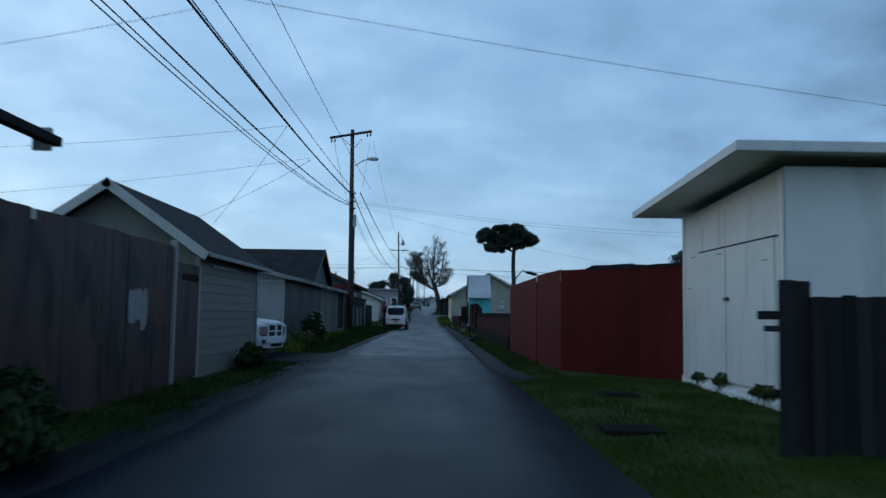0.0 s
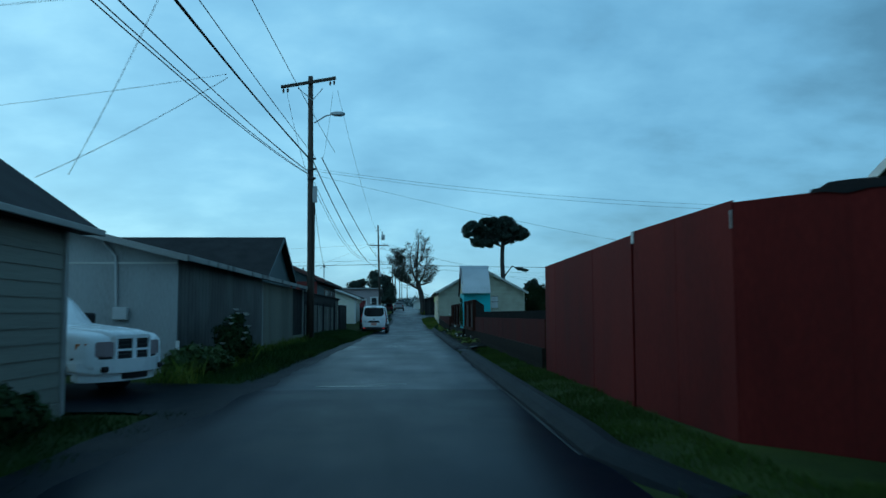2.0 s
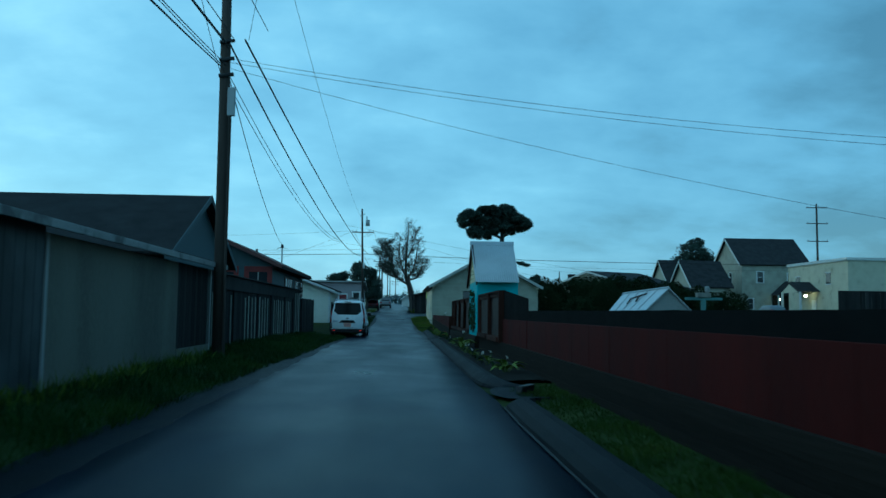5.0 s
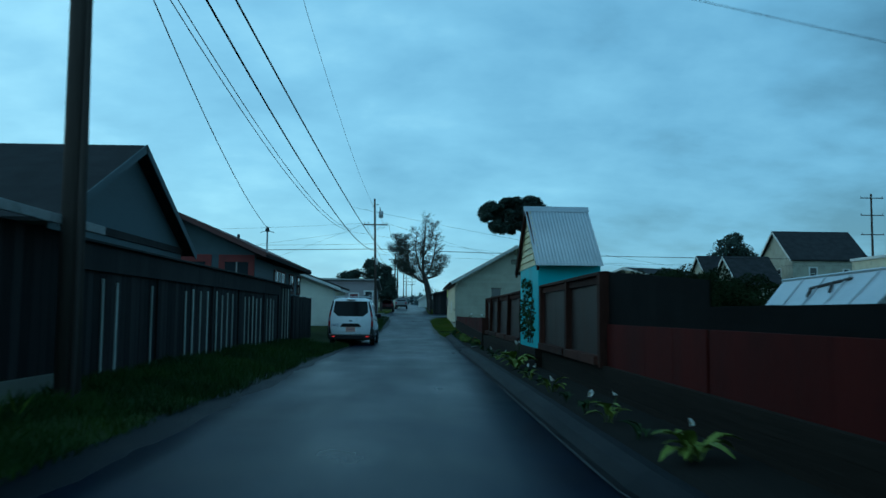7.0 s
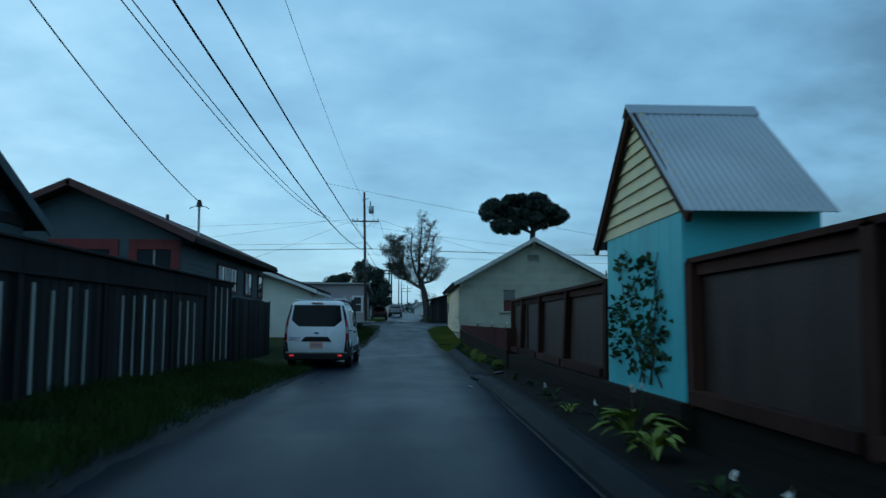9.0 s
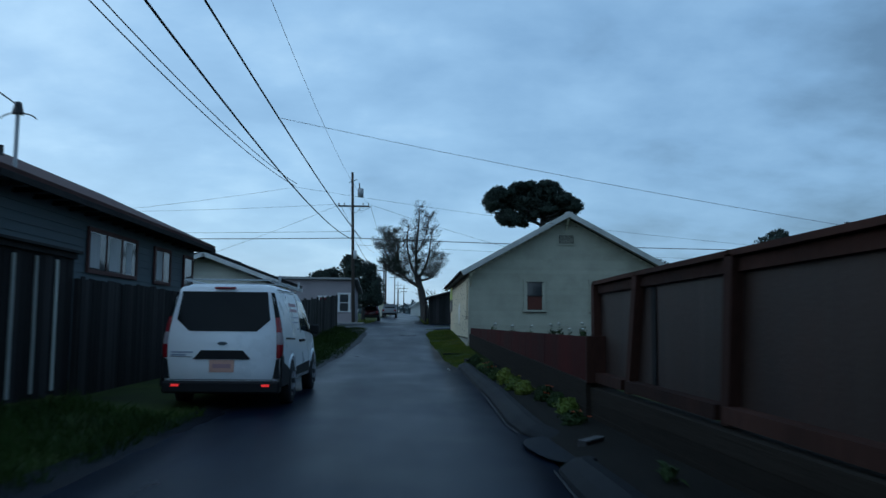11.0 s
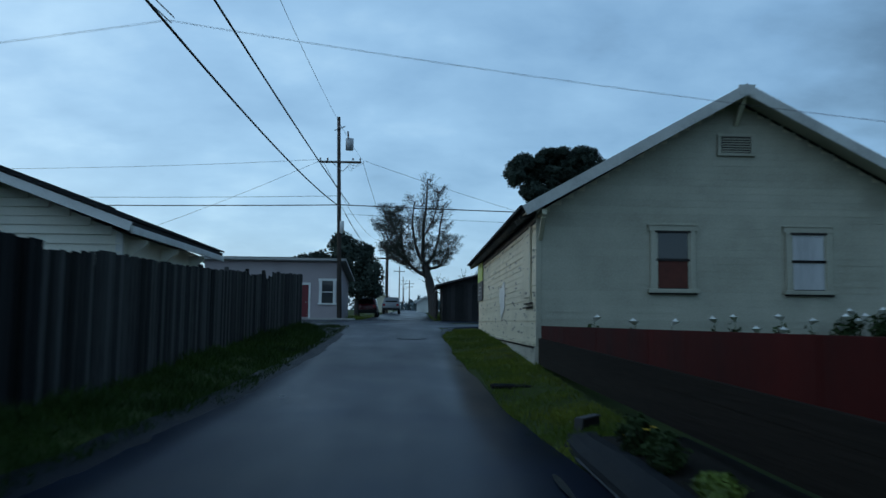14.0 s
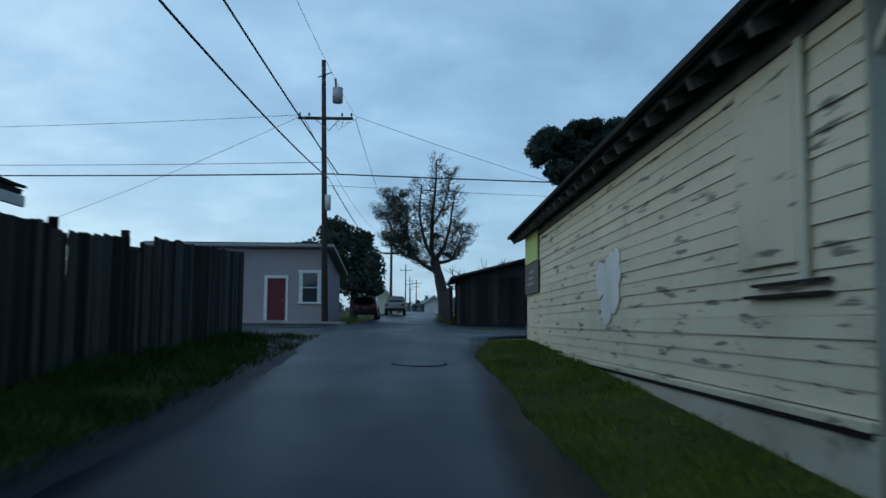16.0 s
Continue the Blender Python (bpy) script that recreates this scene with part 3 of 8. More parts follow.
tagged(part("ground_bed", bm, M_BANK, smooth=True), "dark damp soil bed behind the kerb", "soil bed", kind="structure")

# driveway where the pickup stands
v, f = [], []
for j in range(9):
    y = 21.25 + 0.5 * j
    for i in range(10):
        x = -2.85 - 1.05 * i
        y2 = y + (0.25 * noise.noise((x, y, 3)) if j in (0, 8) else 0) - (0.35 if j == 0 and i == 0 else 0) + (0.35 if j == 8 and i == 0 else 0)
        v.append((x, y2, bank(x, y2) - (0.008 if i else 0.03)))
for j in range(8):
    for i in range(9):
        f.append((j * 10 + i, j * 10 + i + 1, j * 10 + 11 + i, j * 10 + 10 + i))
tagged(raw("ground_driveway", v, f, M_MUD, smooth=True), "dark wet gravel driveway beside the garage", "driveway", kind="structure")

# drain grates in the verge by the shed
for x, y in ((2.25, 9.1), (2.9, 12.7), (1.62, 86.3)):
    g = thing("drain_grate", (x, y, bank(x, y) - 0.01), "dark rectangular drain box sunk in the grass verge", "drain")
    slab("rim", (-0.32, -0.26, -0.03), (0.32, 0.26, 0.012), M_BANK, g)
    for k in range(5):
        slab("bar", (-0.27, -0.24 + k * 0.11, 0.012), (0.27, -0.19 + k * 0.11, 0.018), M_KERB, g, bev=0)

# ---- fences ----


def fence(name, at, length, direction, height, width, gap, mat, label, drop=0.0, follow=False, thick=0.022, ragged=0.0, tilt=0.0, rails=True, posts=2.4, cap=False, rail_side=1, skip=(), group="", tops=None):
    """Upright boards on rails and posts. direction: degrees from +y, clockwise seen from above."""
    f = thing(name, at, label, "fence", group)
    f.rotation_euler = (0, 0, -radians(direction))
    rnd = random.Random(name + str(at))
    n = max(1, round(length / (width + gap)))
    step = length / n
    bm = bmesh.new()
    box(bm, (-thick / 2, (gap - step) / 2, 0), (thick / 2, (step - gap) / 2, height), 0.004)
    me = mesh_of("board", bm, mat)
    def lift(s):
        return level(at[1] + s) - level(at[1]) if follow else 0.0
    pl = []
    for k in range(n):
        s = (k + 0.5) * step
        if any(a < s < b for a, b in skip):
            continue
        pl.append(Matrix.Translation((rnd.uniform(-0.004, 0.004), s, lift(s) + drop + rnd.uniform(-ragged, ragged * 0.4) + (float(np.interp(at[1] + s, *tops)) - at[2] - height if tops else 0.0))) @ Euler((radians(rnd.uniform(-tilt, tilt)), 0, radians(rnd.uniform(-tilt, tilt)))).to_matrix().to_4x4())
    pieces("board", me, f, pl)
    if rails:
        for z in (0.25, 0.5 * height + 0.1, height - 0.25):
            bm = bmesh.new()
            sheet(bm, [(rail_side * 0.015, 0, z + drop), (rail_side * 0.06, 0, z + drop), (rail_side * 0.06, length, z + drop + lift(length)), (rail_side * 0.015, length, z + drop + lift(length))], 0.085)
            part("rail", bm, mat, f)
    if posts:
        bm = bmesh.new()
        box(bm, (-0.045, -0.045, 0), (0.045, 0.045, height + 0.02), 0.006)
        pm = mesh_of("post", bm, mat)
        m = max(1, round(length / posts))
        pieces("post", pm, f, [Matrix.Translation((rail_side * 0.06, k * length / m, drop + lift(k * length / m) - 0.05)) for k in range(m + 1)])
    if cap:
        bm = bmesh.new()
        sheet(bm, [(-0.06, 0, height + drop + 0.03), (0.06, 0, height + drop + 0.03), (0.06, length, height + drop + 0.03 + lift(length)), (-0.06, length, height + drop + 0.03 + lift(length))], 0.03)
        part("cap", bm, mat, f)
    return f


# brown board fence and gate by the first garage
gf = fence("board_fence", (-4.42, -4.0, 0), 18.05, 0, 2.40, 0.29, 0.004, M_MAUVEWOOD, "tall brown board fence with a pale scuffed patch", drop=-0.03, ragged=0.015, rail_side=-1)
patchm = bmesh.new()
for cy, cz, ry, rz, sd in ((16.20, 1.30, 0.15, 0.25, 1), (16.48, 1.34, 0.14, 0.24, 2), (16.74, 1.30, 0.11, 0.28, 3), (16.66, 1.08, 0.10, 0.14, 4)):
    rim = []
    for k in range(36):
        a = k * math.tau / 36
        q = 1 + 0.22 * noise.noise((math.cos(a) * 2.0, math.sin(a) * 2.0, sd)) + 0.1 * noise.noise((math.cos(a) * 6, math.sin(a) * 6, sd))
        q /= max(abs(math.cos(a)), abs(math.sin(a))) ** 0.7
        rim.append((cy + ry * q * math.cos(a), cz + rz * q * math.sin(a)))
    prism(patchm, rim, "x", 0.0135, 0.0165 + 0.0005 * sd)
part("pale_patch", patchm, M_PALEPANEL, gf, "pale peeling paint patch")
slab("edge_post", (-0.05, 18.06, -0.02), (0.06, 18.16, 2.46), M_GREYTRIM, gf, "pale painted corner post")
slab("white_tag", (0.014, 13.0, 2.24), (0.02, 13.12, 2.36), M_WHITE, gf, "small white tag")

# ---- first garage, grey green siding ----
gar = thing("garage", (-4.42, 15.9, 0), "small garage with grey green lap siding and dark shingle gable roof", "garage")
W, D, EV, RG = 3.5, 5.05, 2.36, 3.72
part("wall", prism(bmesh.new(), [(-W, 0), (-0.03, 0), (-0.03, EV), (-W / 2 + 0.06, RG - 0.12), (-W, EV)], "y", -0.2, D - 0.02), M_SAGE, gar)
bm = bmesh.new()
prism(bm, [(-0.03, 0), (0.018, 0), (0.0, 0.2)], "y", -0.86, 4.3)
lap = mesh_of("board", bm, M_SAGE)
pieces("board", lap, gar, [Matrix.Translation((0, 0.68, 0.18 * k)) for k in range(12)])
slab("foundation", (-0.05, -0.15, -0.06), (0.02, D, 0.16), M_SAGE, gar)
slab("corner_board", (-0.08, D - 0.1, 0), (0.035, D + 0.01, EV - 0.06), M_GREYTRIM, gar, bev=0.004)
slab("corner_board", (-0.06, -0.28, 0), (0.035, -0.18, EV - 0.06), M_GREYTRIM, gar, bev=0.004)
side_door = slab("side_door", (-0.03, -1.62, 0.03), (0.02, -0.3, 2.1), M_MAUVEWOOD, gar, "brown plank side door")
slab("hinge_board", (0.02, -1.3, 1.80), (0.04, -0.35, 1.92), M_DARKWOOD, side_door)
slab("lintel", (0.015, 0.6, 2.12), (0.04, 2.9, 2.19), M_GREYTRIM, gar)
bm = bmesh.new()
apex = (-W / 2 + 0.06, RG)
for s in (0.27, -W - 0.27):
    sheet(bm, [(apex[0], -0.55, RG), (s, -0.55, EV - 0.03), (s, D + 0.5, EV - 0.03), (apex[0], D + 0.5, RG)], 0.07)
part("roof", bm, M_SHINGLE, gar)
for s in (0.29, -W - 0.29):
    bm = bmesh.new()
    sheet(bm, [(apex[0], -0.59, RG + 0.02), (s, -0.59, EV - 0.02), (s, -0.552, EV - 0.02), (apex[0], -0.552, RG + 0.02)], 0.17)
    part("bargeboard", bm, M_BARGE, gar)
slab("fascia", (0.27, -0.55, EV - 0.09), (0.30, D + 0.5, EV - 0.01), M_GREYTRIM, gar)
slab("soffit", (0.0, -0.5, EV - 0.075), (0.268, D + 0.45, EV - 0.06), M_DARKWOOD, gar, bev=0)
gw = bmesh.new()
prism(gw, [(-W, EV - 0.3), (0, EV - 0.3), (0, EV), (apex[0], RG - 0.1), (-W, EV)], "y", -0.02, 0.03)
part("gable_wall", gw, M_SAGE, gar)

# corner of the roof of a house behind the brown fence
near = thing("house", (-9.0, 0.0, 0), "neighbouring house whose eave shows above the fence", "house")
slab("wall", (0, 0, 0), (4.1, 8.0, 2.9), M_GREYTRIM, near)
bm = bmesh.new()
sheet(bm, [(0, -0.4, 5.0), (4.85, -0.4, 3.15), (4.85, 8.75, 3.15), (0, 8.75, 5.0)], 0.1)
part("roof", bm, M_SHINGLE, near)
slab("gutter", (4.83, -0.4, 3.02), (4.95, 8.9, 3.12), M_DARKWOOD, near)
slab("bargeboard", (4.7, 8.72, 2.95), (4.9, 8.78, 3.2), M_GREYTRIM, near)

# ---- second house on the left: low lean-to and big gable behind ----
h2 = thing("lean_to_house", (-4.85, 27.3, 0.0), "low weathered house with lean-to front and dark shingle gable roof", "house")
L2 = 19.0
slab("wall", (-3.6, 0, 0), (-0.03, L2, 2.30), M_GREYWOOD, h2)
plank = mesh_of("plank", box(bmesh.new(), (-0.03, -0.14, 0.05), (0.005, 0.14, 2.3), 0.004), M_LEANTO)
pieces("plank", plank, h2, [Matrix.Translation((0, 0.15 + 0.293 * k, 0.1)) for k in range(32)])
part("end_panel", prism(bmesh.new(), [(-3.6, 0.05), (0.03, 0.05), (0.03, 2.445), (-3.6, 3.36)], "y", -0.06, 0.0), M_PALEPANEL, h2, "pale sheet end wall")
slab("seam_strip", (-3.6, -0.075, 2.27), (0.02, -0.061, 2.31), M_BARGE, h2, bev=0.003)
bm = bmesh.new()
rod(bm, (-1.46, -0.10, 2.72), (-1.20, -0.10, 2.42), 0.03, sides=8)
rod(bm, (-1.20, -0.10, 2.42), (-1.17, -0.10, 1.38), 0.03, sides=8)
part("conduit", bm, M_CAN, h2, "bent grey conduit")
bm = bmesh.new()
sheet(bm, [(0.36, -0.50, 2.42), (-3.9, -0.50, 3.50), (-3.9, -0.46, 3.50), (0.36, -0.46, 2.42)], 0.13)
part("rake_board", bm, M_EAVE, h2, "weathered pale rake board")
slab("downpipe", (0.035, -0.12, 0.12), (0.10, -0.055, 0.72), M_TRIM, h2, "short white pipe at the corner")
slab("meter_box", (-1.22, -0.18, 1.14), (-0.92, -0.061, 1.40), M_CAN, h2, bev=0.02)
slab("stucco_panel", (-0.03, 9.45, 0.16), (0.02, 16.0, 2.3), M_STUCCO, h2, "plain grey plastered wall panel")
slab("corner_trim", (-0.03, 9.36, 0.1), (0.03, 9.45, 2.3), M_GREYTRIM, h2)
pl2 = mesh_of("plank", box(bmesh.new(), (-0.03, -0.12, 0.4), (0.01, 0.12, 2.3), 0.004), M_DARKWOOD)
pieces("plank", pl2, h2, [Matrix.Translation((0, 16.15 + 0.25 * k, 0)) for k in range(11)])
slab("kick_board", (-0.02, 16.0, 0.12), (0.04, 18.95, 0.42), M_STUCCO, h2, "pale kick board")
slab("corner_trim", (-0.06, L2 - 0.06, 0.1), (0.04, L2 + 0.04, 2.3), M_GREYTRIM, h2)
box_unit = slab("wall_vent", (-0.4, L2 + 0.03, 1.9), (-0.05, L2 + 0.28, 2.25), M_TRIM, h2, "white boxed vent")
bm = bmesh.new()
sheet(bm, [(0.32, -0.45, 2.44), (0.32, L2 + 0.4, 2.44), (-3.9, L2 + 0.4, 3.5), (-3.9, -0.45, 3.5)], 0.06)
part("roof", bm, M_SHINGLE, h2)
slab("fascia", (0.32, -0.45, 2.31), (0.36, L2 + 0.4, 2.43), M_EAVE, h2)
# big gable: ridge across the alley
bm = bmesh.new()
GX, GYc = -2.75, 29.2
for s in (-1, 1):
    sheet(bm, [(GX + 0.35, GYc, 5.6), (GX + 0.35, GYc + s * 5.1, 3.1), (GX - 9, GYc + s * 5.1, 3.1), (GX - 9, GYc, 5.6)], 0.09)
part("main_roof", bm, M_SHINGLE, h2)
part("gable_wall", prism(bmesh.new(), [(GYc - 4.7, 2.0), (GYc + 4.7, 2.0), (GYc + 4.7, 3.2), (GYc, 5.45), (GYc - 4.7, 3.2)], "x", GX - 8.5, GX), M_SLATEBLUE, h2)
for s in (-1, 1):
    bm = bmesh.new()
    sheet(bm, [(GX + 0.38, GYc, 5.62), (GX + 0.38, GYc + s * 5.15, 3.1), (GX + 0.35, GYc + s * 5.15, 3.1), (GX + 0.35, GYc, 5.62)], 0.2)
    part("bargeboard", bm, M_SLATEBLUE, h2)
slab("belly_band", (GX, GYc - 4.7, 3.05), (GX + 0.04, GYc + 4.7, 3.25), M_DARKWOOD, h2)
slab("lower_wall", (GX - 8.5, GYc - 4.7, 0), (GX - 0.02, GYc + 4.7, 3.0), M_SLATEBLUE, h2)

# ---- slatted fence on the left with gaps of daylight ----
def batten_fence(y0, y1, x, height, pale, seed):
    f = fence("slat_fence", (x, y0, 0.12), y1 - y0, 0, height, 0.24, 0.012, M_DARKWOOD, "dark weathered board fence with pale upright battens", ragged=0.03, tilt=0.4, rail_side=-1)
    rnd = random.Random(seed)
    bar = mesh_of("batten", box(bmesh.new(), (0.014, -0.042, 0.05), (0.04, 0.042, height - (0.65 if y0 < 66 else 0.22)), 0.004), M_PALEWOOD)
    pieces("batten", bar, f, [Matrix.Translation((0, s, rnd.uniform(-0.05, 0.05))) @ Euler((radians(rnd.uniform(-0.6, 0.6)), 0, 0)).to_matrix().to_4x4() for s in pale], "pale weathered batten")
    slab("top_beam", (-0.02, 0, height - (0.5 if y0 < 66 else 0.14)), (0.07, y1 - y0, height - 0.06), M_DARKWOOD, f)
    slab("top_cap", (-0.06, -0.02, height - 0.056), (0.15, y1 - y0 + 0.02, height - 0.01), M_DARKWOOD, f)
    slab("front_post", (0.012, -0.07, -0.1), (0.06, 0.07, height - 0.2), M_DARKWOOD, f)
    return f


PALE = [49.08, 49.72, 51.63, 54.05, 54.65, 55.32, 56.01, 56.95, 57.55, 58.17, 58.8, 60.5, 61.1, 61.7, 62.32, 63.04, 64.2, 64.85, 65.45, 67.55, 68.25, 68.95]
for k, (a, b) in enumerate(((47.2, 52.0), (52.0, 56.5), (56.5, 59.6), (59.6, 63.6), (63.6, 66.5), (66.5, 69.6))):
    batten_fence(a, b, -5.42, 2.28, [s - a for s in PALE if a < s < b], k)
fence("dark_fence", (-5.3, 69.65, -0.02), 5.8, 0, 2.0, 0.16, 0.01, M_DARKWOOD, "dark weathered board fence behind the van", ragged=0.05, tilt=0.5, rail_side=-1)

# ---- third house: dark blue grey with red trim ----
h3 = thing("low_house", (-6.9, 69.4, 0.0), "low dark blue grey house with red brown window trim", "house")
D3, X3 = 13.1, -3.1
part("wall", prism(bmesh.new(), [(-6.2, 0), (-0.02, 0), (-0.02, 3.7), (X3, 5.15), (-6.2, 3.7)], "y", 0.02, D3), M_SLATEBLUE, h3)
lap3 = mesh_of("board", prism(bmesh.new(), [(-0.02, 0), (0.022, 0), (0.0, 0.2)], "y", 0, D3), M_SLATEBLUE)
pieces("board", lap3, h3, [Matrix.Translation((0, 0, 0.3 + 0.18 * k)) for k in range(19)])
lap3f = mesh_of("board", prism(bmesh.new(), [(0.02, 0), (-0.022, 0), (0.0, 0.2)], "x", -6.2, 0), M_SLATEBLUE)
pieces("board", lap3f, h3, [Matrix.Translation((0, 0, 1.5 + 0.18 * k)) for k in range(12)])
for s in (0.62, -6.82):
    bm = bmesh.new()
    sheet(bm, [(X3, -0.6, 5.36), (s, -0.6, 3.70), (s, D3 + 0.3, 3.70), (X3, D3 + 0.3, 5.36)], 0.12)
    part("roof", bm, M_REDROOF, h3)
    bm = bmesh.new()
    sheet(bm, [(X3, -0.65, 5.34), (s, -0.65, 3.68), (s, -0.602, 3.68), (X3, -0.602, 5.34)], 0.18)
    part("bargeboard", bm, M_REDROOF, h3)
slab("fascia", (0.58, -0.6, 3.50), (0.63, D3 + 0.3, 3.62), M_DARKWOOD, h3)
for x0, x1 in ((-3.6, -2.04), (-1.24, -0.26)):
    w3 = slab("window", (x0, -0.03, 2.4), (x1, 0.0, 3.34), M_GLASS, h3, bev=0)
    slab("frame", (x0 - 0.25, -0.07, 3.34), (x1 + 0.25, -0.02, 3.64), M_REDTRIM, w3)
    for q in (x0 - 0.25, x1):
        slab("frame", (q, -0.07, 2.35), (q + 0.25, -0.02, 3.34), M_REDTRIM, w3)
    slab("mullion", ((x0 + x1) / 2 - 0.03, -0.05, 2.4), ((x0 + x1) / 2 + 0.03, -0.031, 3.34), M_GREYTRIM, w3, bev=0)
def rafter_tails(parent, x0, x1, ys, z, mat):
    me = mesh_of("rafter_tail", box(bmesh.new(), (x0, -0.03, -0.09), (x1, 0.03, 0.0), 0.004), mat)
    pieces("rafter_tail", me, parent, [Matrix.Translation((0, y, z)) for y in ys])
rafter_tails(h3, 0.0, 0.55, [0.3 + 0.8 * k for k in range(17)], 3.58, M_DARKWOOD)
def side_window(parent, y0, y1, z0, z1, frame_mat, panes, x=0.0, curtain=None):
    """A window in a wall that faces +x."""
    w = slab("window", (x - 0.01, y0, z0), (x + 0.03, y1, z1), M_GLASS, parent, bev=0)
    t = 0.09
    for a, b in (((y0 - t, z0 - t), (y0, z1 + t)), ((y1, z0 - t), (y1 + t, z1 + t)), ((y0, z1), (y1, z1 + t)), ((y0, z0 - t), (y1, z0))):
        slab("frame", (x, a[0], a[1]), (x + 0.055, b[0], b[1]), frame_mat, w, bev=0.004)
    for k in range(1, panes):
        y = y0 + (y1 - y0) * k / panes
        slab("mullion", (x + 0.03, y - 0.03, z0), (x + 0.045, y + 0.03, z1), frame_mat, w, bev=0)
    if curtain:
        for a, b in curtain:
            slab("curtain", (x + 0.031, y0 + (y1 - y0) * a, z0 + 0.03), (x + 0.034, y0 + (y1 - y0) * b, z1 - 0.03), M_CURTAIN, w, "pale curtain behind the pane", bev=0)
    return w
side_window(h3, 4.5, 7.5, 2.38, 3.2, M_REDROOF, 3, 0.02, [(0.02, 0.2), (0.4, 0.62), (0.76, 0.9)])
side_window(h3, 9.05, 10.4, 2.36, 3.2, M_REDROOF, 2, 0.02, [(0.1, 0.55)])
side_window(h3, 11.9, 12.8, 2.36, 3.2, M_REDROOF, 1, 0.02)
mast = thing("service_mast", (-6.45, 69.6, 3.7), "steel service mast with weatherhead on the roof edge", "mast")
part("pipe", rod(bmesh.new(), (0, 0, -0.1), (0, 0, 1.0), 0.035), M_CAN, mast)
part("weatherhead", rod(bmesh.new(), (0, 0, 0.96), (0, 0, 1.16), 0.10, 0.05, 10), M_IRON, mast)
bm = bmesh.new()
bracket = [(0.30 * math.cos(a), 0.02, 0.86 + 0.12 * math.sin(a)) for a in np.linspace(0.2, math.pi - 0.2, 9)]
for p, q in zip(bracket, bracket[1:]):
    rod(bm, p, q, 0.012, sides=5)
part("drip_loop", bm, M_WIRE, mast)
v = thing("roof_vent", (-8.4, 73.0, 4.35), "dark roof vent pipe", "vent pipe")
part("pipe", rod(bmesh.new(), (0, 0, -0.1), (0, 0, 0.5), 0.06), M_IRON, v)

# ---- fourth house: cream siding, dark roof ----
h4 = thing("cream_house", (-5.5, 88.8, 0.08), "small cream house with lap siding and dark shingle roof", "house")
part("wall", prism(bmesh.new(), [(-5.2, -0.3), (-0.02, -0.3), (-0.02, 2.7), (-2.5, 3.75), (-5.2, 2.7)], "y", 0.03, 5.7), M_PALECREAM, h4)
lap4 = mesh_of("board", prism(bmesh.new(), [(0.03, 0), (-0.035, 0), (0.0, 0.165)], "x", -5.2, 0), M_PALECREAM)
pieces("board", lap4, h4, [Matrix.Translation((0, 0, 0.1 + 0.17 * k)) for k in range(15)])
for k in range(6):
    bm = bmesh.new()
    e = 2.45 * (k + 0.5) / 6.2
    prism(bm, [(0.03, 0), (-0.035, 0), (0.0, 0.165)], "x", -5.2 + e, -e)
    o = part("board", bm, M_PALECREAM, h4)
    o.location = (0, 0, 2.66 + 0.17 * k)
bm = bmesh.new()
for s in (0.42, -5.5):
    sheet(bm, [(-2.5, -0.7, 3.92), (s, -0.7, 2.84), (s, 6.3, 2.84), (-2.5, 6.3, 3.92)], 0.1)
part("roof", bm, M_SHINGLE, h4)
for s in (0.44, -5.52):
    bm = bmesh.new()
    sheet(bm, [(-2.5, -0.74, 3.9), (s, -0.74, 2.82), (s, -0.702, 2.82), (-2.5, -0.702, 3.9)], 0.17)
    part("bargeboard", bm, M_TRIM, h4)
slab("fascia", (0.40, -0.7, 2.62), (0.45, 6.3, 2.76), M_TRIM, h4)
for y in (0.4, 2.4, 4.6):
    bm = bmesh.new()
    prism(bm, [(0.0, 2.60), (0.36, 2.60), (0.36, 2.52), (0.06, 2.28), (0.0, 2.28)], "y", y - 0.04, y + 0.04)
    part("bracket", bm, M_PALECREAM, h4)
slab("corner_board", (-0.1, -0.03, -0.3), (0.03, 0.05, 2.68), M_TRIM, h4)
for side, s in ((1, 0.42), (-1, -5.5)):
    run, drop = s + 2.5, 2.84 - 3.92
    n4 = 13
    for k in range(n4):
        a, b = k / n4, (k + 1.12) / n4
        bm = bmesh.new()
        z0, z1 = 3.935 + drop * a, 3.985 + drop * b
        sheet(bm, [(-2.5 + run * a, -0.76, z0), (-2.5 + run * b, -0.76, z1), (-2.5 + run * b, 6.34, z1), (-2.5 + run * a, 6.34, z0)], 0.035)
        part("shingle_course", bm, M_SHINGLE, h4)
ridge_tile = mesh_of("shingle", box(bmesh.new(), (-0.09, -0.16, 0), (0.09, 0.16, 0.035), 0.005), M_SHINGLE)
pieces("shingle", ridge_tile, h4, [Matrix.Translation((-2.5, -0.62 + 0.3 * k, 3.95)) for k in range(23)])

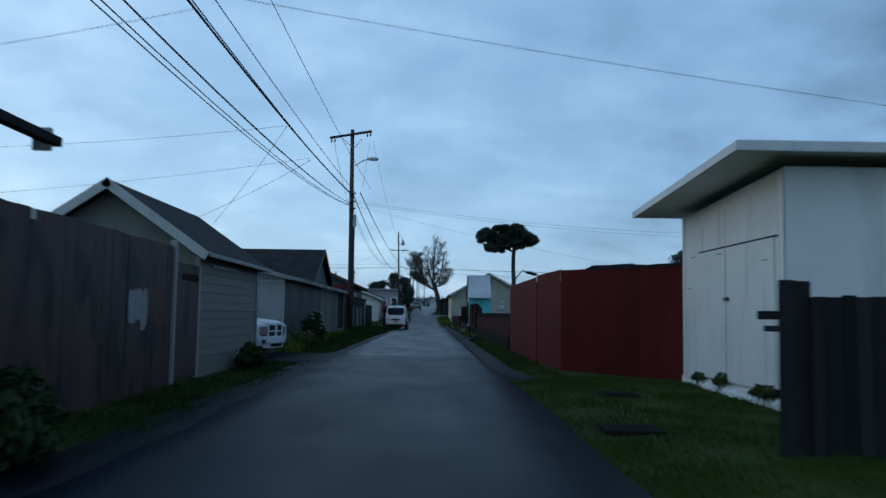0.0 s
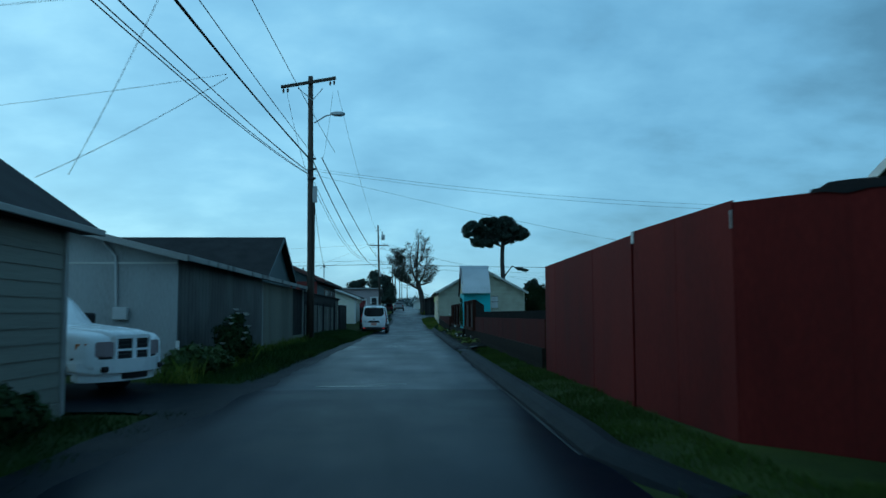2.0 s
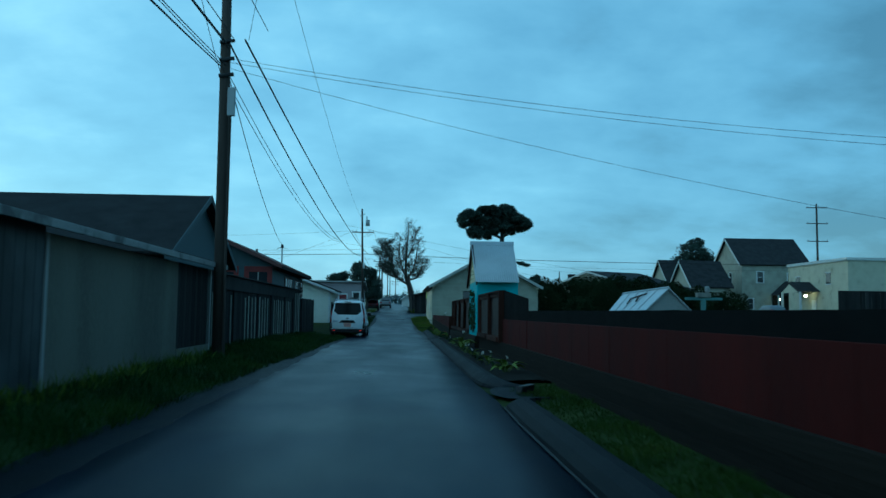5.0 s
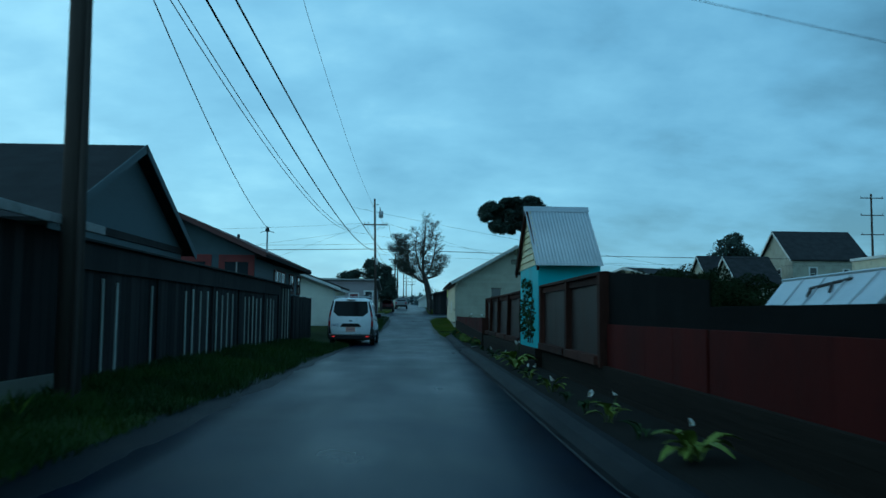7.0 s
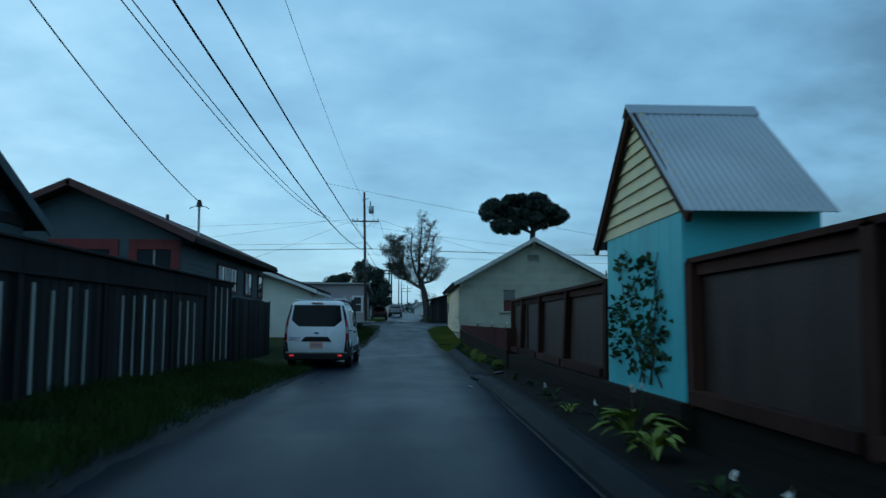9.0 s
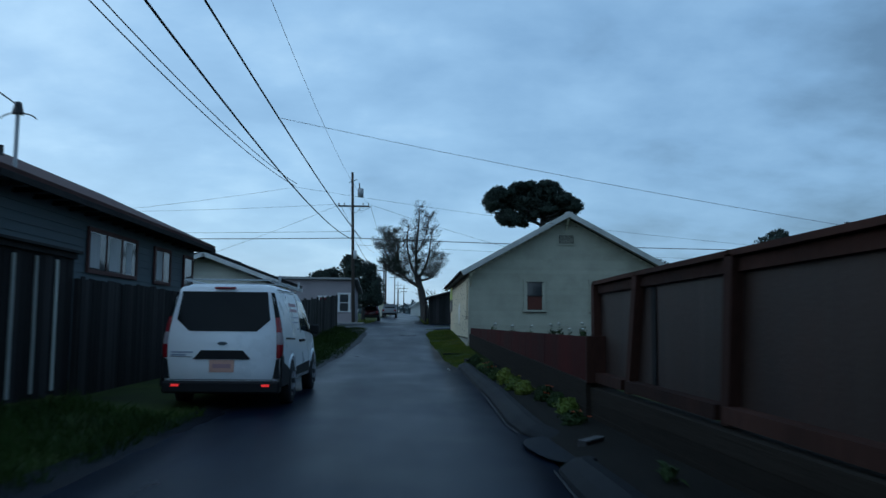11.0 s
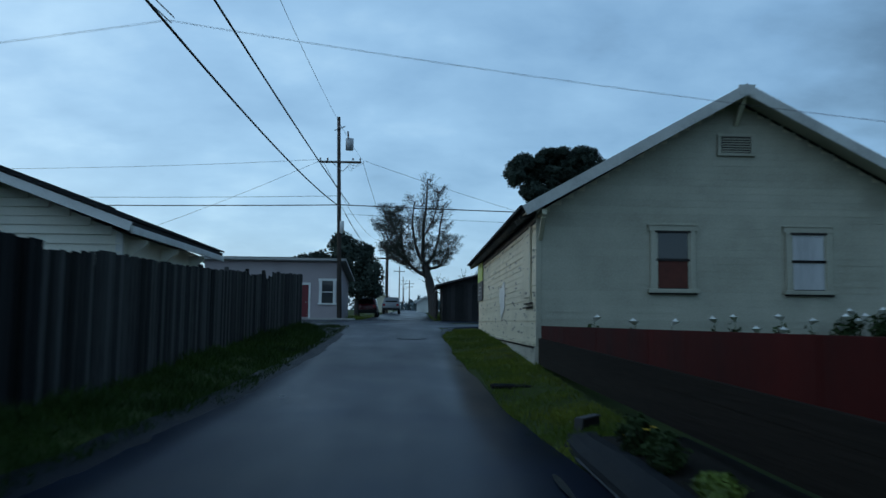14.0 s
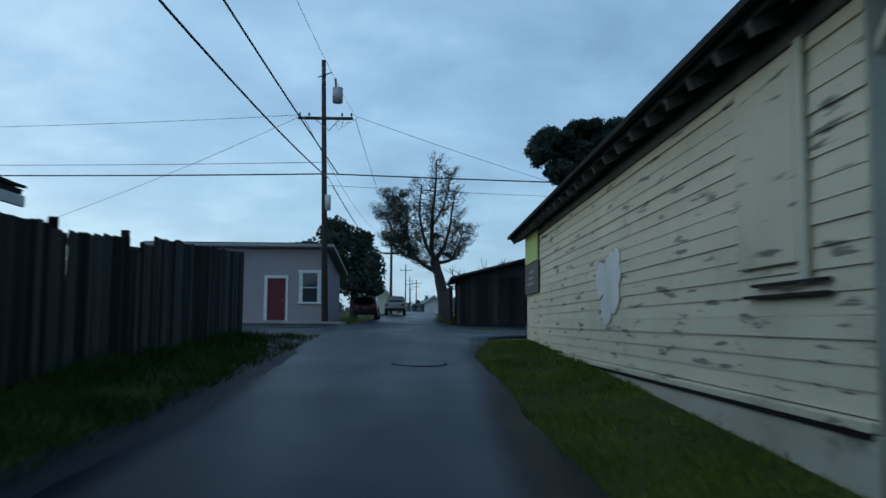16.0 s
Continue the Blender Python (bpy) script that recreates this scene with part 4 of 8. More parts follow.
# dark board fence up to the cross street
TOPS = ([75, 78.65, 78.7, 79.15, 79.2, 79.7, 81.1, 82.55, 82.6, 84.5, 87, 90.6, 92.7, 93.85, 93.9, 96.25, 96.3, 96.75, 96.8, 97.3, 97.35, 99.75, 103.6], [1.72, 1.83, 1.66, 1.66, 2.01, 1.99, 2.05, 2.04, 1.94, 2.08, 2.11, 2.23, 2.33, 2.37, 2.29, 2.46, 2.26, 2.30, 2.44, 2.42, 2.58, 2.67, 2.87])
for a, b in ((75.5, 82.58), (82.6, 89.58), (89.6, 96.28), (96.3, 103.6)):
    base = level(a) - 0.05
    tops = (TOPS[0], [z - level(y) + level(a) for y, z in zip(*TOPS)])
    fence("dark_fence", (-4.15, a, base), b - a, 0, 2.0, 0.145, 0.007, M_CHARWOOD if a < 80 else M_OLDFENCE, "blackened board fence with a dropped bay" if a < 80 else "tall weathered grey board fence with uneven tops", follow=True, ragged=0.025, tilt=0.8, tops=tops, rail_side=-1)

# ---- right side: dark picket fence, white shed ----
pf = fence("picket_fence", (3.54, 7.5, 0.02), 4.66, 90, 1.46, 0.135, 0.004, M_DARKWOOD, "near dark picket fence with rough tops", ragged=0.03, tilt=0.4, rail_side=1, rails=False)
gate_post = mesh_of("board", box(bmesh.new(), (-0.014, -0.08, -0.05), (0.014, 0.08, 1.58), 0.01), M_DARKWOOD)
pieces("board", gate_post, pf, [Matrix.Translation((-0.004, -0.08 - 0.165 * k, 0.01 * k)) @ Euler((radians(0.6 - k), 0, 0)).to_matrix().to_4x4() for k in range(2)])
for z0, z1, out in ((1.22, 1.30, -0.50), (1.11, 1.165, -0.44), (0.5, 0.58, -0.36)):
    slab("rail", (-0.05, out, z0), (-0.015, 4.6, z1), M_DARKWOOD, pf)
shed = thing("white_shed", (4.8, 10.9, 0.02), "white painted plywood shed with flat sloping roof and plank door", "shed")
part("wall", prism(bmesh.new(), [(0.0, 0.1), (4.4, 0.1), (4.4, 3.1), (0.0, 3.3)], "x", 0.0, 4.5), M_SHEDWHITE, shed)
pan = mesh_of("panel", box(bmesh.new(), (-0.018, 0.01, 0.2), (0, 1.08, 3.05), 0.006), M_SHEDWHITE)
pieces("panel", pan, shed, [Matrix.Translation((-0.002, 0.02 + 1.1 * k, 0)) for k in range(4)])
slab("batten", (-0.035, 0.0, 0.15), (-0.019, 0.12, 3.2), M_SHEDWHITE, shed)
slab("batten", (-0.035, 4.26, 0.15), (-0.019, 4.40, 3.1), M_SHEDWHITE, shed)
dr = slab("door", (-0.05, 0.3, 0.22), (-0.022, 3.75, 2.36), M_SHEDWHITE, shed, "wide plank door with dark top gap")
slab("door_gap", (-0.045, 0.2, 2.365), (-0.021, 3.45, 2.385), M_DARKWOOD, dr, bev=0)
slab("door_seam", (-0.0535, 2.12, 0.25), (-0.0495, 2.14, 2.36), M_GREYTRIM, dr, bev=0)
slab("latch", (-0.09, 1.98, 1.50), (-0.05, 2.14, 1.56), M_IRON, dr)
for y, z in ((3.6, 2.30), (0.45, 2.05), (2.3, 2.27), (3.85, 1.75)):
    slab("chip", (-0.0545, y, z), (-0.0505, y + 0.22, z + 0.018), M_GREYTRIM, dr, bev=0)
rnd = random.Random(9)
for q in range(11):
    yy, hh = 0.2 + 0.4 * q + rnd.uniform(-0.08, 0.08), rnd.uniform(0.05, 0.11)
    part("skirt_stone", rod(bmesh.new(), (-0.03, yy, 0.02), (-0.11, yy, 0.02 + hh), rnd.uniform(0.10, 0.16), 0.05, 7), M_SHEDWHITE, shed)
slab("foundation", (-0.05, -0.02, -0.05), (4.5, 4.45, 0.16), M_SHEDWHITE, shed)
bm = bmesh.new()
sheet(bm, [(-0.82, -0.5, 3.545), (4.9, -0.5, 3.545), (4.9, 4.85, 3.285), (-0.82, 4.85, 3.285)], 0.05)
part("roof", bm, M_GREYTRIM, shed)
bm = bmesh.new()
sheet(bm, [(-0.80, -0.48, 3.49), (4.9, -0.48, 3.49), (4.9, 4.83, 3.23), (-0.80, 4.83, 3.23)], 0.02)
part("soffit", bm, M_SHEDWHITE, shed)
bm = bmesh.new()
sheet(bm, [(-0.86, -0.54, 3.525), (-0.822, -0.54, 3.525), (-0.822, 4.88, 3.265), (-0.86, 4.88, 3.265)], 0.12)
part("fascia", bm, M_TRIM, shed)
slab("fascia", (-0.86, -0.56, 3.395), (4.9, -0.52, 3.535), M_TRIM, shed)
slab("fascia", (-0.86, 4.86, 3.155), (4.9, 4.9, 3.265), M_TRIM, shed)

# ---- tall red fence ----
fence("red_fence", (4.78, 15.32, 0.06), 3.2, -36, 2.19, 1.07, 0.003, M_RED, "tall faded red painted plywood fence", posts=0, rail_side=1)
rf = fence("red_fence", (2.90, 17.92, 0.06), 2.85, -3, 2.21, 1.40, 0.003, M_RED, "tall faded red painted plywood fence", posts=1.4)
fence("red_fence", (2.74, 20.82, 0.06), 6.8, 0, 2.17, 1.22, 0.003, M_RED, "tall faded red painted plywood fence", posts=2.3)
slab("white_chip", (-0.02, 0.0, 1.95), (-0.013, 0.035, 2.12), M_GREYTRIM, rf)
slab("white_chip", (-0.03, 2.80, 2.05), (-0.013, 2.89, 2.21), M_TRIM, rf)
felt = thing("roofing_felt", (4.78, 15.32, 2.26), "black roofing felt draped along the top of the red fence", "roofing felt")
felt.rotation_euler = (0, 0, radians(36))
v, f = [], []
for k in range(33):
    q = 2.45 * k / 32
    up = 0.02 + 0.025 * noise.noise((q * 3, 1, 1)) + (0.035 if 1.3 < q < 2.3 else 0)
    dn = 0.035 + 0.03 * noise.noise((q * 4, 5, 2))
    v += [(-0.03, q, -dn), (-0.02, q, up), (0.12, q, up + 0.01), (0.13, q, -0.05)]
for k in range(32):
    for m in range(3):
        f.append((4 * k + m, 4 * k + m + 1, 4 * k + m + 5, 4 * k + m + 4))
raw("felt", v, f, M_TARP, felt)

# ---- low fence: dark retaining boards, red boards, black shade cloth ----


def retaining(x, y0, y1, h, label):
    t = thing("retaining_wall", (x, y0, 0), label, "retaining wall")
    rise = level(y1) - level(y0)
    for k in range(int(round(h / 0.17))):
        bm = bmesh.new()
        z = 0.17 * (k + 1)
        sheet(bm, [(-0.04 + 0.004 * (k % 2), 0, z), (0.20, 0, z), (0.20, y1 - y0, z + rise), (-0.04 + 0.004 * (k % 2), y1 - y0, z + rise)], 0.168)
        part("plank", bm, M_RETAIN, t)
    return t


retaining(2.70, 27.75, 53.0, 0.51, "dark stained retaining boards under the red fence")
fence("low_red_fence", (2.74, 27.75, 0.5), 15.1, 0, 0.62, 1.2, 0.002, M_DARKRED, "low dark red board fence", rails=False, posts=2.4)
fence("low_red_fence", (2.74, 42.9, 0.5), 4.3, 0, 0.62, 1.07, 0.002, M_DARKRED, "low dark red board fence", rails=False, posts=2.2)


def shade_cloth(x, y0, y1, z0, za, zb):
    t = thing("shade_cloth", (x, y0, 0), "black shade cloth stretched above the red boards", "shade cloth")
    n = int((y1 - y0) / 0.35)
    v, f = [], []
    for k in range(n + 1):
        y = (y1 - y0) * k / n
        for j in range(4):
            z = z0 + (za + (zb - za) * k / n - z0) * j / 3
            o = 0.02 * noise.noise((y * 1.5, z * 3, 7))
            v += [(o, y, z + (0.012 * noise.noise((y * 2, 1, 3)) if j == 3 else 0)), (o + 0.012, y, z)]
    for k in range(n):
        for j in range(3):
            a, b = k * 8 + j * 2, (k + 1) * 8 + j * 2
            f += [(a, b, b + 2, a + 2), (a + 1, a + 3, b + 3, b + 1)]
        f += [(k * 8 + 6, (k + 1) * 8 + 6, (k + 1) * 8 + 7, k * 8 + 7)]
    raw("cloth", v, f, M_BLACKMESH, t)
    return t


shade_cloth(2.76, 27.75, 42.9, 1.1, 1.31, 1.34)
shade_cloth(2.76, 42.9, 47.15, 1.1, 1.60, 1.90)

# ---- brown panel fence ----


def panel_fence(posts, top, label):
    """Plywood panels between square posts of (foot, head) along y; the posts lean with age."""
    y0, y1 = posts[0][0], posts[-1][0]
    t = thing("panel_fence", (2.72, y0, 0), label, "fence")
    z0, z1 = 0.5, top - 0.05

    def lean(name, fa, ha, fb, hb, xa, xb, za, zb, mat):
        bm = bmesh.new()
        def yy(p, z):
            return p[0] + (p[1] - p[0]) * (z - z0) / (z1 - z0) - y0
        c = [(yy((fa, ha), za), za), (yy((fb, hb), za), za), (yy((fb, hb), zb), zb), (yy((fa, ha), zb), zb)]
        prism(bm, c, "x", xa, xb)
        return part(name, bm, mat, t)

    for p, q in posts:
        lean("post", p - 0.085, q - 0.085, p + 0.085, q + 0.085, -0.10, 0.06, z0 - 0.02, z1 + 0.02, M_BROWNWOOD)
    for (p, q), (r, w) in zip(posts, posts[1:]):
        n = max(1, round((r - p) / 1.3))
        for k in range(n):
            a, b = k / n, (k + 1) / n
            fa, fb, ha, hb = p + (r - p) * a, p + (r - p) * b, q + (w - q) * a, q + (w - q) * b
            lean("panel", fa + 0.003, ha + 0.003, fb - 0.003, hb - 0.003, 0.006 * (k % 2), 0.02 + 0.006 * (k % 2), 0.60, top - 0.055, M_PANELBOARD)
        lean("upper_rail", p + 0.085, q + 0.085, r - 0.085, w - 0.085, -0.045, 0.0, top - 0.17, top - 0.06, M_BROWNWOOD)
        lean("lower_rail", p + 0.085, q + 0.085, r - 0.085, w - 0.085, -0.15, 0.0, 0.515, 0.64, M_BROWNWOOD)
        bm = bmesh.new()
        d0, d1 = 0.02 * noise.noise((p, 1, 1)), 0.02 * noise.noise((r, 1, 1))
        sheet(bm, [(-0.10, q - y0 - 0.03, top + d0), (0.09, q - y0 - 0.03, top + d0), (0.09, w - y0 + 0.03, top + d1), (-0.10, w - y0 + 0.03, top + d1)], 0.05)
        part("cap", bm, M_BROWNWOOD, t)
    return t


end = retaining(2.66, 67.02, 67.2, 0.51, "short dark end board closing the retaining wall")
slab("end_board", (-0.2, 0.02, 0.5), (0.12, 0.1, 1.13), M_BROWNWOOD, end)
panel_fence([(47.15, 47.15), (49.9, 49.88), (53.0, 53.02)], 1.9, "red brown weathered panel fence with square posts and top cap")
panel_fence([(56.55, 56.5), (59.75, 59.4), (62.65, 62.5), (65.62, 65.25), (67.35, 67.4)], 1.88, "leaning red brown panel fence with a black strip for a slit")
slit = bpy.data.objects["panel_fence.001"]
# no gap here: a black strip on the panel paints the slit's darkness
slab("slit", (-0.012, 8.20, 0.64), (-0.002, 8.34, 1.70), M_TARP, slit, "black strip standing in for a dark open slit", bev=0)
retaining(2.56, 53.0, 67.1, 0.51, "dark stained retaining boards under the brown fence")
retaining(2.50, 67.1, 89.0, 0.51, "dark stained retaining boards under the low red wall")
fence("low_red_fence", (2.52, 67.15, 0.5), 21.85, 0, 0.62, 1.21, 0.002, M_DARKRED, "low dark red board wall beside the cream house", rails=False, posts=0)

# ---- playhouse tower with corrugated roof ----
tw = thing("playhouse", (2.62, 53.1, 0.0), "turquoise playhouse with steep corrugated metal roof and yellow gable", "playhouse")
slab("wall", (0, 0, 0), (1.38, 3.1, 2.40), M_TURQ, tw)
tb = mesh_of("board", box(bmesh.new(), (-0.016, -0.19, 0.1), (0.0, 0.19, 2.42), 0.004), M_TURQ)
pieces("board", tb, tw, [Matrix.Translation((0, 0.2 + 0.388 * k, 0)) for k in range(8)])
part("gable_core", prism(bmesh.new(), [(-0.15, 2.38), (3.25, 2.38), (1.62, 3.72)], "x", 0.02, 1.36), M_YELLOW, tw)
for k in range(9):
    z = 2.38 + 0.152 * k
    y0, y1 = -0.2 + 1.8 * (k + 0.15) / 9.2, 3.3 - 1.7 * (k + 0.15) / 9.2
    part("gable_board", prism(bmesh.new(), [(0.02, z), (-0.03, z), (0.0, z + 0.152)], "y", y0, y1), M_YELLOW, tw)
def corrugated(name, a, b, c, d, pitch, depth, parent, mat):
    """A wavy sheet: a-b along the ridge, d-c along the eave."""
    a, b, c, d = map(Vector, (a, b, c, d))
    n = int((b - a).length / pitch * 6)
    nrm = (b - a).cross(d - a).normalized()
    if nrm.z < 0:
        nrm = -nrm
    v, f = [], []
    for k in range(n + 1):
        s = k / n
        o = nrm * depth * math.sin(k * math.tau / 6)
        p, q = a.lerp(b, s) + o, d.lerp(c, s) + o
        v += [p, q, q - nrm * 0.008, p - nrm * 0.008]
    for k in range(n):
        i, j = k * 4, k * 4 + 4
        f += [(i, j, j + 1, i + 1), (i + 3, i + 2, j + 2, j + 3), (i + 1, j + 1, j + 2, i + 2)]
    return raw(name, v, f, mat, parent, smooth=True)
corrugated("roof_sheet", (-0.12, 1.62, 3.84), (1.42, 1.62, 3.84), (1.36, -0.40, 2.33), (-0.12, -0.40, 2.33), 0.076, 0.006, tw, M_TIN)
corrugated("roof_sheet", (-0.12, 1.62, 3.84), (1.42, 1.62, 3.84), (1.36, 3.55, 2.30), (-0.12, 3.55, 2.30), 0.076, 0.006, tw, M_TIN)
part("ridge_cap", prism(bmesh.new(), [(1.47, 3.74), (1.62, 3.885), (1.77, 3.74), (1.62, 3.86)], "x", -0.14, 1.44), M_TIN, tw)
for s in (-0.42, 3.55):
    bm = bmesh.new()
    sheet(bm, [(-0.1, 1.62, 3.85), (-0.05, 1.62, 3.85), (-0.05, s, 2.30), (-0.1, s, 2.30)], 0.1)
    part("bargeboard", bm, M_BROWNWOOD, tw)

# ---- cream house on the right, weathered lap siding ----
yh = thing("weathered_house", (2.45, 89.1, 0.35), "weathered cream house with peeling lap siding and gable roof", "house")
YW, YD, YE, YR = 8.25, 14.9, 3.0, 5.36
YC = 3.97
part("wall", prism(bmesh.new(), [(0.02, 0.0), (YW, 0.0), (YW, YE), (YC, YR - 0.05), (0.02, YE)], "y", 0.02, YD), M_CREAM, yh)
slab("foundation", (-0.06, -0.04, -0.5), (YW, YD + 0.02, 0.36), M_SKIRT, yh, "stained whitewashed skirt")
slab("water_table", (-0.09, -0.02, 0.37), (0.0, YD, 0.43), M_LITCREAMPEEL, yh)
slab("drip_gap", (-0.078, 0, 0.335), (-0.03, YD, 0.369), M_DARKWOOD, yh, bev=0)
lapf = mesh_of("board", prism(bmesh.new(), [(0.02, 0), (-0.010, 0), (-0.003, 0.145)], "x", 0.0, YW), M_SHADECREAMSTAIN)
pieces("board", lapf, yh, [Matrix.Translation((0, 0, 0.2 + 0.14 * k)) for k in range(20)])
for k in range(17):
    z = 3.0 + 0.14 * k
    e = (z + 0.145 - YE) / (YR - YE)
    if e < 0.97:
        o = part("board", prism(bmesh.new(), [(0.02, 0), (-0.010, 0), (-0.003, 0.145)], "x", YC * e, YW - (YW - YC) * e), M_SHADECREAMSTAIN, yh)
        o.location = (0, 0, z)
laps = mesh_of("board", prism(bmesh.new(), [(0.02, 0), (-0.017, 0), (-0.004, 0.147)], "y", 0, 14.85), M_LITCREAMPEEL)
rnd = random.Random(5)
pieces("board", laps, yh, [Matrix.Translation((rnd.uniform(-0.006, 0.003), 0.02, 0.44 + 0.141 * k)) @ Euler((radians(rnd.uniform(-0.03, 0.03)), 0, 0)).to_matrix().to_4x4() for k in range(17)])
slab("corner_board", (-0.03, -0.035, 0.28), (0.07, 0.0, YE + 0.1), M_SHADECREAMSTAIN, yh)
slab("corner_board", (YW - 0.09, -0.035, 0.0), (YW + 0.02, 0.0, YE + 0.1), M_SHADECREAMSTAIN, yh)
for s in (-0.30, YW + 0.30):
    bm = bmesh.new()
    sheet(bm, [(YC, -0.58, YR + 0.02), (s, -0.58, 2.93), (s, 0.0, 2.93), (YC, 0.0, YR + 0.02)], 0.02)
    part("soffit", bm, M_SHADECREAMSTAIN, yh, "weathered cream soffit boards")
bm = bmesh.new()
zE = 3.02
for s in (-0.36, YW + 0.36):
    sheet(bm, [(YC, -0.6, YR + 0.12), (s, -0.6, zE), (s, YD + 0.6, zE), (YC, YD + 0.6, YR + 0.12)], 0.09)
part("roof", bm, M_SHINGLE, yh)
for s in (-0.38, YW + 0.38):
    bm = bmesh.new()
    sheet(bm, [(YC, -0.64, YR + 0.13), (s, -0.64, zE + 0.01), (s, -0.602, zE + 0.01), (YC, -0.602, YR + 0.13)], 0.2)
    part("bargeboard", bm, M_BARGE, yh)
slab("peak_block", (YC - 0.16, -0.65, YR - 0.11), (YC + 0.16, -0.6, YR + 0.10), M_BARGE, yh)
bm = bmesh.new()
sheet(bm, [(-0.42, -0.6, zE + 0.02), (-0.365, -0.6, zE + 0.02), (-0.365, YD + 0.6, zE + 0.02), (-0.42, YD + 0.6, zE + 0.02)], 0.06)
part("roof_edge", bm, M_SHINGLE, yh)
rt = bmesh.new()
sheet(rt, [(-0.35, -0.035, zE - 0.10), (0.02, -0.035, zE + 0.08), (0.02, 0.035, zE + 0.08), (-0.35, 0.035, zE - 0.10)], 0.1)
rtm = mesh_of("rafter_tail", rt, M_SHADEDRAFTER)
# dark strip added on the wall top as the shade below the eave
slab("frieze_board", (-0.036, 0.0, 2.80), (0.0, YD, 3.0), M_SHADEDRAFTER, yh, "dark strip painted as shade under the eave")
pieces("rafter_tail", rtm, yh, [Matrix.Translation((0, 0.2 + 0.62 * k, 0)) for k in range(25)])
for x, z in ((0.05, YE - 0.02), (YC, YR - 0.02), (YW - 0.05, YE - 0.02)):
    bm = bmesh.new()
    box(bm, (x - 0.05, -0.55, z - 0.1), (x + 0.05, 0, z), 0.006)
    sheet(bm, [(x - 0.04, -0.45, z - 0.1), (x + 0.04, -0.45, z - 0.1), (x + 0.04, 0, z - 0.5), (x - 0.04, 0, z - 0.5)], 0.07)
    part("bracket", bm, M_CREAM, yh)


def front_window(parent, x0, x1, z0, z1, y, frame_mat, lower, sash=None, trim=0.11):
    """A sash window in a wall that faces -y."""
    w = slab("window", (x0, y - 0.012, z0), (x1, y + 0.03, z1), M_GLASS, parent, bev=0)
    for a, b in (((x0 - trim, z0), (x0, z1)), ((x1, z0), (x1 + trim, z1)), ((x0 - trim - 0.04, z1), (x1 + trim + 0.04, z1 + trim))):
        slab("frame", (a[0], y - 0.05, a[1]), (b[0], y, b[1]), frame_mat, w, bev=0.004)
    slab("sill", (x0 - trim - 0.06, y - 0.09, z0 - 0.08), (x1 + trim + 0.06, y, z0), frame_mat, w)
    zm = (z0 + z1) / 2
    slab("sash_rail", (x0, y - 0.035, zm - 0.025), (x1, y - 0.013, zm + 0.025), sash or frame_mat, w, bev=0)
    for a in (x0, x1 - 0.035):
        slab("sash_stile", (a, y - 0.03, z0), (a + 0.035, y - 0.013, z1), frame_mat, w, bev=0)
    if sash:
        slab("sash_top", (x0 - 0.02, y - 0.056, z1 - 0.035), (x1 + 0.02, y - 0.0505, z1 + 0.004), sash, w, bev=0)
        slab("drip_cap", (x0 - trim - 0.06, y - 0.07, z1 + trim), (x1 + trim + 0.06, y, z1 + trim + 0.012), frame_mat, w, bev=0)
        slab("sill_gap", (x0 - trim - 0.02, y - 0.06, z0 - 0.11), (x1 + trim + 0.02, y, z0 - 0.083), sash, w, bev=0)
    if lower:
        slab("blind", (x0 + 0.036, y - 0.016, z0 + 0.02), (x1 - 0.036, y - 0.0125, zm - 0.025), lower, w, "drawn blind in the lower sash", bev=0)
    return w


front_window(yh, 2.33, 3.0, 1.52, 2.66, -0.022, M_SHADECREAMSTAIN, M_REDCURTAIN, sash=M_DARKWOOD)
w2 = front_window(yh, 5.02, 5.72, 1.52, 2.66, -0.022, M_SHADECREAMSTAIN, M_CURTAIN, sash=M_DARKWOOD)
slab("blind", (5.06, -0.038, 2.12), (5.68, -0.0345, 2.62), M_CURTAIN, w2, "pale blind", bev=0)
vent = slab("gable_vent", (3.66, -0.06, 4.24), (4.26, -0.02, 4.57), M_DARKWOOD, yh, "slatted gable vent")
for a, b in (((3.58, 4.18), (4.34, 4.24)), ((3.58, 4.57), (4.34, 4.62)), ((3.59, 4.24), (3.66, 4.57)), ((4.26, 4.24), (4.33, 4.57))):
    slab("frame", (a[0], -0.075, a[1]), (b[0], -0.02, b[1]), M_SHADECREAMSTAIN, vent, bev=0.004)
for k in range(6):
    slab("slat", (3.68, -0.075, 4.26 + 0.05 * k), (4.24, -0.06, 4.282 + 0.05 * k), M_SHADECREAMSTAIN, vent, bev=0)
# boarded side window, white repair patch, panel
slab("boarded_window", (-0.05, 0.85, 1.35), (-0.026, 1.85, 2.75), M_CREAM, yh, "painted over side window").data.materials[0] = M_LITCREAMPEEL
slab("side_trim", (-0.06, 0.7, 1.2), (-0.026, 0.82, 2.8), M_CREAM, yh)
for z in (1.13, 1.21):
    slab("sill_gap", (-0.066, 0.45, z), (-0.024, 1.72 - 2 * (z - 1.13), z + 0.022), M_DARKWOOD, yh, bev=0)
wp = bmesh.new()
